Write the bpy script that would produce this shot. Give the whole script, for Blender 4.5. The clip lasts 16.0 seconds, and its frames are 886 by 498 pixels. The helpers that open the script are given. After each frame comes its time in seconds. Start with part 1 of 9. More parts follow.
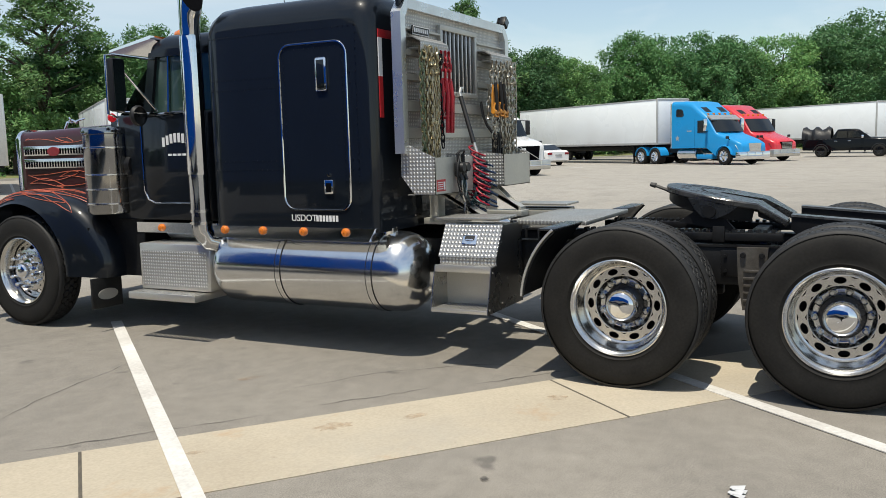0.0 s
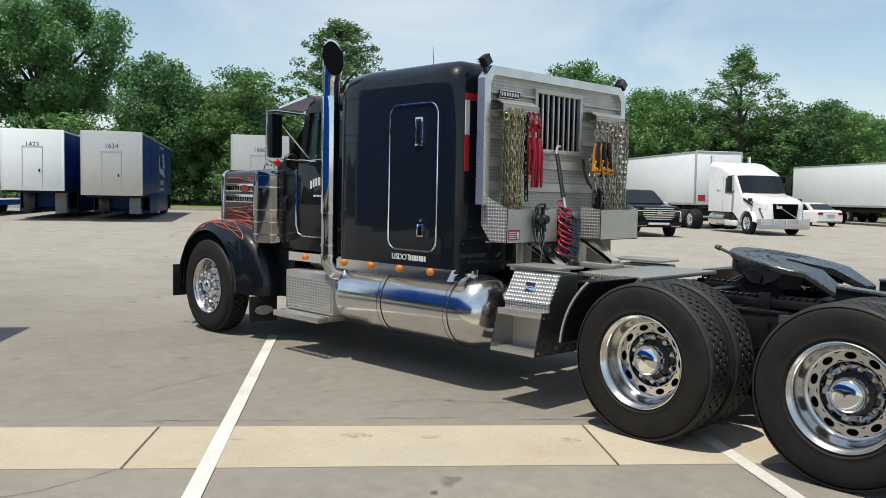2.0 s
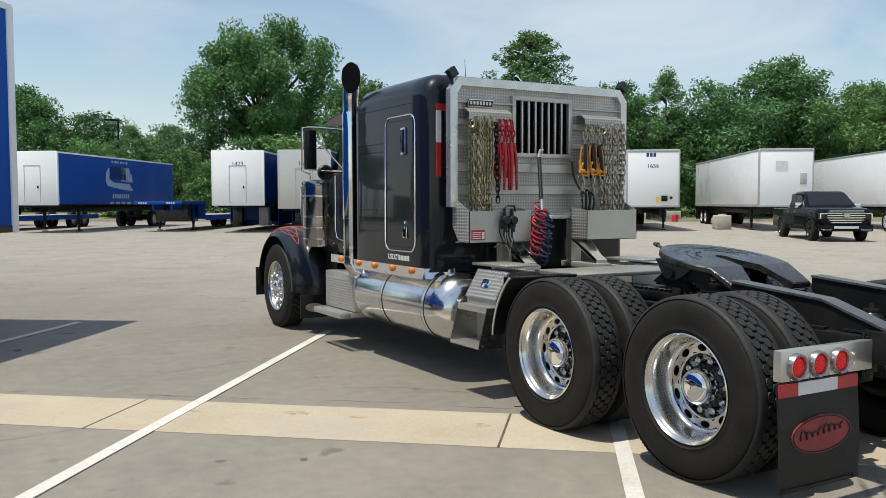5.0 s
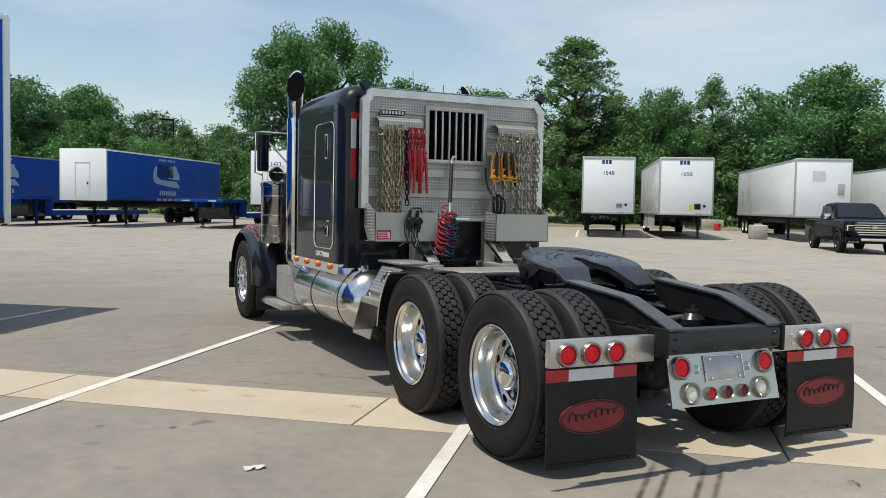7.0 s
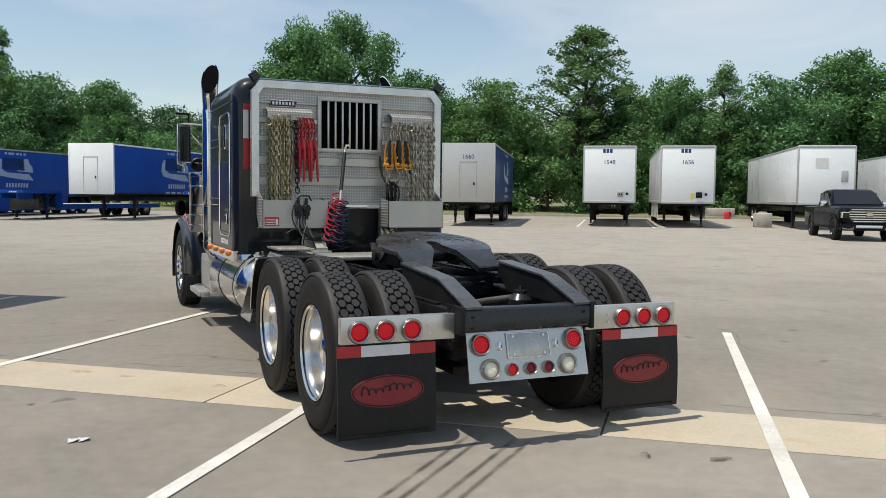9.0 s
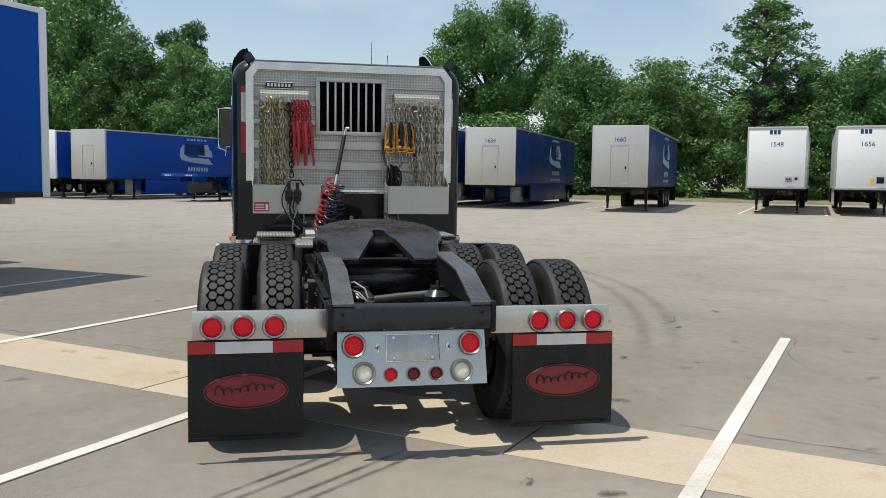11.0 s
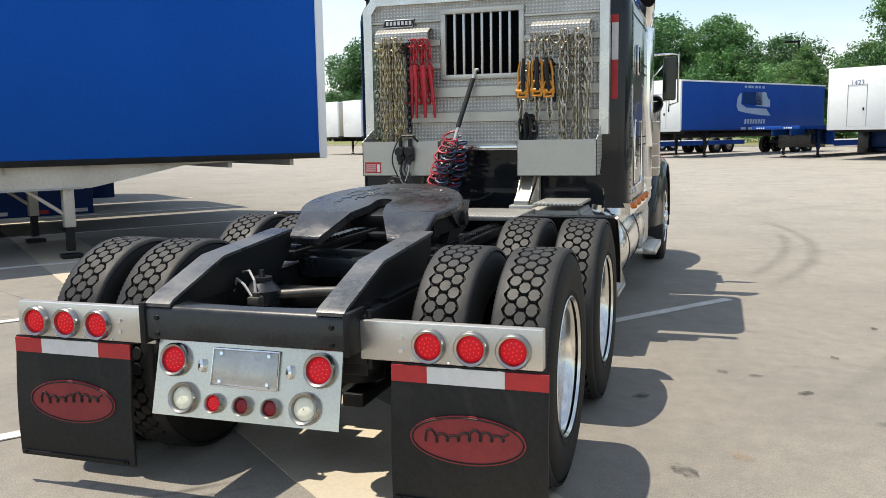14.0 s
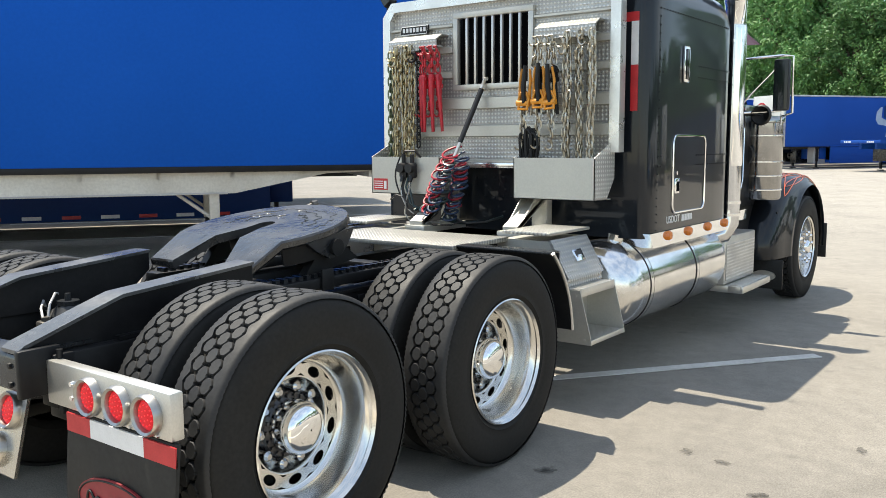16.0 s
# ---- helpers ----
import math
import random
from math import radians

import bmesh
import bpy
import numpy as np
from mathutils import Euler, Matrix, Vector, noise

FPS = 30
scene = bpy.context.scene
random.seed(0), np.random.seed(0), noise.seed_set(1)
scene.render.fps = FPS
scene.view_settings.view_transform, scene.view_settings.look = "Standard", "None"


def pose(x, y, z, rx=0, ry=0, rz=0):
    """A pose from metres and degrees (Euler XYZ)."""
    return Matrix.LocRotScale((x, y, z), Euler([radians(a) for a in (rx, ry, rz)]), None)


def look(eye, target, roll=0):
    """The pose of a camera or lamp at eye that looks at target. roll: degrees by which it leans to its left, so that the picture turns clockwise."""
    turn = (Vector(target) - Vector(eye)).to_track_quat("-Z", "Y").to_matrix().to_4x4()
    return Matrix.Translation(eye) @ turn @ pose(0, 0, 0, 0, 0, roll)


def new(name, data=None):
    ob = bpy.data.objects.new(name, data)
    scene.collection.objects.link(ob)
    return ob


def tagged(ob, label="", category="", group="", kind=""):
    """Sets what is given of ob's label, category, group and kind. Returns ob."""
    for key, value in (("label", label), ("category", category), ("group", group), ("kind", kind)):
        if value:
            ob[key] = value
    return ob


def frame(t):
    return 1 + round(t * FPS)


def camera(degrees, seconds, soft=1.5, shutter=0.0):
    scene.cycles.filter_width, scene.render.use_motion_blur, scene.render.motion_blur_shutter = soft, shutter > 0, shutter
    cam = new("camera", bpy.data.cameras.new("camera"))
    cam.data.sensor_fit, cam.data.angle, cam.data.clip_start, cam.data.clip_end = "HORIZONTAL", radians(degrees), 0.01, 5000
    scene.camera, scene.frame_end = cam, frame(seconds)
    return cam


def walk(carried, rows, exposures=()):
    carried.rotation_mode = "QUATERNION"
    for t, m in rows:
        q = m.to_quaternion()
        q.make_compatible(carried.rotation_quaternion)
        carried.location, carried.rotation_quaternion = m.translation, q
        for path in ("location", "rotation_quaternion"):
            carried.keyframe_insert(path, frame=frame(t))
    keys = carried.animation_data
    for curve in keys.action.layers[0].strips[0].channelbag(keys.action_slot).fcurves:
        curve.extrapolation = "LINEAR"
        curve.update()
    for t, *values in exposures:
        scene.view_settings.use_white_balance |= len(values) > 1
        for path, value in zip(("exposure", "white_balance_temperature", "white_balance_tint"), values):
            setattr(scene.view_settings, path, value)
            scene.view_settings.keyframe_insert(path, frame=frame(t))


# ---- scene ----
cam = camera(55.0, 16.0, soft=0.8)
PATH = [
    (0, (-6.479, -0.321, 1.592), (-4.716, 0.59, 1.354), -1.6),
    (0.5, (-6.422, -0.754, 1.614), (-4.805, 0.393, 1.349), -2.1),
    (1, (-6.33, -1.183, 1.628), (-4.829, 0.129, 1.466), -1.0),
    (1.5, (-6.233, -1.533, 1.612), (-4.775, -0.169, 1.485), 0.6),
    (2, (-6.076, -1.92, 1.619), (-4.678, -0.495, 1.493), 1.1),
    (2.5, (-5.799, -2.155, 1.61), (-4.416, -0.716, 1.48), 0.8),
    (3, (-5.496, -2.321, 1.62), (-4.171, -0.826, 1.524), 0.1),
    (3.5, (-5.217, -2.667, 1.6), (-4.018, -1.067, 1.554), -0.4),
    (4, (-5.128, -2.944, 1.591), (-3.973, -1.313, 1.502), -1.3),
    (4.2, (-5.07, -3.064, 1.594), (-3.951, -1.41, 1.501), -1.3),
    (6.3, (-4.186, -4.4, 1.567), (-3.288, -2.616, 1.447), 1.2),
    (6.5, (-4.106, -4.5, 1.579), (-3.218, -2.712, 1.467), 1.1),
    (7, (-3.813, -4.757, 1.585), (-2.939, -2.96, 1.484), 1.1),
    (7.5, (-3.595, -5.03, 1.577), (-2.699, -3.246, 1.462), 1.1),
    (8, (-3.409, -5.288, 1.586), (-2.525, -3.497, 1.481), 0.7),
    (8.5, (-3.095, -5.485, 1.576), (-2.233, -3.683, 1.471), 0.9),
    (9, (-2.683, -5.542, 1.562), (-1.869, -3.719, 1.44), 0.6),
    (9.5, (-2.217, -5.69, 1.567), (-1.522, -3.819, 1.429), 0.1),
    (10, (-1.757, -5.731, 1.566), (-1.144, -3.835, 1.4), 0.2),
    (10.2, (-1.578, -5.724, 1.581), (-0.991, -3.819, 1.417), 0.3),
    (12.3, (0.417, -4.949, 1.599), (0.532, -2.959, 1.431), 0.6),
    (12.5, (0.583, -4.806, 1.62), (0.678, -2.814, 1.46), 0.4),
    (13, (0.994, -4.482, 1.598), (0.908, -2.493, 1.409), 0.2),
    (13.5, (1.386, -4.145, 1.571), (1.052, -2.188, 1.334), -0.4),
    (14, (1.819, -3.828, 1.568), (1.205, -1.944, 1.301), -0.9),
    (14.5, (2.262, -3.552, 1.561), (1.409, -1.769, 1.254), 0.4),
    (15, (2.679, -3.162, 1.587), (1.739, -1.421, 1.294), 1.5),
    (15.5, (3.088, -2.786, 1.592), (1.963, -1.156, 1.316), 1.3),
    (16, (3.427, -2.337, 1.61), (2.236, -0.749, 1.365), -0.3),
]
walk(cam, [(t, look(eye, target, roll)) for t, eye, target, roll in PATH],
     exposures=[(0, 0.16, 6780, 7), (4, 0.14, 6790, 7), (6.3, 0.07, 6800, 7), (10, 0.08, 6880, 9), (12.5, 0.23, 6950, 9), (13, 0.38, 6960, 9), (13.5, 0.46, 6980, 9), (14.5, 0.73, 7000, 9), (15.5, 0.94, 7000, 8), (16, 1.04, 7000, 7)])

# ---- world, sun ----
SUN_WAY = Vector((-0.35, 0.0, 1.0)).normalized()
SUN_EL = math.asin(SUN_WAY.z)
SUN_AZ = math.atan2(SUN_WAY.x, SUN_WAY.y)
world = bpy.data.worlds.new("sky")
scene.world = world
world.use_nodes = True
wn = world.node_tree
wn.nodes.clear()


def wnode(kind, **kw):
    n = wn.nodes.new(kind)
    for k, v in kw.items():
        n.inputs[k].default_value = v
    return n


sky = wnode("ShaderNodeTexSky")
sky.sky_type = "NISHITA"
sky.sun_disc = False
sky.sun_elevation = SUN_EL
sky.sun_rotation = SUN_AZ
sky.air_density, sky.dust_density, sky.ozone_density = 1.1, 0.45, 2.2
wtc = wnode("ShaderNodeTexCoord")
wmap = wnode("ShaderNodeMapping", Scale=(1.2, 2.2, 5.0), Rotation=(0.0, 0.1, 0.5))
wnoise = wnode("ShaderNodeTexNoise", Scale=1.6, Detail=7.0, Roughness=0.55, Distortion=0.6)
wramp = wnode("ShaderNodeMapRange")
for k, v in (("From Min", 0.42), ("From Max", 0.74), ("To Min", 0.12), ("To Max", 0.68)):
    wramp.inputs[k].default_value = v
wmix = wnode("ShaderNodeMix")
wmix.data_type = "RGBA"
wmix.inputs["B"].default_value = (6.2, 6.65, 7.2, 1.0)
wbg = wnode("ShaderNodeBackground", Strength=0.123)
wout = wnode("ShaderNodeOutputWorld")
wn.links.new(wtc.outputs["Generated"], wmap.inputs["Vector"])
wn.links.new(wmap.outputs["Vector"], wnoise.inputs["Vector"])
wn.links.new(wnoise.outputs["Fac"], wramp.inputs["Value"])
wn.links.new(wramp.outputs["Result"], wmix.inputs["Factor"])
wn.links.new(sky.outputs["Color"], wmix.inputs["A"])
wn.links.new(wmix.outputs["Result"], wbg.inputs["Color"])
wn.links.new(wbg.outputs["Background"], wout.inputs["Surface"])
sun_data = bpy.data.lights.new("sun", "SUN")
sun_data.energy, sun_data.angle, sun_data.color = 4.2, radians(0.53), (1.0, 0.945, 0.86)
sun = new("sun", sun_data)
sun.matrix_world = look(SUN_WAY * 60, (0, 0, 0))


# ---- materials ----
def material(name, color, rough=0.6, metal=0.0, vary=0.12, scale=3.0, fine=60.0, bump=0.0, coat=0.0, tint=None, emit=None, rough_vary=0.08, spec=0.5, rand=0.0):
    """A surface with variation at two scales: broad patches towards tint and fine grain."""
    m = bpy.data.materials.new(name)
    m.use_nodes = True
    t = m.node_tree
    b = t.nodes["Principled BSDF"]
    tc = t.nodes.new("ShaderNodeTexCoord")
    n1 = t.nodes.new("ShaderNodeTexNoise")
    n1.inputs["Scale"].default_value, n1.inputs["Detail"].default_value = scale, 5.0
    n2 = t.nodes.new("ShaderNodeTexNoise")
    n2.inputs["Scale"].default_value, n2.inputs["Detail"].default_value = fine, 3.0
    for n in (n1, n2):
        t.links.new(tc.outputs["Object"], n.inputs["Vector"])
    mr = t.nodes.new("ShaderNodeMapRange")
    mr.inputs["From Min"].default_value, mr.inputs["From Max"].default_value = 0.3, 0.72
    t.links.new(n1.outputs["Fac"], mr.inputs["Value"])
    mix = t.nodes.new("ShaderNodeMix")
    mix.data_type = "RGBA"
    other = tint if tint else tuple(max(0.0, c * (1 - 2.2 * vary)) for c in color)
    mix.inputs["A"].default_value, mix.inputs["B"].default_value = (*color, 1), (*other, 1)
    t.links.new(mr.outputs["Result"], mix.inputs["Factor"])
    hsv = t.nodes.new("ShaderNodeHueSaturation")
    gr = t.nodes.new("ShaderNodeMapRange")
    gr.inputs["From Min"].default_value, gr.inputs["From Max"].default_value = 0.25, 0.75
    gr.inputs["To Min"].default_value, gr.inputs["To Max"].default_value = 1 - vary, 1 + vary
    t.links.new(n2.outputs["Fac"], gr.inputs["Value"])
    t.links.new(mix.outputs["Result"], hsv.inputs["Color"])
    last = gr.outputs["Result"]
    if rand:
        oi = t.nodes.new("ShaderNodeObjectInfo")
        rr = t.nodes.new("ShaderNodeMapRange")
        rr.inputs["To Min"].default_value, rr.inputs["To Max"].default_value = 1 - rand, 1 + rand
        t.links.new(oi.outputs["Random"], rr.inputs["Value"])
        mu = t.nodes.new("ShaderNodeMath")
        mu.operation = "MULTIPLY"
        t.links.new(last, mu.inputs[0])
        t.links.new(rr.outputs["Result"], mu.inputs[1])
        last = mu.outputs[0]
    t.links.new(last, hsv.inputs["Value"])
    t.links.new(hsv.outputs["Color"], b.inputs["Base Color"])
    ro = t.nodes.new("ShaderNodeMapRange")
    ro.inputs["From Min"].default_value, ro.inputs["From Max"].default_value = 0.3, 0.7
    ro.inputs["To Min"].default_value, ro.inputs["To Max"].default_value = max(0.02, rough - rough_vary), min(1.0, rough + rough_vary)
    t.links.new(n1.outputs["Fac"], ro.inputs["Value"])
    t.links.new(ro.outputs["Result"], b.inputs["Roughness"])
    b.inputs["Metallic"].default_value = metal
    b.inputs["Coat Weight"].default_value = coat
    b.inputs["Coat Roughness"].default_value = 0.04
    b.inputs["Specular IOR Level"].default_value = spec
    if bump:
        bp = t.nodes.new("ShaderNodeBump")
        bp.inputs["Strength"].default_value, bp.inputs["Distance"].default_value = 0.6, bump
        t.links.new(n2.outputs["Fac"], bp.inputs["Height"])
        t.links.new(bp.outputs["Normal"], b.inputs["Normal"])
    if emit:
        b.inputs["Emission Color"].default_value = (*emit[0], 1)
        b.inputs["Emission Strength"].default_value = emit[1]
    return m


def diamond_plate(name, axes, color=(0.74, 0.73, 0.70), rough=0.34, relief=0.0030):
    """Aluminium tread plate: raised lozenges in the plane of the two axes named."""
    m = material(name, color, rough, 0.72, 0.08, 4.0, 90.0)
    t = m.node_tree
    b = t.nodes["Principled BSDF"]
    tc = t.nodes.new("ShaderNodeTexCoord")
    sp = t.nodes.new("ShaderNodeSeparateXYZ")
    t.links.new(tc.outputs["Object"], sp.inputs[0])

    def op(kind, a, c):
        n = t.nodes.new("ShaderNodeMath")
        n.operation = kind
        for i, v in enumerate((a, c)):
            if v is None:
                continue
            if isinstance(v, (int, float)):
                n.inputs[i].default_value = v
            else:
                t.links.new(v, n.inputs[i])
        return n.outputs[0]

    u, v = (sp.outputs["XYZ".index(a)] for a in axes)
    k = 112.0
    s = op("SINE", op("MULTIPLY", op("ADD", u, v), k), None)
    d = op("SINE", op("MULTIPLY", op("SUBTRACT", u, v), k), None)
    h = op("MAXIMUM", op("MULTIPLY", s, d), 0.0)
    bp = t.nodes.new("ShaderNodeBump")
    bp.inputs["Strength"].default_value, bp.inputs["Distance"].default_value = 1.0, relief
    t.links.new(h, bp.inputs["Height"])
    t.links.new(bp.outputs["Normal"], b.inputs["Normal"])
    # lozenges lightened, gaps darkened: their highlights are put into the colour
    glint = t.nodes.new("ShaderNodeMapRange")
    glint.inputs["From Max"].default_value, glint.inputs["To Min"].default_value, glint.inputs["To Max"].default_value = 0.7, 0.68, 1.08
    t.links.new(h, glint.inputs["Value"])
    mul = t.nodes.new("ShaderNodeMix")
    mul.data_type, mul.blend_type = "RGBA", "MULTIPLY"
    mul.inputs["Factor"].default_value = 1.0
    t.links.new(b.inputs["Base Color"].links[0].from_socket, mul.inputs["A"])
    t.links.new(glint.outputs["Result"], mul.inputs["B"])
    t.links.new(mul.outputs["Result"], b.inputs["Base Color"])
    return m


def asphalt_material():
    """Asphalt: aggregate grain, broad tones paler further along the rows, dark drips and hairline cracks."""
    m = bpy.data.materials.new("asphalt")
    m.use_nodes = True
    t = m.node_tree
    b = t.nodes["Principled BSDF"]
    tc = t.nodes.new("ShaderNodeTexCoord")

    def tex(scale, detail=4.0, rough=0.55):
        n = t.nodes.new("ShaderNodeTexNoise")
        n.inputs["Scale"].default_value, n.inputs["Detail"].default_value, n.inputs["Roughness"].default_value = scale, detail, rough
        t.links.new(tc.outputs["Object"], n.inputs["Vector"])
        return n.outputs["Fac"]

    def ranged(v, a, c, d, e):
        n = t.nodes.new("ShaderNodeMapRange")
        for k, x in (("From Min", a), ("From Max", c), ("To Min", d), ("To Max", e)):
            n.inputs[k].default_value = x
        t.links.new(v, n.inputs["Value"])
        return n.outputs["Result"]

    def blend(fac, a, c, how="MIX"):
        n = t.nodes.new("ShaderNodeMix")
        n.data_type, n.blend_type = "RGBA", how
        for key, v in (("Factor", fac), ("A", a), ("B", c)):
            if isinstance(v, (int, float)):
                n.inputs[key].default_value = v
            elif isinstance(v, tuple):
                n.inputs[key].default_value = (*v, 1)
            else:
                t.links.new(v, n.inputs[key])
        return n.outputs["Result"]

    sep = t.nodes.new("ShaderNodeVectorRotate")
    sep.rotation_type = "Z_AXIS"
    sep.inputs["Angle"].default_value = -radians(54.6)
    t.links.new(tc.outputs["Object"], sep.inputs["Vector"])
    xyz = t.nodes.new("ShaderNodeSeparateXYZ")
    t.links.new(sep.outputs["Vector"], xyz.inputs[0])
    wob = t.nodes.new("ShaderNodeMath")
    wob.operation = "MULTIPLY_ADD"
    wob.inputs[1].default_value = 9.0
    t.links.new(tex(0.10, 4.0, 0.6), wob.inputs[0])
    t.links.new(xyz.outputs["X"], wob.inputs[2])
    broad_tone = blend(ranged(tex(0.16, 5.0, 0.6), 0.36, 0.66, 0, 1), (0.202, 0.184, 0.157), (0.275, 0.251, 0.214))
    # paler with distance along the rows, with a wavering edge
    broad_tone = blend(ranged(wob.outputs[0], 9.0, 22.0, 0, 0.75), broad_tone, (0.350, 0.322, 0.278))
    patch = blend(ranged(tex(0.9, 6.0, 0.65), 0.46, 0.75, 0, 0.5), broad_tone, (0.155, 0.143, 0.126))
    mottle = blend(1.0, patch, ranged(tex(7.0, 5.0, 0.7), 0.3, 0.7, 0.87, 1.12), "MULTIPLY")
    grain = blend(1.0, mottle, ranged(tex(130.0, 2.0), 0.25, 0.75, 0.66, 1.32), "MULTIPLY")
    spots = blend(ranged(tex(3.1, 3.0, 0.4), 0.70, 0.76, 0, 0.55), grain, (0.06, 0.056, 0.052))
    rust = blend(ranged(tex(0.55, 3.0, 0.5), 0.70, 0.80, 0, 0.35), spots, (0.30, 0.20, 0.12))
    t.links.new(rust, b.inputs["Base Color"])
    b.inputs["Roughness"].default_value = 0.78
    b.inputs["Diffuse Roughness"].default_value = 0.5
    bp = t.nodes.new("ShaderNodeBump")
    bp.inputs["Strength"].default_value, bp.inputs["Distance"].default_value = 0.5, 0.004
    t.links.new(tex(160.0, 2.0), bp.inputs["Height"])
    t.links.new(bp.outputs["Normal"], b.inputs["Normal"])
    return m


def concrete_material():
    """Pale tan concrete with iron stains, grey water marks and a sandy grain."""
    m = material("pale_concrete", (0.485, 0.425, 0.325), 0.85, 0, 0.09, 1.3, 55, 0.002, tint=(0.405, 0.35, 0.265), rand=0.05)
    t = m.node_tree
    b = t.nodes["Principled BSDF"]
    tc = t.nodes.new("ShaderNodeTexCoord")
    for scale, lo, hi, amount, color in ((2.3, 0.60, 0.74, 0.55, (0.40, 0.245, 0.12)), (0.9, 0.52, 0.72, 0.45, (0.33, 0.31, 0.27)), (14.0, 0.66, 0.74, 0.5, (0.20, 0.155, 0.11))):
        n = t.nodes.new("ShaderNodeTexNoise")
        n.inputs["Scale"].default_value, n.inputs["Detail"].default_value, n.inputs["Roughness"].default_value = scale, 6.0, 0.62
        t.links.new(tc.outputs["Object"], n.inputs["Vector"])
        mr = t.nodes.new("ShaderNodeMapRange")
        for k, v in (("From Min", lo), ("From Max", hi), ("To Max", amount)):
            mr.inputs[k].default_value = v
        t.links.new(n.outputs["Fac"], mr.inputs["Value"])
        mix = t.nodes.new("ShaderNodeMix")
        mix.data_type = "RGBA"
        mix.inputs["B"].default_value = (*color, 1)
        t.links.new(mr.outputs["Result"], mix.inputs["Factor"])
        t.links.new(b.inputs["Base Color"].links[0].from_socket, mix.inputs["A"])
        t.links.new(mix.outputs["Result"], b.inputs["Base Color"])
    return m


def leaf_material(name, color, tint):
    m = material(name, color, 0.55, 0.0, 0.25, 0.5, 9.0, tint=tint, rand=0.25, spec=0.3)
    t = m.node_tree
    b = t.nodes["Principled BSDF"]
    geo = t.nodes.new("ShaderNodeNewGeometry")
    hs = b.inputs["Base Color"].links[0].from_node
    mr = t.nodes.new("ShaderNodeMapRange")
    mr.inputs["To Min"].default_value, mr.inputs["To Max"].default_value = 0.476, 0.516
    t.links.new(geo.outputs["Random Per Island"], mr.inputs["Value"])
    t.links.new(mr.outputs["Result"], hs.inputs["Hue"])
    tr = t.nodes.new("ShaderNodeBsdfTranslucent")
    t.links.new(hs.outputs["Color"], tr.inputs["Color"])
    mx = t.nodes.new("ShaderNodeMixShader")
    mx.inputs[0].default_value = 0.22
    out = t.nodes["Material Output"]
    t.links.new(b.outputs[0], mx.inputs[1])
    t.links.new(tr.outputs[0], mx.inputs[2])
    t.links.new(mx.outputs[0], out.inputs["Surface"])
    return m


ASPHALT = asphalt_material()
CONCRETE = concrete_material()
JOINT = material("joint_filler", (0.055, 0.05, 0.042), 0.9, 0, 0.3, 9, 60, 0.002, tint=(0.14, 0.12, 0.09))
OLD_CONCRETE = material("old_concrete", (0.48, 0.45, 0.40), 0.9, 0, 0.12, 2.0, 30, 0.003)
LINE = material("line_paint", (0.70, 0.69, 0.65), 0.75, 0, 0.12, 1.6, 45, 0.002, tint=(0.48, 0.455, 0.42))
BLACK_PAINT = material("charcoal_lacquer", (0.0065, 0.0092, 0.0135), 0.35, 0.0, 0.08, 1.5, 40, coat=0.62, rough_vary=0.03, spec=0.1)
HOOD_RED = material("burgundy_lacquer", (0.045, 0.010, 0.012), 0.35, 0.0, 0.1, 1.5, 40, coat=0.6, rough_vary=0.03, spec=0.15)
CHROME = material("chrome", (0.86, 0.87, 0.88), 0.06, 1.0, 0.03, 3, 60, rough_vary=0.03)
# chrome greyed for the stacks: the dark body they mirror, put into the colour
STACK_CHROME = material("darkened_chrome", (0.60, 0.61, 0.63), 0.07, 1.0, 0.05, 3, 60, rough_vary=0.04)
POLISHED = material("polished_aluminium", (0.80, 0.80, 0.79), 0.16, 1.0, 0.05, 5, 80, rough_vary=0.05)
RIM_ALU = material("machined_aluminium", (0.72, 0.71, 0.68), 0.20, 1.0, 0.02, 3, 90, rough_vary=0.03)
FRAME_ALU = material("anodised_tube", (0.74, 0.74, 0.72), 0.30, 0.85, 0.05, 5, 80)
GUNMETAL = material("dark_hub_metal", (0.07, 0.07, 0.073), 0.25, 0.6, 0.1, 5, 80)
NUT_CHROME = material("aged_chrome", (0.50, 0.51, 0.52), 0.12, 1.0, 0.05, 9, 60, rough_vary=0.04)
STAINLESS = material("polished_stainless", (0.36, 0.36, 0.36), 0.12, 1.0, 0.05, 5, 80, rough_vary=0.04)
BRUSHED = material("brushed_aluminium", (0.66, 0.645, 0.605), 0.36, 0.8, 0.07, 3, 120, rough_vary=0.07)
SATIN = material("satin_aluminium_sheet", (0.57, 0.555, 0.50), 0.45, 0.6, 0.05, 2, 90, rough_vary=0.08)
PLATE_XZ = diamond_plate("tread_plate_upright", "XZ", (0.66, 0.65, 0.615), 0.42, 0.003)
PLATE_XY = diamond_plate("tread_plate_flat", "XY", (0.56, 0.55, 0.51), 0.42, 0.005)
PLATE_LID = diamond_plate("tread_plate_lid", "YZ", (0.60, 0.59, 0.565), 0.32, 0.0045)
PLATE_YZ = diamond_plate("tread_plate_side", "YZ", (0.78, 0.77, 0.74), 0.36, 0.0045)
RUBBER = material("tyre_rubber", (0.0115, 0.0112, 0.0106), 0.7, 0, 0.2, 6, 60, 0.0008, tint=(0.021, 0.0200, 0.0183), spec=0.2)
TREAD = material("tread_rubber", (0.017, 0.017, 0.0172), 0.6, 0, 0.2, 9, 70, 0.001, tint=(0.030, 0.0298, 0.0296), spec=0.35)
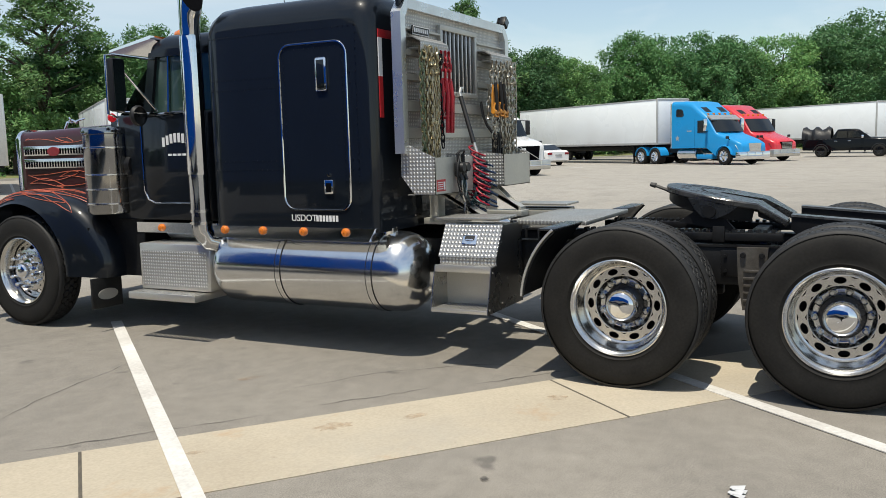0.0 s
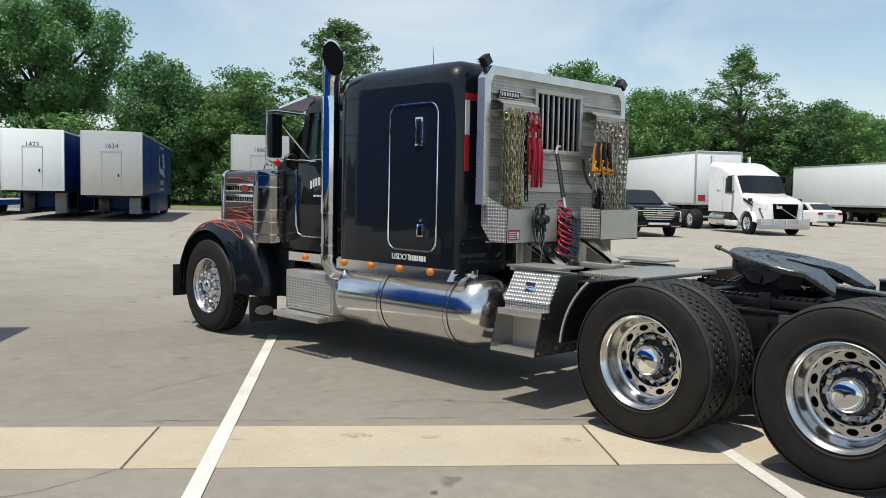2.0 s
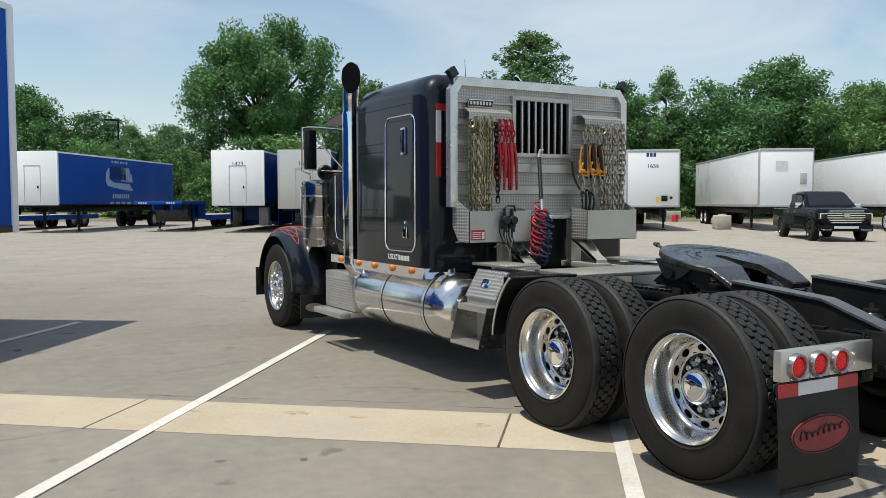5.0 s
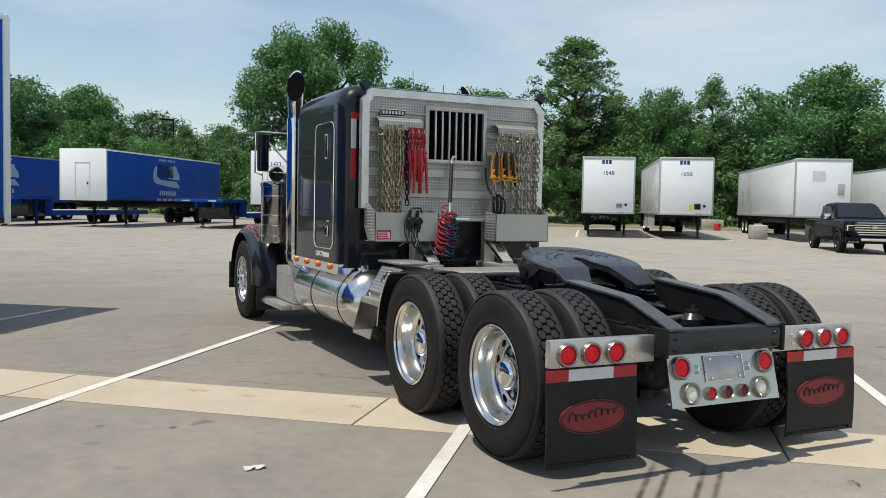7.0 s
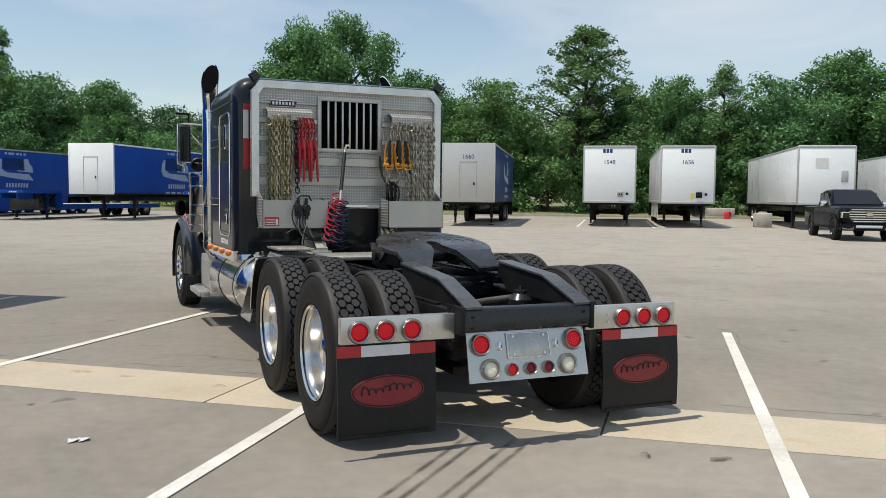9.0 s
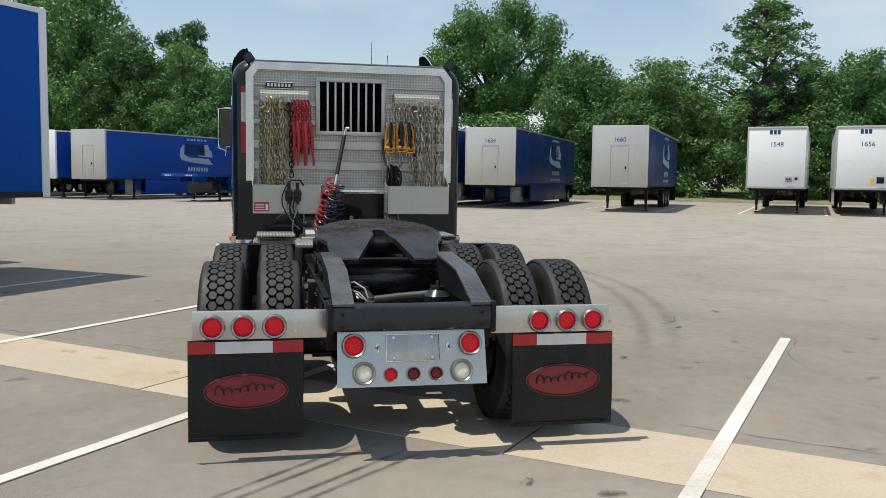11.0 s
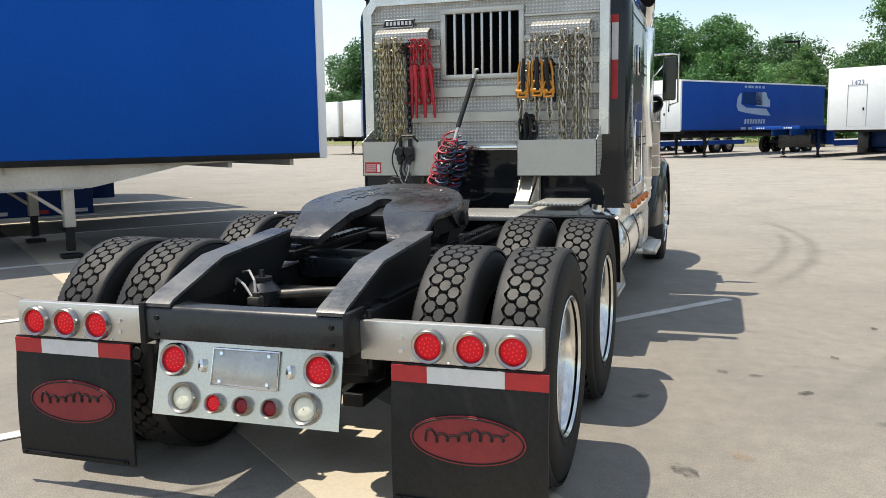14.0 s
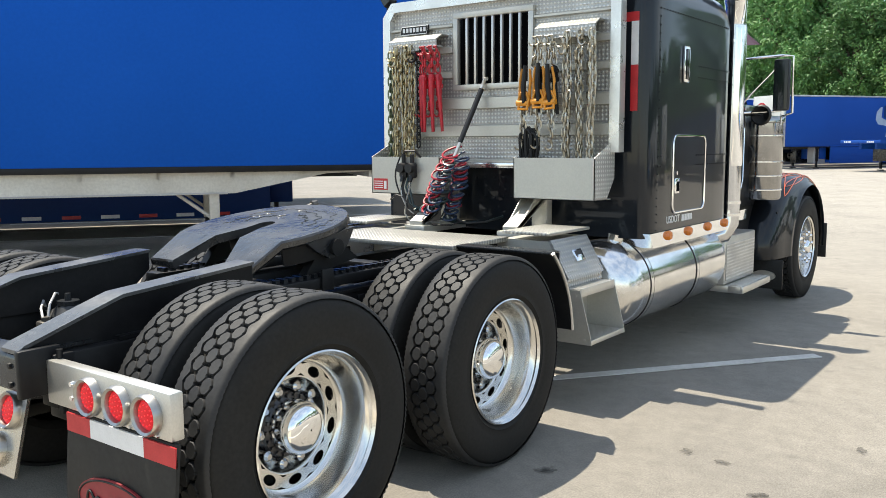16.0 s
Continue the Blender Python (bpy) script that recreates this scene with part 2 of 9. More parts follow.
FLAP = material("mudflap_rubber", (0.0085, 0.0092, 0.0098), 0.55, 0, 0.3, 4, 50, 0.0006, tint=(0.019, 0.0188, 0.018), spec=0.3)
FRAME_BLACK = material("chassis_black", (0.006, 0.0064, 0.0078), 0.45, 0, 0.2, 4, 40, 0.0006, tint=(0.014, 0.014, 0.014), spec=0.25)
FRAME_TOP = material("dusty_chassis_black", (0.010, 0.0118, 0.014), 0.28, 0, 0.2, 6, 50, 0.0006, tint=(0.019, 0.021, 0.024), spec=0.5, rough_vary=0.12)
GREASE = material("greasy_steel", (0.013, 0.0135, 0.0145), 0.27, 0.0, 0.3, 5, 26, 0.007, tint=(0.034, 0.034, 0.035), spec=0.8, rough_vary=0.14)
# scuffed ramp tops, their grey lightened to carry the sky's sheen
RAMP_WEAR_SHEEN = material("scuffed_sheen_ramp_steel", (0.042, 0.045, 0.048), 0.32, 0.0, 0.35, 5, 40, 0.001, tint=(0.080, 0.082, 0.084), spec=0.9, rough_vary=0.12)
WORN_STEEL = material("worn_bare_steel", (0.13, 0.122, 0.11), 0.40, 0.4, 0.2, 9, 50, 0.001, tint=(0.075, 0.066, 0.055))
BLACK_PLASTIC = material("black_plastic", (0.008, 0.008, 0.009), 0.5, 0, 0.1, 5, 60)
RED_LENS = material("lit_red_lens", (0.27, 0.002, 0.006), 0.4, 0, 0.1, 20, 200, coat=0.05, emit=((1.0, 0.012, 0.03), 0.22), spec=0.3)
LED_RED = material("lit_red_diode", (0.45, 0.03, 0.035), 0.35, 0, 0.1, 20, 200, emit=((1.0, 0.05, 0.06), 0.42))
DARK_RED_LENS = material("red_lens", (0.27, 0.006, 0.014), 0.3, 0, 0.1, 20, 200, coat=0.2, spec=0.3)
WHITE_LENS = material("white_lens", (0.90, 0.88, 0.70), 0.4, 0, 0.08, 20, 200, coat=0.1)
AMBER = material("amber_lens", (0.75, 0.20, 0.02), 0.25, 0, 0.08, 20, 200, coat=0.6)
TAPE_RED = material("red_reflective_tape", (0.50, 0.025, 0.03), 0.4, 0, 0.08, 20, 150)
TAPE_WHITE = material("white_reflective_tape", (0.72, 0.72, 0.72), 0.35, 0, 0.05, 20, 150)
BINDER_RED = material("red_enamel", (0.50, 0.018, 0.03), 0.38, 0, 0.15, 9, 60)
BINDER_ORANGE = material("orange_enamel", (0.75, 0.30, 0.03), 0.42, 0, 0.15, 9, 60)
CHAIN_GOLD = material("zinc_yellow_chain", (0.55, 0.47, 0.30), 0.33, 1.0, 0.2, 12, 60)
CHAIN_STEEL = material("steel_chain", (0.56, 0.53, 0.46), 0.33, 1.0, 0.25, 12, 60, tint=(0.33, 0.28, 0.20))
CHAIN_GREEN = material("green_chain", (0.16, 0.20, 0.12), 0.4, 0.7, 0.2, 12, 60)
HOSE_RED = material("red_air_hose", (0.36, 0.010, 0.028), 0.45, 0, 0.1, 9, 60)
HOSE_BLUE = material("blue_air_hose", (0.008, 0.028, 0.075), 0.45, 0, 0.1, 9, 60)
HOSE_GREEN = material("green_cable", (0.012, 0.035, 0.04), 0.35, 0, 0.1, 9, 60)
FLAME = material("orange_pinstripe", (0.64, 0.13, 0.055), 0.35, 0, 0.1, 9, 60, coat=0.5)
LOGO_RED = material("red_oval", (0.26, 0.022, 0.028), 0.5, 0, 0.1, 9, 60)
TRAILER_BLUE = material("blue_trailer_skin", (0.004, 0.064, 0.34), 0.5, 0, 0.05, 0.5, 20, spec=0.2)
TRAILER_COBALT = material("cobalt_trailer_skin", (0.005, 0.090, 0.44), 0.5, 0, 0.05, 0.5, 20, spec=0.05)
PANEL_BRIGHT = material("bright_steel_panel", (0.60, 0.575, 0.52), 0.24, 0.95, 0.05, 3, 90, rough_vary=0.06)
DARKER_ALU = material("darker_aluminium", (0.42, 0.41, 0.39), 0.28, 0.95, 0.06, 3, 90, rough_vary=0.06)
PLATE_GREY = material("dull_grey_plate", (0.50, 0.50, 0.48), 0.3, 0.6, 0.08, 9, 60)
PALE_GREY = material("pale_grey_plate", (0.62, 0.62, 0.62), 0.45, 0.1, 0.05, 9, 60)
TRAILER_NAVY = material("navy_trailer_skin", (0.004, 0.034, 0.15), 0.45, 0, 0.08, 0.5, 20, spec=0.25, tint=(0.003, 0.028, 0.12))
TRAILER_WHITE = material("white_trailer_skin", (0.88, 0.91, 0.92), 0.3, 0, 0.03, 0.5, 20, coat=0.4, tint=(0.82, 0.84, 0.84))
TRAILER_EDGE = material("grey_corner_post", (0.50, 0.50, 0.49), 0.45, 0.3, 0.08, 1.0, 20)
STICKER_YELLOW = material("yellow_sticker", (0.75, 0.55, 0.05), 0.5, 0, 0.05, 9, 40)
PICKUP_BLACK = material("black_pickup_paint", (0.003, 0.0036, 0.005), 0.2, 0, 0.05, 1.5, 40, coat=0.32, spec=0.05)
TRAILER_ALU = material("dull_aluminium_skin", (0.60, 0.59, 0.56), 0.42, 0.5, 0.06, 0.6, 20)
TRAILER_GREY = material("grey_painted_steel", (0.42, 0.42, 0.42), 0.5, 0.2, 0.1, 1.0, 20)
FRAME_PALE = material("pale_frame_paint", (0.62, 0.60, 0.54), 0.5, 0.1, 0.1, 1.5, 30, tint=(0.45, 0.42, 0.36))
TRUCK_WHITE = material("white_cab_paint", (0.80, 0.80, 0.79), 0.3, 0, 0.03, 1, 20, coat=0.6)
TRUCK_BLUE = material("bright_blue_cab_paint", (0.012, 0.27, 0.60), 0.35, 0, 0.05, 1, 20, coat=0.2, spec=0.3)
TRUCK_RED = material("red_cab_paint", (0.62, 0.03, 0.04), 0.3, 0, 0.05, 1, 20, coat=0.6)
DARK_GLASS = material("dark_tinted_glass", (0.008, 0.011, 0.013), 0.08, 0, 0.05, 1, 20, coat=0.5, spec=0.3)
CAB_GLASS = material("green_tinted_glass", (0.030, 0.060, 0.050), 0.05, 0, 0.05, 1, 20, coat=1.0)
DARK = material("dark_interior", (0.004, 0.004, 0.005), 0.9, 0, 0.1, 3, 30, spec=0.03)
MARK_BLUE = material("blue_lettering", (0.02, 0.05, 0.20), 0.5, 0, 0.05, 5, 30)
MARK_PALE = material("pale_graphic_film", (0.36, 0.46, 0.60), 0.5, 0, 0.08, 3, 30)
MARK_WHITE = material("white_lettering", (0.75, 0.75, 0.74), 0.5, 0, 0.05, 5, 30)
BARK = material("bark", (0.11, 0.085, 0.06), 0.9, 0, 0.3, 3, 20, 0.01)
LEAF_A = leaf_material("leaf_deep_green", (0.106, 0.236, 0.077), (0.063, 0.157, 0.052))
LEAF_B = leaf_material("leaf_fresh_green", (0.156, 0.300, 0.097), (0.096, 0.212, 0.068))
LEAF_C = leaf_material("leaf_dark_green", (0.087, 0.198, 0.072), (0.051, 0.132, 0.050))
GRASS = material("rough_grass", (0.12, 0.17, 0.05), 0.9, 0, 0.3, 0.8, 12, 0.02, tint=(0.20, 0.18, 0.08))


# ---- mesh building ----
class Shape:
    """Collects simple solids into one bmesh."""

    def __init__(self):
        self.bm = bmesh.new()

    def add(self, verts, faces):
        vs = [self.bm.verts.new(v) for v in verts]
        made = []
        for f in faces:
            try:
                made.append(self.bm.faces.new([vs[i] for i in f]))
            except ValueError:
                pass
        return vs

    def box(self, c, s, bevel=0.0, m=None):
        r = bmesh.ops.create_cube(self.bm, size=1.0)
        vs = r["verts"]
        for v in vs:
            v.co = Vector((c[0] + v.co.x * s[0], c[1] + v.co.y * s[1], c[2] + v.co.z * s[2]))
        if bevel:
            es = list({e for v in vs for e in v.link_edges})
            out = bmesh.ops.bevel(self.bm, geom=es, offset=bevel, segments=2, profile=0.5, affect="EDGES")
            vs = list({v for f in out["faces"] for v in f.verts} | {v for v in vs if v.is_valid})
        if m is not None:
            for v in vs:
                v.co = m @ v.co
        return self

    def span(self, a, b, bevel=0.0, m=None):
        c = [(p + q) / 2 for p, q in zip(a, b)]
        return self.box(c, [abs(q - p) for p, q in zip(a, b)], bevel, m)

    def rings(self, rings, closed=True, cap=True, loop=False):
        """Skin over rings of equal length."""
        n = len(rings[0])
        vs = [[self.bm.verts.new(p) for p in ring] for ring in rings]
        k = len(rings)
        for i in range(k if loop else k - 1):
            a, b = vs[i], vs[(i + 1) % k]
            for j in range(n if closed else n - 1):
                q = (a[j], a[(j + 1) % n], b[(j + 1) % n], b[j])
                if len(set(q)) == 4:
                    try:
                        self.bm.faces.new(q)
                    except ValueError:
                        pass
        if cap and closed and not loop:
            for ring in (vs[0], vs[-1]):
                try:
                    self.bm.faces.new(ring)
                except ValueError:
                    pass
        return self

    def cyl(self, p, q, r, r2=None, n=20, cap=True):
        p, q = Vector(p), Vector(q)
        r2 = r if r2 is None else r2
        ax = (q - p).normalized()
        u = ax.orthogonal().normalized()
        w = ax.cross(u)
        ring = lambda o, rad: [o + (u * math.cos(2 * math.pi * i / n) + w * math.sin(2 * math.pi * i / n)) * rad for i in range(n)]
        return self.rings([ring(p, r), ring(q, r2)], cap=cap)

    def tube(self, pts, r, n=8, cap=True, loop=False):
        pts = [Vector(p) for p in pts]
        rings, u = [], None
        k = len(pts)
        for i, p in enumerate(pts):
            a = pts[(i - 1) % k] if (loop or i) else p
            b = pts[(i + 1) % k] if (loop or i < k - 1) else p
            ax = (b - a).normalized()
            if u is None:
                u = ax.orthogonal().normalized()
            u = (u - ax * u.dot(ax)).normalized()
            w = ax.cross(u)
            rad = r[i] if isinstance(r, (list, tuple)) else r
            rings.append([p + (u * math.cos(2 * math.pi * j / n) + w * math.sin(2 * math.pi * j / n)) * rad for j in range(n)])
        return self.rings(rings, cap=cap, loop=loop)

    def lathe(self, prof, n=48, m=None, cap=False):
        """prof: (radius, along x); turned about the x axis."""
        m = m or Matrix()
        rings = [[m @ Vector((h, r * math.cos(2 * math.pi * i / n), r * math.sin(2 * math.pi * i / n))) for i in range(n)] for r, h in prof]
        return self.rings(rings, cap=cap)

    def prism(self, poly, axis, a, b):
        """A polygon in the plane across the axis, from a to b."""
        def at(p, d):
            return {"x": (d, p[0], p[1]), "y": (p[0], d, p[1]), "z": (p[0], p[1], d)}[axis]
        n = len(poly)
        vs = self.add([at(p, a) for p in poly] + [at(p, b) for p in poly], [list(range(n))[::-1], [i + n for i in range(n)]])
        for i in range(n):
            self.bm.faces.new((vs[i], vs[(i + 1) % n], vs[n + (i + 1) % n], vs[n + i]))
        return self

    def disc(self, c, r, axis="y", n=24, ry=None, thick=0.004):
        ry = r if ry is None else ry
        poly = [(c[0] + r * math.cos(2 * math.pi * i / n), c[1] + ry * math.sin(2 * math.pi * i / n)) for i in range(n)]
        return self.prism(poly, axis, c[2], c[2] + thick)

    def mesh(self, name, mat, angle=38, move=None):
        if move is not None:
            self.bm.transform(move)
        bmesh.ops.recalc_face_normals(self.bm, faces=self.bm.faces)
        me = bpy.data.meshes.new(name)
        self.bm.to_mesh(me)
        self.bm.free()
        me.shade_smooth()
        me.set_sharp_from_angle(angle=radians(angle))
        for one in mat if isinstance(mat, (list, tuple)) else (mat,):
            me.materials.append(one)
        return me


def thing(name, label, category, group="", at=None, kind=""):
    ob = new(name)
    ob.empty_display_size = 0.2
    if at is not None:
        ob.matrix_world = at
    return tagged(ob, label, category, group, kind)


def part(name, shape, mat, parent, label="", kind="", angle=38, move=None):
    ob = new(name, shape.mesh(name, mat, angle, move))
    ob.parent = parent
    return tagged(ob, label, "", "", kind)


def solid(name, shape, mat, label, category="", group="", kind="", angle=38):
    return tagged(new(name, shape.mesh(name, mat, angle)), label, category, group, kind)


def share(name, me, parent, m=None, label=""):
    ob = new(name, me)
    ob.parent = parent
    if m is not None:
        ob.matrix_basis = m
    return tagged(ob, label)


def words(text, size, mat, name, parent, m, label=""):
    """Raised lettering in the built-in font, turned into a mesh."""
    cu = bpy.data.curves.new(name, "FONT")
    cu.body, cu.size, cu.extrude, cu.align_x, cu.align_y = text, size, 0.002, "CENTER", "CENTER"
    tmp = new("lettering_curve", cu)
    me = bpy.data.meshes.new_from_object(tmp.evaluated_get(bpy.context.evaluated_depsgraph_get()))
    bpy.data.objects.remove(tmp)
    bpy.data.curves.remove(cu)
    me.materials.clear()
    me.materials.append(mat)
    return share(name, me, parent, m, label)


# ---- ground ----
ROW = radians(54.6)
ALONG = Vector((math.cos(ROW), math.sin(ROW)))
ACROSS = Vector((math.sin(ROW), -math.cos(ROW)))


def rise(x, y):
    """The lot climbs gently from the drain towards the far row."""
    s = min(x * ALONG.x + y * ALONG.y, 62.0)
    return 0.0045 * 3.0 * math.log1p(math.exp(min((s - 9.0) / 3.0, 30.0)))


def plan(s, a):
    """A place from metres along and across the rows."""
    p = ALONG * s + ACROSS * a
    return p.x, p.y


def ground_sheet():
    g = Shape()
    steps = [-700, -300, -120, -60, -30] + [i * 3.0 for i in range(-7, 24)] + [80, 100, 140, 200, 320, 700]
    ids = {}
    for i, s in enumerate(steps):
        for j, a in enumerate(steps):
            x, y = plan(s, a)
            ids[i, j] = g.bm.verts.new((x, y, rise(x, y)))
    for i in range(len(steps) - 1):
        for j in range(len(steps) - 1):
            g.bm.faces.new((ids[i, j], ids[i + 1, j], ids[i + 1, j + 1], ids[i, j + 1]))
    return solid("ground", g, ASPHALT, "worn grey asphalt of a truck parking lot", "ground", kind="structure", angle=80)


ground_sheet()

# ---- drain strip, lines ----
def strip_slabs():
    base = thing("concrete_strip", "pale tan concrete drainage strip with cut joints across the lot", "concrete strip", kind="structure")
    rng = random.Random(8)
    way = Vector((0.7705, -0.6374))
    side = Vector((0.6374, 0.7705))
    start = Vector((-1.170, 1.630))
    for i in range(-11, 10):
        p = start + way * (2.94 * i)
        g = Shape()
        near, far = [], []
        for k in range(13):
            u = 0.009 + (2.94 - 0.018) * k / 12
            chip = 0.0 if k in (0, 12) else rng.uniform(0.0, 0.007)
            far.append(p + way * u - side * chip)
            near.append(p + way * u - side * (0.893 - chip * rng.uniform(0.3, 1.2)))
        g.prism([(q.x, q.y) for q in far + near[::-1]], "z", -0.05, 0.006)
        part("slab", g, CONCRETE, base)
        g = Shape()
        edge = [(p - side * (0.893 * k / 10) + way * rng.uniform(-0.004, 0.004)) for k in range(11)]
        rows = [[(q.x + way.x * d, q.y + way.y * d, 0.0035) for d in (-0.011, 0.0, 0.011)] for q in edge]
        g.rings(rows, closed=False, cap=False)
        part("joint_filler", g, JOINT, base, "dark crumbling joint filler")
    return base


strip_slabs()


def floor_line(name, p, q, w=0.10, mat=None, z=0.010, label="white painted parking line, slightly worn"):
    p, q = Vector(p), Vector(q)
    d = (q - p).normalized()
    n = Vector((-d.y, d.x)) * w / 2
    g = Shape()
    k = max(1, int((q - p).length / 2.5))
    rows = []
    for i in range(k + 1):
        c = p.lerp(q, i / k)
        h = rise(c.x, c.y) + z
        rows.append([(c.x - n.x, c.y - n.y, h - 0.006), (c.x + n.x, c.y + n.y, h - 0.006), (c.x + n.x, c.y + n.y, h), (c.x - n.x, c.y - n.y, h)])
    g.rings(rows)
    return solid(name, g, mat or LINE, label, "parking line", "parking lines", "structure")


floor_line("parking_line", (-0.76, 6.20), (-6.22, -0.82))
floor_line("parking_line", (1.92, 4.38), (-2.88, -1.84))
floor_line("parking_line", (4.39, 2.13), (-0.2, -3.585))
floor_line("parking_line", (-3.35, 8.60), (-9.0, 1.30))
floor_line("parking_line", (-6.05, 11.2), (-11.5, 4.2))
floor_line("parking_line", (-8.7, 13.4), (-14.2, 6.3))
floor_line("parking_line", (-11.4, 15.5), (-16.9, 8.4))

# ---- the black road tractor ----
truck = thing("road_tractor", "charcoal-black long-nose road tractor with sleeper, chrome stacks and bare fifth wheel", "truck")


def rounded(hx, z0, z1, r, n=6, rb=0.02):
    """A cross-section in x and z with rounded top corners."""
    pts = [(-hx, z0)]
    for i in range(n + 1):
        a = math.pi - i * math.pi / 2 / n
        pts.append((-hx + r + r * math.cos(a), z1 - r + r * math.sin(a)))
    for i in range(n + 1):
        a = math.pi / 2 - i * math.pi / 2 / n
        pts.append((hx - r + r * math.cos(a), z1 - r + r * math.sin(a)))
    pts.append((hx, z0))
    return pts


def tyre_meshes():
    g = Shape()
    w = 0.135
    half = [(0.300, 0.10), (0.318, 0.121), (0.332, 0.128), (0.337, 0.133), (0.343, 0.130), (0.37, 0.1345), (0.40, 0.137), (0.43, 0.137), (0.455, 0.1345), (0.476, 0.130), (0.492, 0.124), (0.503, 0.116), (0.509, 0.104)]
    prof = [(r, -x) for r, x in half] + [(0.509, 0.0)] + half[::-1]
    g.lathe(prof, 72)
    side = g.mesh("tyre", RUBBER, angle=50)
    t = Shape()
    n = 46

    def block(cx, f, edge, a):
        """One lug with scalloped flanks and a worn, rounded crown."""
        rows = []
        for rad, k in ((0.506, 1.04), (0.5245, 1.0), (0.530, 0.90)):
            ring = []
            for x, d in edge:
                ang = a + f + d * k
                xx = cx + x * k
                ring.append((xx, (rad - 0.16 * xx * xx) * math.cos(ang), (rad - 0.16 * xx * xx) * math.sin(ang)))
            rows.append([t.bm.verts.new(p) for p in ring])
        m = len(edge)
        for lo, hi in zip(rows, rows[1:]):
            for i in range(m):
                t.bm.faces.new((lo[i], lo[(i + 1) % m], hi[(i + 1) % m], hi[i]))
        t.bm.faces.new(rows[-1])

    st = 2 * math.pi / n
    gap = 0.0096
    w1, w2, hh = 0.0095, 0.033 - gap * 0.72, 0.5 * st - gap * 0.62 / 0.53
    mid = (w1 + w2) / 2
    flank = [(w1, -hh), (mid + 0.0035, -0.58 * hh), (w2, -0.20 * hh), (w2 - 0.0035, 0.0), (w2, 0.20 * hh), (mid + 0.0035, 0.58 * hh), (w1, hh)]
    lug = flank + [(-x, d) for x, d in flank[::-1]]
    for i in range(n):
        for x in (-0.044, 0.0, 0.044):
            block(x, 0.5 * st if x else 0.0, lug, i * st)
    # shoulder ribs: zigzag inner edge, fine notches along the outer one
    m = n * 6
    for sgn in (1, -1):
        rows = []
        for j in range(m):
            ang = j * st / 6 + 0.5 * st
            xi = (0.0815, 0.0765, 0.0690, 0.0635, 0.0690, 0.0765)[j % 6]
            cut = 0.0042 if j % 2 else 0.0
            c, d = math.cos(ang), math.sin(ang)
            rows.append([(sgn * x, r * c, r * d) for x, r in ((xi, 0.506), (xi + 0.001, 0.529), (0.106, 0.5265), (0.1175 - cut, 0.522 - cut * 0.5), (0.1225 - cut, 0.508))])
        t.rings(rows, closed=False, cap=False, loop=True)
    return side, t.mesh("tread", TREAD, angle=42)


TYRE_ME, TREAD_ME = tyre_meshes()


def dish(r_in, r_out, holes, hr, hrad, depth):
    """A wheel disc with oval hand holes, domed by depth(r); each sector is skinned from the hole's rim outwards."""
    s = Shape()
    k = 16
    half = math.pi / holes

    def at(r, a, back=0.0):
        return (depth(r) - back, r * math.cos(a), r * math.sin(a))

    def edge(t):
        """The sector's border at t round the hole, as radius and turn from its middle."""
        c, d = math.cos(t), math.sin(t)
        m = max(abs(c), abs(d))
        u, v = c / m, d / m
        mid = (hr + hrad * 0.80) if u > 0 else (hr - hrad * 0.80)
        return hr + abs(u) * (mid - hr), v * half

    for i in range(holes):
        a0 = 2 * math.pi * i / holes + half
        rows = [[], [], []]
        for j in range(k):
            t = 2 * math.pi * (j + 0.5) / k
            r1, d1 = hr + hrad * 0.60 * math.cos(t), hrad * math.sin(t) / hr
            r2, d2 = edge(t)
            rows[0].append(at(r1, a0 + d1, 0.014))
            rows[1].append(at(r1, a0 + d1))
            rows[2].append(at(r2, a0 + d2))
        s.rings(rows, cap=False)
    n = 60
    for rs in ([r_in, (r_in + hr - hrad * 0.80) / 2, hr - hrad * 0.80], [hr + hrad * 0.80, r_out]):
        s.rings([[at(r, 2 * math.pi * j / n) for j in range(n)] for r in rs], cap=False)
    return s


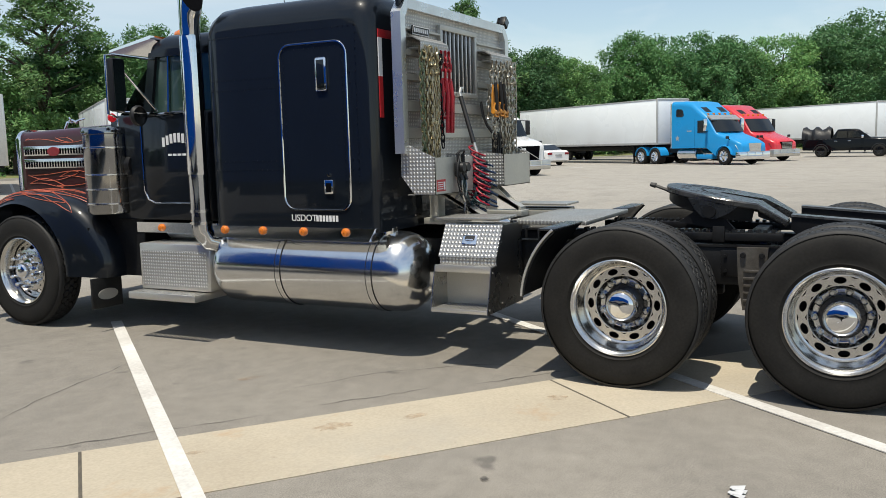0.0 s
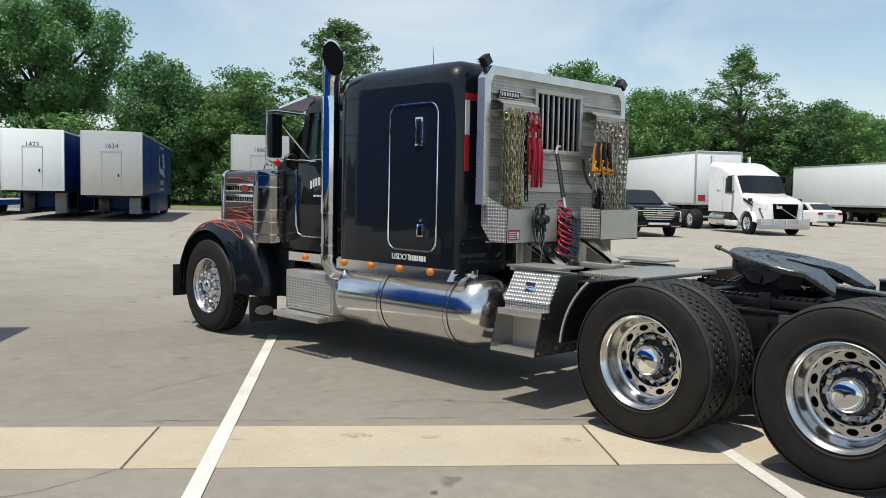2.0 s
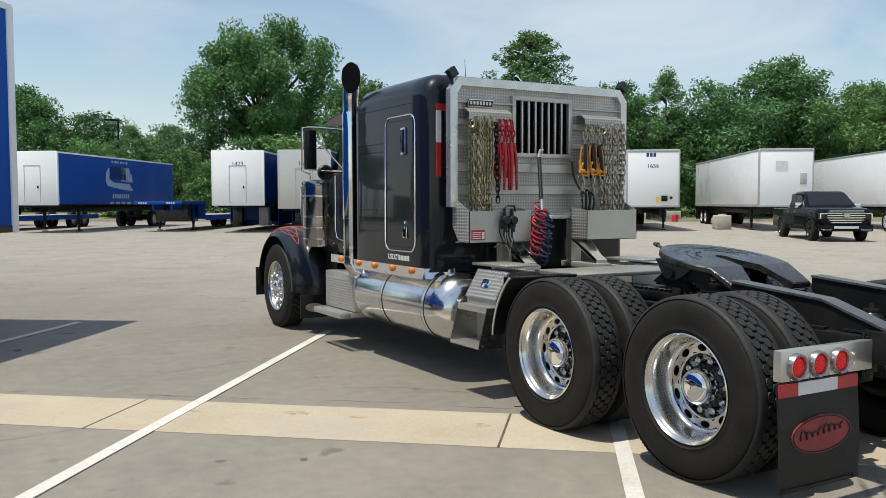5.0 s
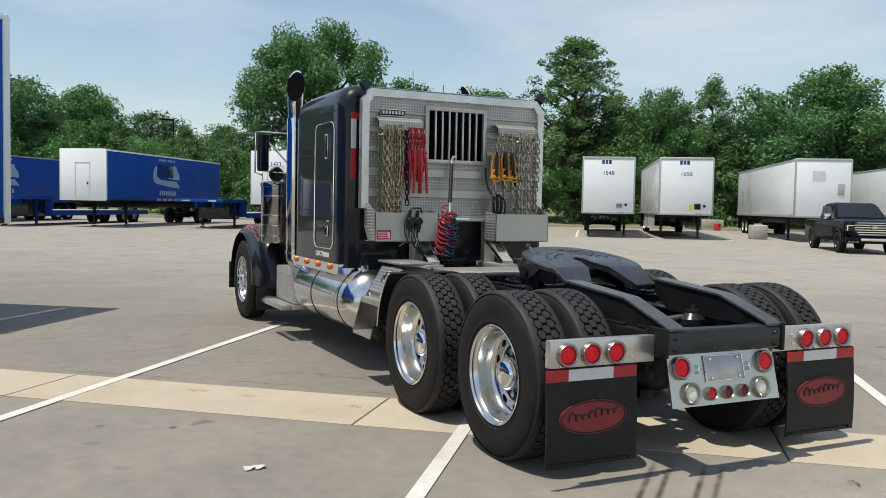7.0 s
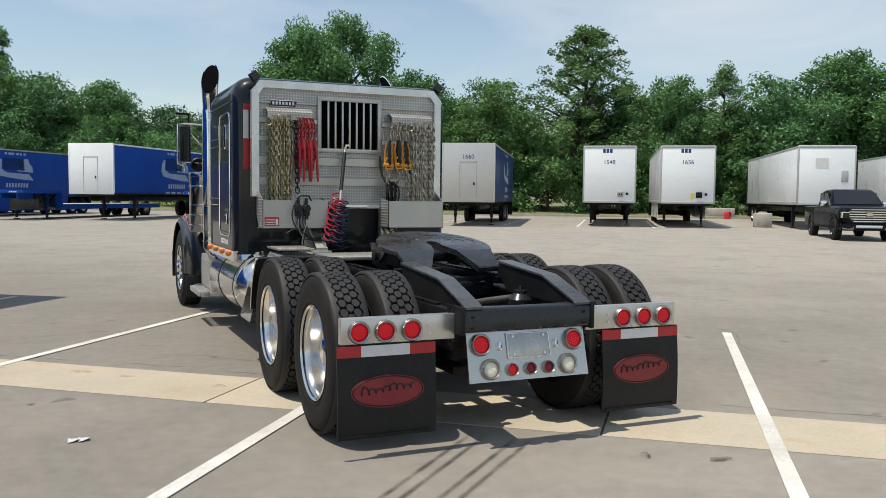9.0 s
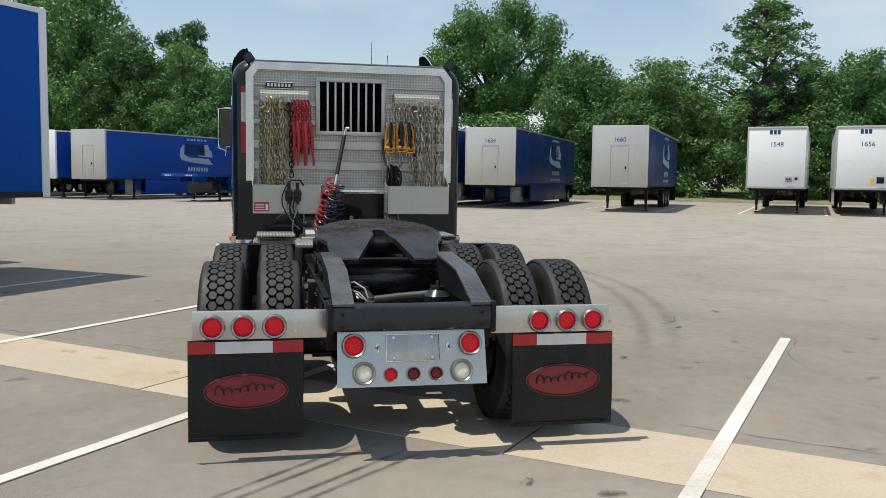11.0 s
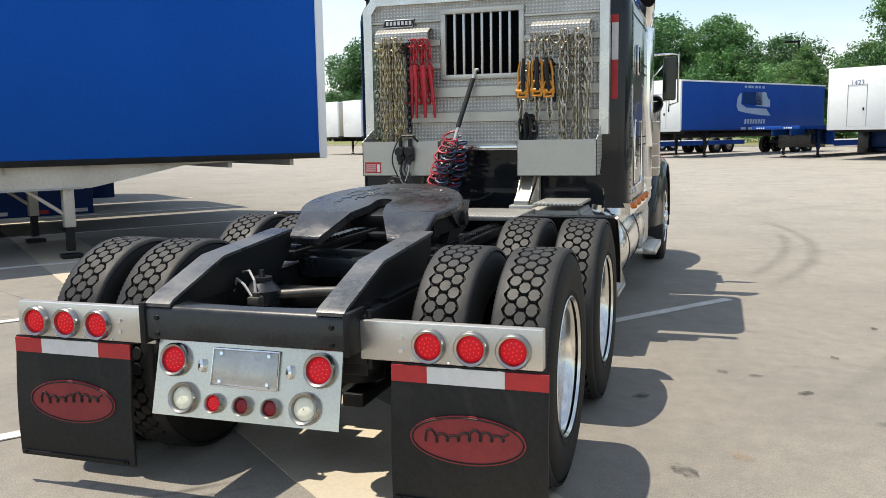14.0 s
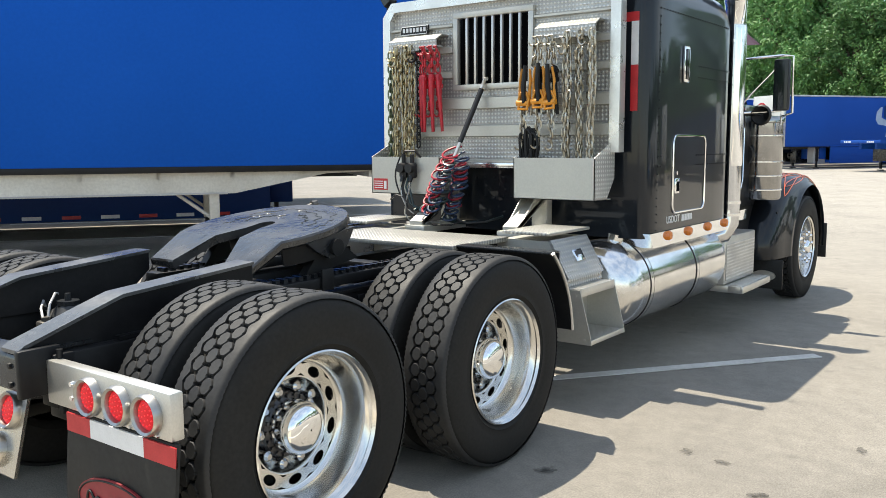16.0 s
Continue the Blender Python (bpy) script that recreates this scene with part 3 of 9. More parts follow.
def wheel_meshes():
    out = {}
    s = Shape()
    lip = [(0.300, 0.118), (0.310, 0.131), (0.316, 0.127), (0.314, 0.115), (0.303, 0.107)]
    s.lathe(lip + [(0.293, 0.098), (0.286, 0.082), (0.282, 0.06), (0.278, 0.03), (0.272, 0.0), (0.266, -0.016), (0.258, -0.026), (0.248, -0.0305)], 72)
    out["rim"] = s.mesh("rim", RIM_ALU, angle=60)
    s = Shape()
    s.lathe(lip + [(0.298, 0.10), (0.286, 0.07), (0.280, 0.0), (0.276, -0.06), (0.262, -0.10)], 72)
    out["front_rim"] = s.mesh("rim", RIM_ALU, angle=60)
    s = dish(0.188, 0.249, 10, 0.220, 0.034, lambda r: -0.031)
    s.lathe([(0.190, -0.0305), (0.186, -0.033), (0.1825, -0.039), (0.180, -0.050), (0.178, -0.064), (0.174, -0.077), (0.167, -0.085), (0.157, -0.088), (0.095, -0.088)], 72)
    out["dual_disc"] = s.mesh("disc", RIM_ALU, angle=60)
    s = Shape()
    s.lathe([(0.131, -0.088), (0.131, -0.058), (0.124, -0.050), (0.100, -0.048)], 48)
    for i in range(20):
        a = 2 * math.pi * i / 20
        s.cyl((-0.052, 0.116 * math.cos(a), 0.116 * math.sin(a)), (-0.040, 0.116 * math.cos(a), 0.116 * math.sin(a)), 0.009, 0.008, 6)
    out["hub_flange"] = s.mesh("hub_flange", GUNMETAL)
    out["front_disc"] = dish(0.095, 0.272, 10, 0.220, 0.032, lambda r: 0.055 - 0.75 * max(0.0, r - 0.17) ** 1.2).mesh("disc", RIM_ALU)

    def hub(base, tip, r):
        s = Shape()
        s.lathe([(0.122, base), (0.122, base + 0.02), (0.112, base + 0.03), (r, base + 0.034), (r, tip - 0.055), (r * 0.97, tip - 0.038), (r * 0.88, tip - 0.022), (r * 0.70, tip - 0.010), (r * 0.42, tip - 0.003), (0.004, tip)], 40)
        return s.mesh("hub_cap", CHROME)

    out["dual_hub"] = hub(-0.085, 0.075, 0.104)
    out["front_hub"] = hub(0.045, 0.165, 0.075)
    s = Shape()
    s.cyl((-0.10, 0, 0), (-0.086, 0, 0), 0.029, 0.027, 14)
    s.cyl((-0.086, 0, 0), (-0.040, 0, 0), 0.023, 0.021, 12)
    s.cyl((-0.040, 0, 0), (-0.030, 0, 0), 0.021, 0.011, 12)
    out["dual_nut"] = s.mesh("lug_nut", NUT_CHROME)
    s = Shape()
    s.cyl((0.045, 0, 0), (0.060, 0, 0), 0.028, 0.024, 12)
    s.cyl((0.060, 0, 0), (0.135, 0, 0), 0.019, 0.016, 12)
    s.cyl((0.135, 0, 0), (0.150, 0, 0), 0.020, 0.013, 12)
    out["front_nut"] = s.mesh("lug_nut", CHROME)
    s = Shape()
    s.lathe([(0.25, -0.125), (0.21, -0.135), (0.15, -0.15), (0.02, -0.155)], 32)
    out["drum"] = s.mesh("brake_drum", FRAME_BLACK)
    return out


WHEEL_ME = wheel_meshes()


def truck_wheel(x, y, z, front=False, outer=True, spin=0.0):
    side = -1 if x < 0 else 1
    w = new("wheel")
    w.parent = truck
    w.matrix_basis = Matrix.Translation((x, y, z)) @ Matrix.Diagonal((side, 1, 1, 1)) @ Matrix.Rotation(spin, 4, "X")
    tagged(w, "black truck tyre on a polished aluminium rim")
    share("tyre", TYRE_ME, w)
    share("tread", TREAD_ME, w)
    if outer:
        kind = "front" if front else "dual"
        share("rim", WHEEL_ME["front_rim" if front else "rim"], w)
        if not front:
            share("hub_flange", WHEEL_ME["hub_flange"], w, label="dark hub flange behind the chrome cap")
        share("disc", WHEEL_ME[kind + "_disc"], w)
        share("hub_cap", WHEEL_ME[kind + "_hub"], w)
        for i in range(10):
            a = 2 * math.pi * i / 10
            share("lug_nut", WHEEL_ME[kind + "_nut"], w, Matrix.Translation((0, 0.150 * math.cos(a), 0.150 * math.sin(a))))
    share("brake_drum", WHEEL_ME["drum"], w)


W_Z = 0.533
AXLES = (-0.14, 1.163)
FORE = -0.11
for side in (-1, 1):
    for k, y in enumerate(AXLES):
        truck_wheel(side * 1.075, y, W_Z, spin=0.3 + k + side)
        truck_wheel(side * 0.735, y, W_Z, outer=False, spin=0.9 + 0.7 * k)
    truck_wheel(side * 1.065, 6.92, W_Z, front=True, spin=0.2)

# chassis
g = Shape()
for side in (-1, 1):
    x = side * 0.43
    g.span((x - 0.04, -0.70, 0.60), (x + 0.04, 8.0, 0.86), 0.008)
    g.span((x - 0.055 * side - 0.01, -0.5, 0.86), (x + 0.05 * side, 2.4, 0.875))
    for y in (0.15, 0.55, 0.95, 1.5, 1.9):
        g.span((x + side * 0.04, y - 0.09, 0.66), (x + side * 0.055, y + 0.09, 0.84), 0.004)
        for dy in (-0.06, 0.06):
            for z in (0.70, 0.80):
                g.cyl((x + side * 0.05, y + dy, z), (x + side * 0.068, y + dy, z), 0.012, n=6)
for y in (0.05, 0.62, 1.25, 1.85, 2.6, 3.6, 4.6):
    g.span((-0.40, y - 0.06, 0.64), (0.40, y + 0.06, 0.80), 0.01)
part("chassis_rail", g, FRAME_BLACK, truck)
g = Shape()
face = [(-0.88, 0.735), (-0.888, 0.745), (-0.888, 0.855), (-0.880, 0.871), (-0.864, 0.879), (-0.80, 0.881), (-0.80, 0.868), (-0.868, 0.866), (-0.876, 0.855), (-0.876, 0.735)]
g.prism(face, "x", -0.455, 0.455)
scoop = [(0.455, -0.60), (0.415, -0.62)] + [(0.385 * math.cos(math.pi * i / 18), -0.645 - 0.165 * math.sin(math.pi * i / 18) ** 0.42) for i in range(1, 18)] + [(-0.415, -0.62), (-0.455, -0.60)]
g.prism([(-0.455, -0.80), (0.455, -0.80)] + scoop, "z", 0.868, 0.881)
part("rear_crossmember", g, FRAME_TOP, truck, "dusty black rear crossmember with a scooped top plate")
for side in (-1, 1):
    g = Shape()
    a, b = sorted((side * 0.452, side * 0.482))
    g.span((a, -0.90, 0.715), (b, -0.74, 0.892), 0.008)
    part("end_hem", g, FRAME_BLACK, truck)
    for z in (0.76, 0.83):
        g = Shape()
        g.cyl((side * 0.40, -0.886, z), (side * 0.40, -0.897, z), 0.012, 0.010, 6)
        part("bolt", g, FRAME_BLACK, truck)
for side in (-1, 1):
    g = Shape()
    lo, hi = sorted((side * 0.335, side * 0.455))
    line = [(-0.885, 0.878), (-0.86, 0.894), (-0.50, 1.012), (-0.46, 1.024), (0.20, 1.076)]
    g.prism(line + [(0.20, 0.985), (0.10, 0.90), (0.05, 0.86), (-0.80, 0.86)], "x", lo + 0.012, hi - 0.012)
    g.span((side * 0.43 - 0.057, -0.74, 0.60), (side * 0.43 + 0.057, -0.10, 0.858), 0.01)
    ramp = part("approach_ramp", g, FRAME_BLACK, truck, "black steel ramp rail rising to the fifth wheel")
    g = Shape()
    g.prism([(y, z + 0.010) for y, z in line] + [(y, z - 0.004) for y, z in line[::-1]], "x", lo, hi)
    part("wear_sheen_strip", g, RAMP_WEAR_SHEEN, ramp, "scuffed running face, greyed further for sky sheen")
# axles, suspension, air lines
for y in AXLES:
    g = Shape()
    g.tube([(-1.0, y, W_Z), (-0.3, y, W_Z), (0.3, y, W_Z), (1.0, y, W_Z)], 0.075, 14)
    g.lathe([(0.02, -0.22), (0.14, -0.19), (0.20, -0.08), (0.21, 0.05), (0.15, 0.18), (0.02, 0.22)], 20, Matrix.Translation((0.0, y, W_Z)))
    axle = part("axle", g, FRAME_BLACK, truck)
    for side in (-1, 1):
        g = Shape()
        g.cyl((side * 0.30, y - 0.28, 0.50), (side * 0.30, y - 0.28, 0.68), 0.12, 0.13, 18)
        part("air_spring", g, FRAME_BLACK, axle)
        g = Shape()
        g.cyl((side * 0.36, y + 0.25, 0.45), (side * 0.36, y + 0.30, 0.80), 0.03, 0.03, 10)
        part("damper", g, FRAME_BLACK, axle)
        g = Shape()
        g.span((side * 0.33 - 0.05, y - 0.42, 0.40), (side * 0.33 + 0.05, y + 0.42, 0.46), 0.01)
        part("leaf_beam", g, FRAME_BLACK, axle)
        g = Shape()
        g.cyl((side * 0.52, y + 0.12, 0.50), (side * 0.30, y + 0.12, 0.50), 0.085, 0.085, 18)
        part("brake_chamber", g, FRAME_BLACK, axle)
g = Shape()
g.tube([(0, AXLES[1], 0.56), (0, 2.6, 0.66), (0, 5.0, 0.72)], 0.06, 12)
part("drive_shaft", g, FRAME_BLACK, truck)
g = Shape()
g.tube([(0, -0.136, 0.56), (0, 1.0, 0.60)], 0.055, 12)
part("drive_shaft", g, FRAME_BLACK, truck)
g = Shape()
g.tube([(-0.20, -0.27, 0.82), (0.02, -0.25, 0.84), (0.24, -0.27, 0.86)], 0.022, 10)
part("torque_rod", g, WORN_STEEL, truck)
for x, y, r in ((-0.235, -0.305, 0.068), (0.255, -0.305, 0.068)):
    g = Shape()
    g.cyl((x, y, 0.62), (x, y, 0.85), r * 1.35, r * 1.25, 18)
    g.cyl((x, y, 0.85), (x, y, 0.895), r * 1.25, r * 0.65, 18)
    g.cyl((x, y, 0.895), (x, y, 0.912), r * 0.75, r * 0.75, 8)
    g.cyl((x, y, 0.912), (x, y, 0.945), 0.016, 0.013, 8)
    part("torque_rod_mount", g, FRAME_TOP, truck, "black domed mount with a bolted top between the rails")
for k, pts in enumerate((
        [(-0.375, -0.25, 0.85), (-0.35, -0.29, 0.93), (-0.28, -0.34, 0.945), (-0.22, -0.40, 0.91), (-0.195, -0.43, 0.83)],
        [(-0.375, -0.33, 0.84), (-0.33, -0.37, 0.91), (-0.26, -0.42, 0.89), (-0.205, -0.44, 0.83)],
        [(-0.375, -0.15, 0.86), (-0.33, -0.22, 0.89), (-0.27, -0.36, 0.87), (-0.19, -0.44, 0.82)])):
    g = Shape()
    g.tube(pts, 0.006, 6)
    part("air_line", g, (TRAILER_GREY, TRAILER_GREY, BLACK_PLASTIC)[k], truck)
g = Shape()
g.span((-0.225, -0.47, 0.785), (-0.165, -0.41, 0.845), 0.01)
g.cyl((-0.19, -0.44, 0.845), (-0.19, -0.44, 0.862), 0.018, n=8)
g.span((-0.20, -0.45, 0.60), (-0.18, -0.43, 0.79))
part("levelling_valve", g, WORN_STEEL, truck, "small brass-toned levelling valve")
g = Shape()
g.span((-0.385, 0.34, 0.80), (0.385, 0.46, 0.915), 0.02)
for x in (-0.34, 0.34):
    g.cyl((x, 0.36, 0.915), (x, 0.36, 0.927), 0.016, n=6)
    g.cyl((x, 0.44, 0.915), (x, 0.44, 0.927), 0.016, n=6)
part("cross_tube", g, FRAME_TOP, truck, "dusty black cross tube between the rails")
# cast suspension hangers outside the rails
for side in (-1, 1):
    g = Shape()
    g.prism([(0.33, 0.865), (0.53, 0.865), (0.52, 0.64), (0.49, 0.44), (0.38, 0.44), (0.345, 0.64)], "x", side * 0.475, side * 0.53)
    hg = part("suspension_hanger", g, WORN_STEEL, truck, "bare cast suspension hanger below the rail")
    for k in range(5):
        g = Shape()
        a, b = sorted((side * 0.53, side * 0.542))
        g.span((a, 0.385, 0.50 + 0.05 * k), (b, 0.485, 0.518 + 0.05 * k), 0.003)
        part("casting_rib", g, WORN_STEEL, hg)
    for y in (0.37, 0.49):
        g = Shape()
        g.cyl((side * 0.53, y, 0.815), (side * 0.555, y, 0.815), 0.02, 0.018, 6)
        part("bolt", g, FRAME_BLACK, hg)
# fifth wheel
def fifth_wheel():
    tilt = Matrix.Translation((0, 0.65, 1.175)) @ Matrix.Rotation(radians(10.0), 4, "X")
    f = new("fifth_wheel")
    f.parent = truck
    tagged(f, "greasy black fifth-wheel plate with a narrow throat and sloping horns")
    R, bend_y, tip_y = 0.46, -0.23, -0.44
    x_b = math.sqrt(R * R - bend_y * bend_y)
    arc = [(R * math.cos(a), R * math.sin(a)) for a in [math.atan2(bend_y, x_b) + (math.pi - 2 * math.atan2(bend_y, x_b)) * i / 40 for i in range(41)]]
    throat = [(-0.095, bend_y), (-0.048, -0.06)] + [(0.05 * math.cos(a), 0.03 + 0.05 * math.sin(a)) for a in [math.pi - math.pi * i / 8 for i in range(9)]] + [(0.048, -0.06), (0.095, bend_y)]
    horn = {1: [(0.375, tip_y), (0.195, tip_y)], -1: [(-0.195, tip_y), (-0.375, tip_y)]}

    def drop(y):
        return -0.26 * max(0.0, bend_y - y) - 0.55 * max(0.0, bend_y - y) ** 2

    loop = arc + horn[-1][::-1] + throat + horn[1][::-1]
    g = Shape()
    levels = ((0.985, 0.018), (1.0, 0.008), (1.0, -0.018), (0.985, -0.026))
    vs = [[g.bm.verts.new((x * k, y * k, z + drop(y))) for x, y in loop] for k, z in levels]
    n = len(loop)
    for lo, hi in zip(vs, vs[1:]):
        for i in range(n):
            g.bm.faces.new((lo[i], lo[(i + 1) % n], hi[(i + 1) % n], hi[i]))
    na, nt = len(arc), len(throat)
    for row in (vs[0], vs[-1]):
        arc_v = row[:na]
        left = row[na:na + 2]
        thr = row[na + 2:na + 2 + nt]
        right = row[na + 2 + nt:]
        g.bm.faces.new(arc_v + thr)
        for quad in ([arc_v[-1], left[0], left[1], thr[0]], [thr[-1], right[0], right[1], arc_v[0]]):
            g.bm.faces.new(quad)
    part("plate", g, GREASE, f, move=tilt, angle=24)
    # dried grease ridges
    rr = random.Random(5)
    for r, w, a0, a1 in ((0.30, 0.0026, 10, 95), (0.345, 0.002, 60, 150), (0.235, 0.0026, 20, 80), (0.38, 0.002, 0, 60), (0.20, 0.003, 100, 165), (0.27, 0.002, 120, 185)):
        pts = []
        for i in range(26):
            a = radians(a0 + (a1 - a0) * i / 25)
            q = r * (1 + rr.uniform(-0.025, 0.025)) + 0.012 * math.sin(i * 0.9 + r * 40)
            pts.append((q * math.cos(a), q * math.sin(a), 0.0185))
        g = Shape()
        g.tube(pts, w, 5)
        part("grease_ridge", g, GREASE if w < 0.0024 else FRAME_TOP, f, move=tilt)
    # stiffening skirt below the edge
    g = Shape()
    rows = []
    for x, y in arc:
        deep = 0.05 + 0.05 * abs(x) / R
        rows.append([(x * 0.95, y * 0.95, -0.02), (x * 0.93, y * 0.93, -0.02 - deep), (x * 0.88, y * 0.88, -0.02 - deep), (x * 0.88, y * 0.88, -0.02)])
    g.rings(rows)
    part("skirt", g, FRAME_BLACK, f, move=tilt)
    for side in (-1, 1):
        g = Shape()
        g.prism([(-0.12, -0.02), (0.22, -0.02), (0.16, -0.09), (0.10, -0.135), (0.02, -0.135), (-0.06, -0.08)], "x", side * 0.415, side * 0.455)
        ear = part("pivot_ear", g, FRAME_TOP, f, move=tilt)
        g = Shape()
        g.cyl((side * 0.40, 0.06, -0.085), (side * 0.478, 0.06, -0.085), 0.042, n=18)
        part("pivot_pin", g, FRAME_BLACK, ear, move=tilt)
        g = Shape()
        g.prism([(-0.14, -0.20), (0.26, -0.20), (0.16, -0.10), (-0.02, -0.10)], "x", side * 0.36, side * 0.41)
        part("bracket", g, FRAME_BLACK, f, move=tilt)
        g = Shape()
        g.prism([(bend_y, -0.02), (bend_y - 0.02, -0.075), (-0.40, -0.10), (tip_y, -0.085)], "x", side * 0.22, side * 0.35)
        part("horn_web", g, FRAME_BLACK, f, move=tilt)
    g = Shape()
    g.span((-0.17, -0.10, -0.11), (0.17, 0.20, -0.03), 0.02)
    g.span((-0.40, 0.04, -0.08), (0.40, 0.10, -0.04), 0.01)
    part("lock_housing", g, FRAME_BLACK, f, move=tilt)
    g = Shape()
    g.tube([(-0.20, 0.30, -0.05), (-0.16, 0.44, -0.015), (-0.15, 0.53, 0.0)], 0.012, 8)
    g.cyl((-0.15, 0.52, 0.0), (-0.148, 0.56, 0.002), 0.02, 0.016, 8)
    part("release_handle", g, WORN_STEEL, f, move=tilt)
    g = Shape()
    for side in (-1, 1):
        g.span((side * 0.40 - 0.05, 0.25, 0.90), (side * 0.40 + 0.05, 1.70, 0.955), 0.006)
    for y in (0.45, 1.30):
        g.span((-0.40, y - 0.05, 0.88), (0.40, y + 0.05, 0.94), 0.006)
    part("slide_rail", g, FRAME_BLACK, f)
    for side in (-1, 1):
        g = Shape()
        for i in range(27):
            g.span((side * 0.40 - 0.03, 0.30 + i * 0.05, 0.955), (side * 0.40 + 0.03, 0.325 + i * 0.05, 0.975))
        part("rack_teeth", g, FRAME_TOP, f, kind="stuff")
        g = Shape()
        a, b = sorted((side * 0.455, side * 0.468))
        g.span((a, 0.62, 0.89), (b, 0.70, 1.0), 0.004)
        part("stop_tab", g, FRAME_BLACK, f)


fifth_wheel()

# rear lamps, flaps, plate
def lamp(parent, x, z, r, lens, y=-0.80, name="lamp"):
    l = new(name)
    l.parent = parent
    m = Matrix.Translation((x, y, z)) @ Matrix.Rotation(radians(-90), 4, "Z")
    g = Shape()
    g.lathe([(r * 1.42, -0.004), (r * 1.40, 0.020), (r * 1.28, 0.030), (r * 1.10, 0.024), (r * 1.0, 0.006)], 32, m)
    part("bezel", g, DARKER_ALU, l)
    if lens is RED_LENS:
        g = Shape()
        for ring, cnt in ((0.0, 1), (0.36, 6), (0.70, 12)):
            for i in range(cnt):
                a = 2 * math.pi * i / cnt + ring
                px, pz = x + r * ring * math.cos(a), z + r * ring * math.sin(a)
                g.cyl((px, y - 0.012, pz), (px, y - 0.0195, pz), r * 0.06, r * 0.05, 6)
        part("diode_cluster", g, LED_RED, l, kind="stuff")
    g = Shape()
    g.lathe([(r * 1.02, 0.008), (r * 0.9, 0.014), (r * 0.5, 0.017), (0.002, 0.018)], 32, m)
    part("lens", g, lens, l)
    return l


for side in (-1, 1):
    bar = new("light_bar")
    bar.parent = truck
    tagged(bar, "brushed stainless light bar with three lit round red lamps")
    g = Shape()
    a, b = sorted((side * 0.48, side * 1.215))
    g.span((a, -0.80, 0.688), (b, -0.750, 0.846), 0.006)
    part("panel", g, BRUSHED, bar)
    for x in (0.77, 0.94, 1.105):
        lamp(bar, side * x, 0.761, 0.049, RED_LENS)
    for x, z, r in ((0.655, 0.735, 0.011), (0.655, 0.785, 0.011), (0.70, 0.70, 0.006), (0.85, 0.70, 0.006), (1.0, 0.70, 0.006), (1.15, 0.70, 0.006)):
        g = Shape()
        g.cyl((side * x, -0.80, z), (side * x, -0.811, z), r, r * 0.8, 10)
        part("bolt", g, CHROME, bar)
    g = Shape()
    g.span((side * 0.40 if side > 0 else -0.50, -0.78, 0.66), (side * 0.50 if side > 0 else -0.40, -0.70, 0.86), 0.006)
    g.cyl((side * 0.505, -0.76, 0.64), (side * 0.505, -0.76, 0.88), 0.012, n=10)
    part("hinge", g, FRAME_BLACK, bar)
    flap = new("mudflap")
    flap.parent = truck
    tagged(flap, "black rubber mudflap with a red oval emblem and reflective tape")
    c = side * 0.925
    g = Shape()
    rows = []
    for i in range(9):
        z = 0.685 - i * (0.685 - 0.125) / 8
        yy = -0.79 - 0.025 * math.sin(i / 8 * 2.2)
        rows.append([(c - 0.313, yy + 0.006, z), (c + 0.313, yy + 0.006, z), (c + 0.313, yy - 0.008, z), (c - 0.313, yy - 0.008, z)])
    g.rings(rows)
    part("flap", g, FLAP, flap)
    g = Shape()
    g.span((c - 0.30, -0.828, 0.135), (c + 0.28, -0.808, 0.150), 0.003)
    for dx in (-0.28, 0.26):
        g.cyl((c + dx, -0.82, 0.143), (c + dx, -0.835, 0.143), 0.008, n=8)
    part("stiffener", g, FRAME_BLACK, flap)
    for k, (x0, x1, mt) in enumerate(((-0.313, -0.165, TAPE_RED), (-0.165, 0.145, TAPE_WHITE), (0.145, 0.313, TAPE_RED))):
        g = Shape()
        g.span((c + x0, -0.806, 0.612), (c + x1, -0.799, 0.678))
        part("reflective_strip", g, mt, flap)
    g = Shape()
    n = 40
    g.prism([(c + 0.232 * math.cos(2 * math.pi * i / n), 0.402 + 0.098 * math.sin(2 * math.pi * i / n)) for i in range(n)], "y", -0.818, -0.826)
    e = part("emblem", g, LOGO_RED, flap, "red oval emblem")
    g = Shape()
    g.tube([(c + 0.222 * math.cos(2 * math.pi * i / n), -0.827, 0.402 + 0.09 * math.sin(2 * math.pi * i / n)) for i in range(n)], 0.0035, 6, loop=True)
    pts = []
    for i in range(110):
        u = i / 109
        w = 2 * math.pi * 7.5 * u
        tall = 0.022 + 0.022 * (0.5 + 0.5 * math.sin(11 * u + 1.2)) + 0.022 * math.exp(-((u - 0.03) / 0.05) ** 2)
        pts.append((c - 0.165 + 0.33 * u - 0.011 * math.sin(w), -0.829, 0.388 + 0.028 * u + tall * (0.5 - 0.5 * math.cos(w)) - 0.012 * math.exp(-((u - 0.08) / 0.05) ** 2)))
    g.tube(pts, 0.0042, 6)
    part("script", g, FLAP, e)
panel = new("lamp_panel")
panel.parent = truck
tagged(panel, "polished plate-holder panel with round red and white lamps")
panel.matrix_basis = Matrix.Translation((0, -0.83, 0.722)) @ Matrix.Rotation(radians(-14), 4, "X") @ Matrix.Translation((0, 0.83, -0.712))
g = Shape()
g.prism([(-0.425, 0.712), (0.425, 0.712), (0.43, 0.40), (-0.43, 0.40)], "y", -0.842, -0.83)
part("plate", g, PANEL_BRIGHT, panel)
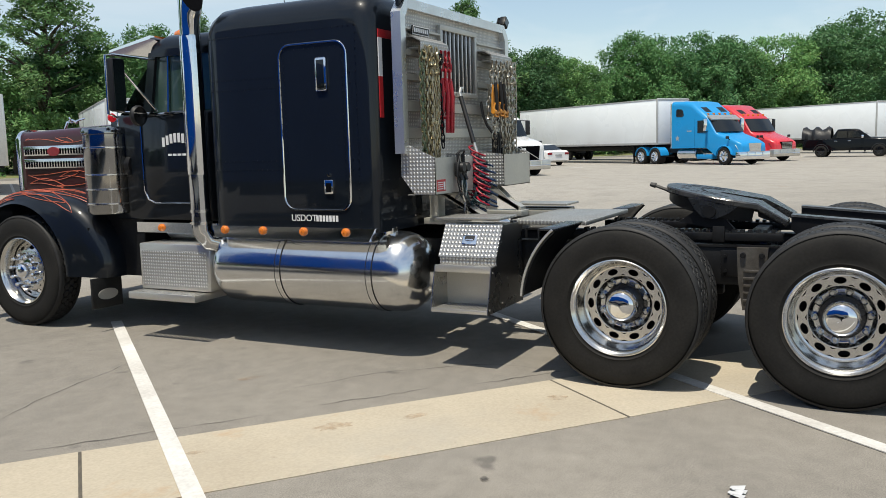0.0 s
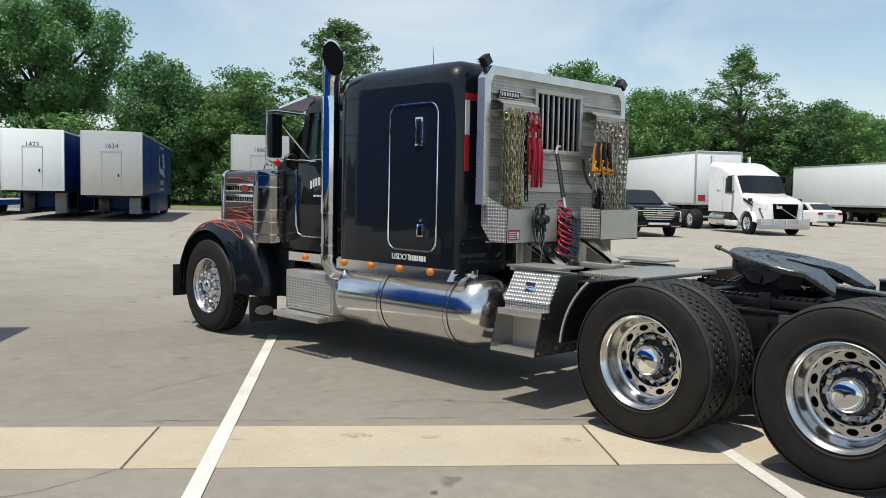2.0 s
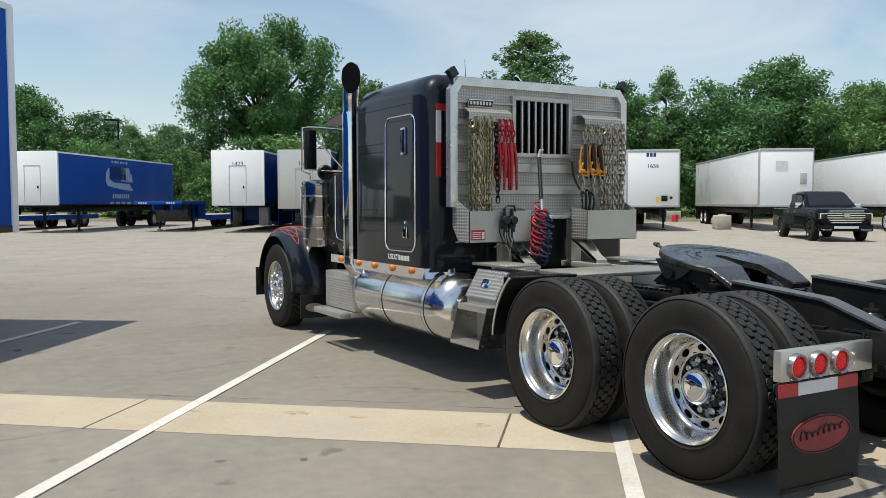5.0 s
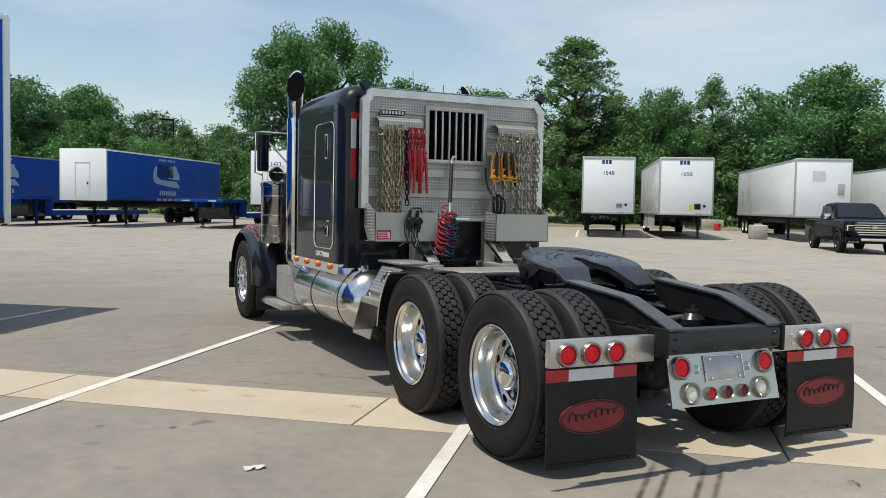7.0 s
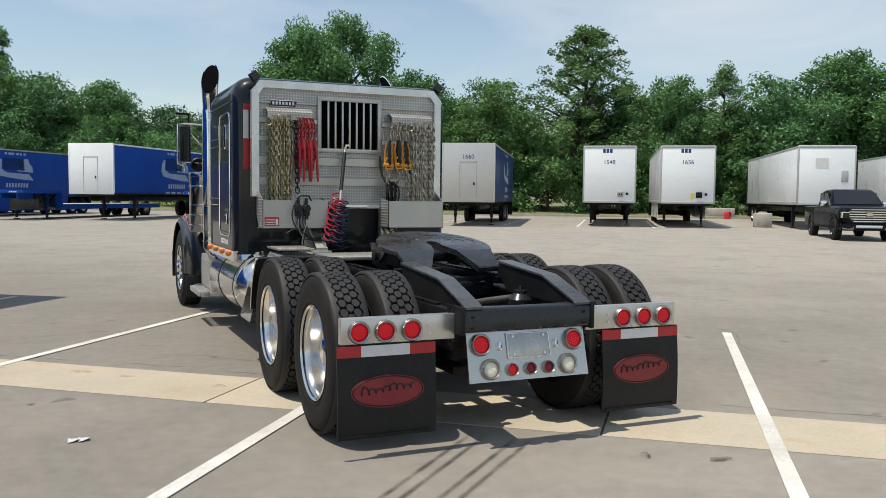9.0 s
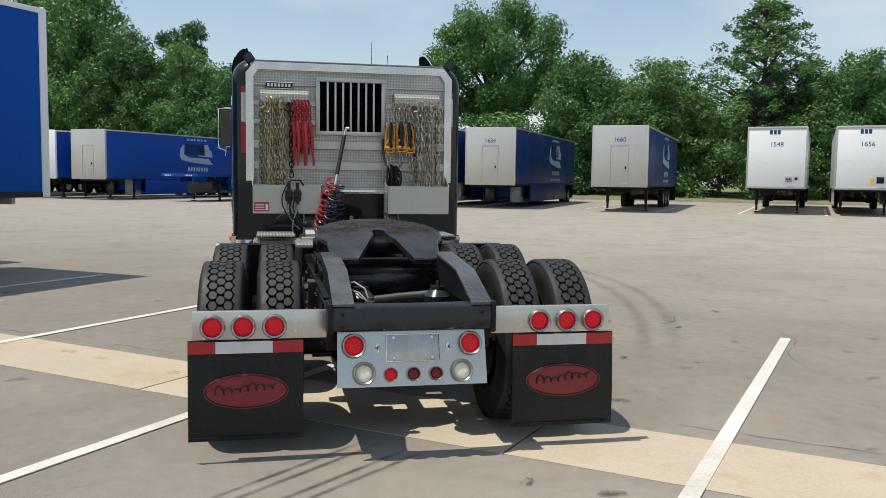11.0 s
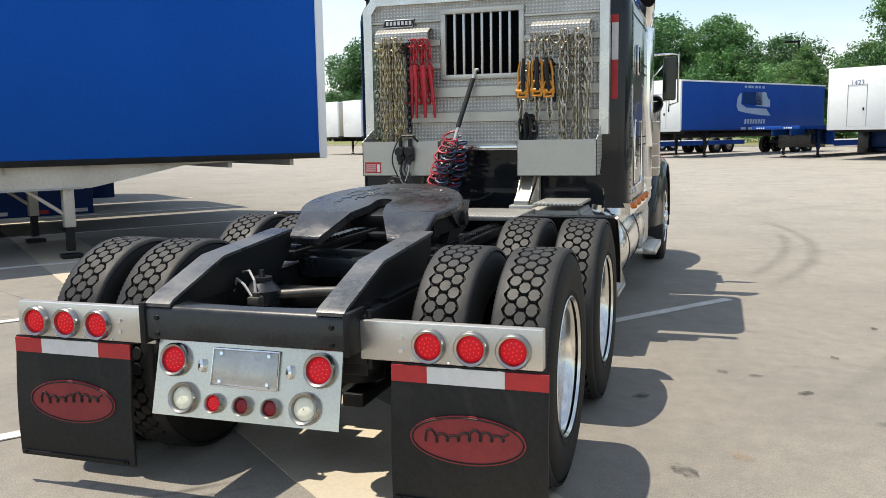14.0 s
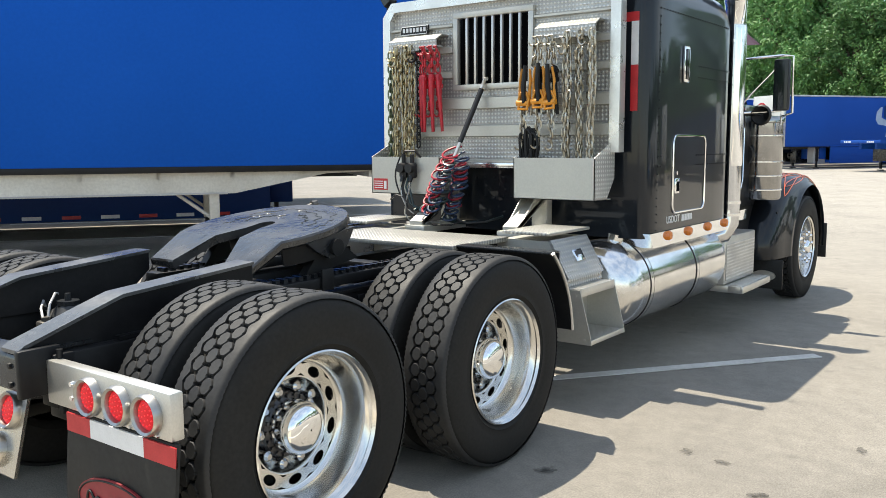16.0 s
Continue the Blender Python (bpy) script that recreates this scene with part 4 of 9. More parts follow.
for side in (-1, 1):
    lamp(panel, side * 0.335, 0.632, 0.050, RED_LENS, -0.842)
    lamp(panel, side * 0.28, 0.477, 0.047, WHITE_LENS, -0.842)
    g = Shape()
    g.lathe([(0.012, 0), (0.012, 0.02), (0.004, 0.028)], 10, Matrix.Translation((side * 0.203, -0.842, 0.615)) @ Matrix.Rotation(radians(-90), 4, "Z") @ Matrix.Diagonal((1, 1, 2.4, 1)))
    part("plate_lamp", g, CHROME, panel)
for x in (-0.13, 0.0, 0.13):
    lamp(panel, x, 0.466, 0.029, RED_LENS if x < 0 else DARK_RED_LENS, -0.842)
g = Shape()
g.span((-0.152, -0.852, 0.540), (0.152, -0.842, 0.690), 0.004)
part("number_plate", g, PLATE_GREY, panel, "blank grey number plate in a chrome frame")
g = Shape()
g.tube([(-0.152, -0.853, 0.54), (0.152, -0.853, 0.54), (0.152, -0.853, 0.69), (-0.152, -0.853, 0.69)], 0.006, 6, loop=True)
for x in (-0.11, 0.11):
    for z in (0.558, 0.672):
        g.cyl((x, -0.852, z), (x, -0.862, z), 0.008, n=8)
part("plate_frame", g, CHROME, panel)

# sleeper
sleeper = new("sleeper")
sleeper.parent = truck
tagged(sleeper, "glossy charcoal riveted sleeper box with chrome-edged doors")
g = Shape()
HX = 1.14
rows = []
for y, dz, dx in ((4.54, -0.16, 0.045), (4.535, -0.12, 0.035), (4.50, -0.05, 0.01), (4.42, -0.01, 0.0), (4.2, 0.0, 0.0), (3.3, 0.0, 0.0), (3.12, -0.005, 0.0), (3.04, -0.03, 0.012), (2.99, -0.08, 0.04), (2.975, -0.13, 0.08)):
    rows.append([(p[0], y, p[1]) for p in rounded(HX - dx, 0.97, 2.745 + dz, 0.20 - dx * 0.3)])
g.rings(rows)
part("shell", g, BLACK_PAINT, sleeper, angle=50)
g = Shape()
g.tube([(0.45, 4.9, 2.40), (0.45, 4.92, 2.90), (0.45, 4.95, 3.25)], [0.008, 0.005, 0.003], 6)
part("antenna", g, BLACK_PLASTIC, sleeper)
g = Shape()
for side in (-1, 1):
    X = side * (HX + 0.001)
    for z0 in (2.49, 2.16, 2.08, 1.52, 1.45, 1.0):
        for i in range(30):
            y = 3.12 + i * 0.047
            if 3.19 < y < 3.81 and z0 not in (2.49, 1.0):
                continue
            g.cyl((X, y, z0), (X + side * 0.005, y, z0), 0.006, 0.004, 6)
    for i in range(28):
        z = 1.02 + i * 0.0545
        g.cyl((X, 3.115, z), (X + side * 0.005, 3.115, z), 0.006, 0.004, 6)
for x in [i * 0.08 for i in range(-13, 14)]:
    for z in (1.06, 1.22, 1.36):
        g.cyl((x, 2.976, z), (x, 2.970, z), 0.006, 0.004, 6)
part("rivets", g, BLACK_PAINT, sleeper, kind="stuff")


def outline(parent, side, y0, y1, z0, z1, r=0.10, x=None, rad=0.008, name="door_trim"):
    x = x if x is not None else HX + 0.004
    pts = []
    for cy, cz, a0 in ((y1 - r, z1 - r, 0), (y0 + r, z1 - r, 90), (y0 + r, z0 + r, 180), (y1 - r, z0 + r, 270)):
        for i in range(7):
            a = radians(a0 + 15 * i)
            pts.append((side * x, cy + r * math.cos(a), cz + r * math.sin(a)))
    g = Shape()
    g.tube(pts, rad, 6, loop=True)
    part(name, g, CHROME, parent)


door = new("sleeper_door")
door.parent = sleeper
outline(door, -1, 3.195, 3.805, 1.14, 2.39)
g = Shape()
for y in [3.245 + 0.0465 * i for i in range(12)]:
    for z in (1.18, 2.35):
        g.cyl((-HX, y, z), (-HX - 0.005, y, z), 0.005, n=6)
for z in [1.25 + 0.055 * i for i in range(20)]:
    for y in (3.235, 3.765):
        g.cyl((-HX, y, z), (-HX - 0.005, y, z), 0.005, n=6)
part("rivets", g, BLACK_PAINT, door, kind="stuff")
hatch = new("luggage_hatch")
hatch.parent = sleeper
outline(hatch, 1, 3.38, 4.00, 1.12, 1.66, 0.06)
for side, yc, zl, yl in ((-1, 3.415, 1.315, 3.385), (1, 3.56, 1.31, 3.44)):
    w = new("vent_window")
    w.parent = sleeper
    g = Shape()
    g.span((side * HX, yc - 0.05, 2.03), (side * (HX + 0.02), yc + 0.05, 2.28), 0.015)
    part("frame", g, CHROME, w)
    g = Shape()
    g.span((side * (HX + 0.02), yc - 0.033, 2.05), (side * (HX + 0.026), yc + 0.033, 2.26), 0.004)
    part("pane", g, DARK_GLASS, w)
    g = Shape()
    g.span((side * HX, yl - 0.04, zl - 0.055), (side * (HX + 0.018), yl + 0.04, zl + 0.055), 0.008)
    g.cyl((side * HX, yl, zl + 0.09), (side * (HX + 0.012), yl, zl + 0.09), 0.014, n=12)
    la = part("latch", g, CHROME, sleeper)
    g = Shape()
    g.span((side * (HX + 0.018), yl - 0.022, zl - 0.038), (side * (HX + 0.021), yl + 0.022, zl + 0.03))
    part("paddle", g, DARK, la)
    g = Shape()
    for i in range(7):
        yb = 3.50 - i * 0.030 if side < 0 else 3.57 + i * 0.030
        g.span((side * HX, yb, 1.052), (side * (HX + 0.003), yb + 0.021, 1.098))
    part("registration_bars", g, MARK_WHITE, sleeper)
    me_m = Matrix.Translation((side * (HX + 0.001), 3.636 if side < 0 else 3.409, 1.075)) @ Matrix.Rotation(radians(90 * side), 4, "Z") @ Matrix.Rotation(radians(90), 4, "X")
    words("USDOT", 0.072, MARK_WHITE, "lettering", sleeper, me_m)
    g = Shape()
    y0, y1 = 2.99, 4.54
    g.prism([(y0 + 0.06, 0.905), (y1, 0.91), (y1, 1.005), (y0, 1.005)], "x", side * (HX - 0.30), side * (HX + 0.012))
    part("skirt", g, CHROME, sleeper)
    for y in ((3.25, 3.64, 4.035, 4.425) if side < 0 else (3.30, 3.68, 4.08, 4.46)):
        g = Shape()
        g.lathe([(0.034, 0), (0.034, 0.012), (0.024, 0.026), (0.004, 0.030)], 20, Matrix.Translation((side * (HX + 0.012), y, 0.972)) @ Matrix.Diagonal((side, 1, 1, 1)))
        part("marker_lamp", g, AMBER, sleeper)
# reflective corner tape on the back of the sleeper
for side in (-1, 1):
    for z0, z1, x0, x1, mt in ((2.40, 2.46, 0.80, 1.05, TAPE_RED), (2.12, 2.40, 1.0, 1.05, TAPE_WHITE), (1.82, 2.12, 1.0, 1.05, TAPE_RED)):
        g = Shape()
        a, b = sorted((side * x0, side * x1))
        g.span((a, 2.968, z0), (b, 2.976, z1))
        part("reflective_strip", g, mt, sleeper)
g = Shape()
g.tube([(0.55, 4.3, 2.72), (0.56, 4.3, 3.0)], 0.004, 6)
part("aerial", g, BLACK_PLASTIC, sleeper)

# cab
cab = new("cab")
cab.parent = truck
cab.location.y = FORE
tagged(cab, "glossy charcoal cab with chrome-trimmed doors")
CX = 0.955
g = Shape()
rows = []
for y, top, hx in ((4.70, 2.55, 0.89), (4.75, 2.61, 0.93), (5.30, 2.62, 0.945), (5.45, 2.58, 0.935)):
    rows.append([(p[0], y, p[1]) for p in rounded(hx, 2.43, top, 0.14)])
g.rings(rows)
part("roof", g, BLACK_PAINT, cab)
for side in (-1, 1):
    g = Shape()
    a, b = sorted((side * 0.885, side * CX))
    g.span((a, 4.70, 1.02), (b, 5.98, 1.95), 0.02)
    part("side_panel", g, BLACK_PAINT, cab)
    g = Shape()
    a, b = sorted((side * 0.865, side * 0.93))
    g.span((a, 4.70, 1.9), (b, 4.80, 2.48), 0.01)
    part("rear_pillar", g, BLACK_PAINT, cab)
    g = Shape()
    g.prism([(5.50, 1.93), (5.60, 1.93), (5.48, 2.47), (5.40, 2.47)], "x", side * 0.865, side * 0.93)
    part("front_pillar", g, BLACK_PAINT, cab)
g = Shape()
g.span((-0.88, 4.68, 1.02), (0.88, 4.74, 1.9))
part("back_panel", g, BLACK_PAINT, cab)
g = Shape()
g.span((-0.88, 5.80, 1.02), (0.88, 6.05, 1.88), 0.04)
part("cowl", g, BLACK_PAINT, cab)
g = Shape()
g.prism([(5.95, 1.86), (6.02, 1.86), (5.5, 2.5), (5.43, 2.5)], "x", -0.03, 0.03)
part("centre_post", g, BLACK_PAINT, cab)
for side in (-1, 1):
    d = new("cab_door")
    d.parent = cab
    g = Shape()
    x = side * (CX + 0.004)
    pts = [(x, 4.86, 2.42), (x, 4.86, 1.28), (x, 4.90, 1.20), (x, 4.98, 1.17), (x, 5.48, 1.17), (x, 5.56, 1.20), (x, 5.60, 1.28), (x, 5.60, 1.9)]
    g.tube(pts[1:], 0.008, 6)
    part("door_trim", g, CHROME, d)
    g = Shape()
    g.tube([(x, 4.86, 1.96), (x, 5.58, 1.93)], 0.014, 6)
    g.tube([(side * 0.918, 5.30, 1.95), (side * 0.912, 5.27, 2.44)], 0.012, 6)
    part("window_trim", g, CHROME, d)
    g = Shape()
    g.prism([(4.80, 1.94), (5.52, 1.94), (5.41, 2.45), (4.80, 2.45)], "x", side * 0.89, side * 0.90)
    part("window", g, CAB_GLASS, d)
    g = Shape()
    g.tube([(side * CX, 4.92, 1.36), (side * (CX + 0.03), 4.94, 1.36), (side * (CX + 0.03), 5.02, 1.36), (side * CX, 5.04, 1.36)], 0.012, 8)
    part("door_handle", g, CHROME, d)
    for k in range(8):
        g = Shape()
        y = 5.36 - k * 0.045
        zc = 1.70 + 0.035 * math.sin(k / 7 * math.pi)
        g.span((side * CX, y - 0.030, zc - 0.040), (side * (CX + 0.003), y, zc + 0.040))
        part("lettering_bar", g, MARK_WHITE, d)
    for k in range(5):
        g = Shape()
        y = 5.30 - k * 0.055
        g.span((side * CX, y - 0.042, 1.58), (side * (CX + 0.003), y, 1.598))
        part("lettering_bar", g, MARK_WHITE, d)
    g = Shape()
    g.prism([(4.72, 0.91), (5.72, 0.91), (5.72, 1.0), (4.72, 1.0)], "x", side * 0.80, side * (CX + 0.012))
    part("skirt", g, CHROME, cab)
    for y in (5.02, 5.42):
        g = Shape()
        g.lathe([(0.034, 0), (0.034, 0.012), (0.024, 0.026), (0.004, 0.030)], 20, Matrix.Translation((side * (CX + 0.012), y, 0.955)) @ Matrix.Diagonal((side, 1, 1, 1)))
        part("marker_lamp", g, AMBER, cab)
g = Shape()
g.add([(-0.875, 6.0, 1.88), (0.875, 6.0, 1.88), (0.86, 5.46, 2.48), (-0.86, 5.46, 2.48)], [(0, 1, 2, 3)])
part("windscreen", g, CAB_GLASS, cab)
g = Shape()
g.prism([(5.40, 2.58), (5.9, 2.50), (5.9, 2.52), (5.40, 2.61)], "x", -0.98, 0.98)
part("sun_visor", g, CHROME, cab)
for x in (-0.7, -0.35, 0, 0.35, 0.7):
    g = Shape()
    g.lathe([(0.05, -0.08), (0.045, 0.0), (0.03, 0.06), (0.004, 0.08)], 16, Matrix.Translation((x, 5.3, 2.64)) @ Matrix.Rotation(radians(90), 4, "Z"))
    part("roof_lamp", g, AMBER, cab)
g = Shape()
g.span((-0.7, 4.85, 1.3), (-0.25, 5.0, 2.2), 0.05)
g.span((-0.7, 4.85, 1.3), (-0.25, 5.3, 1.45), 0.05)
g.span((0.25, 4.85, 1.3), (0.7, 5.0, 2.2), 0.05)
part("seat", g, DARK, cab)

# hood and fenders
hood = new("hood")
hood.parent = truck
hood.location.y = FORE
tagged(hood, "burgundy and charcoal hood with orange flame pinstripes")
g = Shape()
rows = []
for y, hx, top in ((6.02, 0.62, 1.90), (6.4, 0.60, 1.90), (7.0, 0.57, 1.885), (7.6, 0.55, 1.87), (7.74, 0.545, 1.865)):
    rows.append([(p[0], y, p[1]) for p in rounded(hx, 1.05, top, 0.10)])
g.rings(rows)
part("shell", g, HOOD_RED, hood)
g = Shape()
rows = []
for y, k in ((7.74, 1.03), (7.80, 1.03), (7.84, 1.0)):
    rows.append([(p[0] * k, y, p[1] * (1 + 0.008 * (k > 1))) for p in rounded(0.545, 0.70, 1.87, 0.10)])
g.rings(rows)
part("grille_surround", g, CHROME, hood)
g = Shape()
for i in range(15):
    x = -0.42 + i * 0.06
    g.span((x - 0.014, 7.835, 0.80), (x + 0.014, 7.85, 1.72))
part("grille_bar", g, POLISHED, hood)
g = Shape()
g.tube([(0, 7.74, 1.90), (0, 7.70, 1.97), (0.0, 7.62, 1.99), (0, 7.55, 1.96)], 0.014, 8)
g.tube([(-0.10, 7.54, 2.01), (0, 7.64, 1.965), (0.10, 7.54, 2.01)], 0.010, 8)
part("hood_ornament", g, CHROME, hood)
for side in (-1, 1):
    v = new("side_vent")
    v.parent = hood
    for zc in (1.665, 1.535):
        g = Shape()
        g.span((side * 0.555, 6.75, zc - 0.05), (side * 0.582, 7.68, zc + 0.05), 0.006)
        part("vent_plate", g, POLISHED, v)
        g = Shape()
        for i in range(22):
            y = 6.80 + i * 0.04
            g.span((side * 0.582, y, zc - 0.035), (side * 0.586, y + 0.016, zc + 0.02))
        part("slot", g, DARK, v)
    g = Shape()
    n = 24
    g.prism([(7.22 + 0.09 * math.cos(2 * math.pi * i / n), 1.655 + 0.045 * math.sin(2 * math.pi * i / n)) for i in range(n)], "x", side * 0.584, side * 0.592)
    part("badge", g, LOGO_RED, v)


def lick(parent, put, u0, v0, length, width, curl):
    """An outline like a flame: round at its root, drawn to a curling tip; put() lays u, v on the surface."""
    g = Shape()
    up, down = [], []
    for i in range(17):
        t = i / 16
        w = width * math.sin(math.pi * min(1.0, 0.14 + 0.86 * (1 - t) ** 0.8)) * (1 - t) ** 0.25
        v = v0 + curl * width * math.sin(t * 4.2)
        up.append(put(u0 + length * t, v + w / 2))
        down.append(put(u0 + length * t, v - w / 2))
    g.tube(up + down[::-1][1:], 0.0033, 6)
    part("flame_stripe", g, FLAME, parent)


for side in (-1, 1):
    def on_hood(u, v, side=side):
        y = 7.68 - u
        hx = 0.545 + (7.74 - y) * 0.036
        x = hx + 0.004 if v < 1.76 else hx + 0.004 - 2.2 * (v - 1.76) ** 1.6
        return (side * x, y, v)
    for u0, v0, ln, wd, cu in ((0.0, 1.78, 0.75, 0.10, 0.35), (0.45, 1.80, 0.65, 0.08, -0.4), (0.0, 1.42, 0.8, 0.09, -0.3), (0.5, 1.40, 0.6, 0.08, 0.4), (0.02, 1.33, 0.55, 0.07, 0.4), (0.45, 1.31, 0.7, 0.08, -0.3), (0.9, 1.76, 0.5, 0.07, 0.3), (0.95, 1.36, 0.5, 0.07, 0.3)):
        lick(hood, on_hood, u0, v0, ln, wd, cu)
for side in (-1, 1):
    f = new("fender")
    f.parent = truck
    f.location.y = FORE
    tagged(f, "charcoal front fender with orange flame pinstripes")
    crest = ((-14, 0.80), (20, 0.79), (60, 0.755), (100, 0.755), (121, 0.83), (136, 0.93), (150, 1.0), (163, 1.05), (175, 1.07), (182, 1.07))

    def crest_at(a):
        for (a0, r0), (a1, r1) in zip(crest, crest[1:]):
            if a <= a1:
                u = (a - a0) / (a1 - a0)
                return r0 + (r1 - r0) * u
        return crest[-1][1]

    rows = []
    for i in range(41):
        a = -14 + 196 * i / 40
        r0, r1 = 0.640, crest_at(a) if a < 178 else crest_at(a) - 0.004 * (a - 178)
        d = r1 - r0
        c, sn = math.cos(radians(a)), math.sin(radians(a))
        prof = [(0.50, 1.0), (0.90, 1.0), (1.00, 0.985), (1.075, 0.92), (1.125, 0.78), (1.155, 0.58), (1.175, 0.36), (1.19, 0.18), (1.205, 0.08), (1.215, 0.0), (1.205, -0.03), (1.19, 0.02), (1.165, 0.2), (1.135, 0.55), (1.105, 0.76), (1.06, 0.89), (0.98, 0.96), (0.50, 0.975)]
        rows.append([(side * x, 7.03 + (r0 + d * k) * c, max(0.485, W_Z + (r0 + d * k) * sn)) for x, k in prof])
    g = Shape()
    g.rings(rows)
    part("shell", g, BLACK_PAINT, f, angle=60)
    g = Shape()
    g.prism([(6.17, 0.50), (6.36, 0.50), (6.36, 0.95), (6.17, 0.95)], "x", side * 0.5, side * 1.12)
    g.span((min(side * 0.5, side * 0.9), 5.7, 0.5), (max(side * 0.5, side * 0.9), 6.25, 1.1))
    part("splash_panel", g, FRAME_BLACK, f)
    def on_fender(u, v, side=side):
        a = radians(28 + u * 90)
        ladder = ((0.50, 0.50, 1.0), (1.0, 1.0, 0.985), (1.05, 1.075, 0.92), (1.10, 1.125, 0.78), (1.15, 1.155, 0.58), (1.20, 1.175, 0.36), (1.30, 1.19, 0.18))
        x = k = 0.0
        for (v0, x0, k0), (v1, x1, k1) in zip(ladder, ladder[1:]):
            if v <= v1:
                f = (v - v0) / (v1 - v0)
                x, k = x0 + (x1 - x0) * f, k0 + (k1 - k0) * f
                break
        aa = 28 + u * 90
        r = 0.64 + (crest_at(aa) - 0.64) * k + 0.005
        x += 0.004 * (v > 1.0)
        return (side * x, 7.03 + r * math.cos(a), W_Z + r * math.sin(a))
    for u0, v0, ln, wd, cu in ((0.02, 1.13, 0.75, 0.09, 0.25), (0.10, 1.03, 0.85, 0.10, 0.25), (0.45, 1.08, 0.80, 0.11, -0.3), (0.02, 0.92, 0.7, 0.10, 0.3), (0.55, 0.95, 0.75, 0.10, 0.35), (0.35, 0.80, 0.7, 0.10, 0.3), (0.70, 1.10, 0.45, 0.08, 0.3), (0.15, 1.20, 0.5, 0.06, -0.2)):
        lick(f, on_fender, u0, v0, ln, wd, cu)
    g = Shape()
    g.span((min(side * 0.85, side * 1.2), 7.82, 0.34), (max(side * 0.85, side * 1.2), 7.85, 0.72), 0.006)
    part("front_flap", g, FLAP, f)
    g = Shape()
    g.span((min(side * 0.88, side * 1.22), 6.06, 0.22), (max(side * 0.88, side * 1.22), 6.085, 0.50), 0.006)
    fl = part("rear_flap", g, FLAP, f)
    g = Shape()
    n = 24
    g.prism([(side * 1.05 + 0.11 * math.cos(2 * math.pi * i / n), 0.345 + 0.05 * math.sin(2 * math.pi * i / n)) for i in range(n)], "y", 6.05, 6.06)
    part("emblem", g, BRUSHED, fl)
    # air cleaner
    ac = new("air_cleaner")
    ac.parent = truck
    tagged(ac, "polished stainless air cleaner canister")
    cx, cy = side * 0.982, 5.90
    g = Shape()
    prof = [(0.002, 1.08), (0.190, 1.08), (0.203, 1.10), (0.203, 1.785), (0.212, 1.79), (0.214, 1.825), (0.203, 1.845), (0.05, 1.86), (0.002, 1.86)]
    g.rings([[(cx + r * math.cos(2 * math.pi * i / 36), cy + r * math.sin(2 * math.pi * i / 36), z) for i in range(36)] for r, z in prof], cap=False)
    part("canister", g, STAINLESS, ac)
    for z in (1.17, 1.30, 1.43, 1.67):
        g = Shape()
        g.rings([[(cx + r * math.cos(2 * math.pi * i / 36), cy + r * math.sin(2 * math.pi * i / 36), z + dz) for i in range(36)] for r, dz in ((0.202, -0.010), (0.208, -0.006), (0.208, 0.006), (0.202, 0.010))], cap=False)
        part("band", g, POLISHED, ac)
    g = Shape()
    g.cyl((cx - side * 0.1, cy - 0.26, 1.50), (cx - side * 0.1, cy - 0.15, 1.50), 0.11, 0.11, 20)
    part("intake_duct", g, BLACK_PLASTIC, ac)
    g = Shape()
    g.lathe([(0.036, -0.02), (0.040, 0.0), (0.025, 0.024), (0.003, 0.028)], 16, Matrix.Translation((cx + side * 0.04, 5.76, 1.93)) @ Matrix.Rotation(radians(-90), 4, "Z"))
    part("signal_lamp", g, RED_LENS, ac)
    # stack
    st = new("exhaust_stack")
    st.parent = truck
    st.location.y = FORE
    tagged(st, "tall chrome exhaust stack with a slanted black mouth")
    sx, sy = side * 1.10, 4.83
    g = Shape()
    g.tube([(side * 0.62, 4.46, 0.86), (side * 0.80, 4.58, 0.83), (side * 0.96, 4.70, 0.82), (side * 1.06, 4.79, 0.86), (sx, 4.825, 0.95), (sx, sy, 1.08), (sx, sy, 1.6), (sx, sy, 2.55)], 0.085, 24, cap=False)
    part("pipe", g, STACK_CHROME, st, angle=60)
    g = Shape()
    n = 28
    rows = []
    for r, zc, slope in ((0.080, 2.55, 0.0), (0.086, 2.70, 0.4), (0.094, 2.80, 1.2), (0.099, 2.91, 1.9)):
        ring = []
        for i in range(n):
            a = 2 * math.pi * i / n
            x, y = r * math.cos(a), r * math.sin(a)
            ring.append((sx + x, sy + y - 0.012 * slope, zc + slope * (0.9 * y - 0.42 * side * x)))
        rows.append(ring)
    g.rings(rows, cap=False)
    part("mouth", g, CHROME, st, angle=60)
    g = Shape()
    g.bm.faces.new([g.bm.verts.new((p[0] * 1.0, p[1] + 0.004, p[2] - 0.012)) for p in rows[-1]])
    part("mouth_shadow", g, DARK, st)
    for z in (1.02, 1.12, 2.42):
        g = Shape()
        g.cyl((sx, sy, z - 0.012), (sx, sy, z + 0.012), 0.091, n=28)
        part("clamp", g, POLISHED, st)
    g = Shape()
    rows = []
    for z in (1.42, 1.45, 2.50, 2.54):
        k = 0.091 if 1.43 < z < 2.52 else 0.088
        rows.append([(sx + side * k * math.cos(a), sy - k * math.sin(a), z) for a in [radians(-70 + 10 * i) for i in range(15)]])
    g.rings(rows, closed=False, cap=False)
    part("heat_shield", g, CHROME, st)
    # tank
    tk = new("fuel_tank")
    tk.parent = truck
    tagged(tk, "polished aluminium cylindrical fuel tank with straps")
    tx, tz, R = side * 0.835, 0.648, 0.312
    g = Shape()
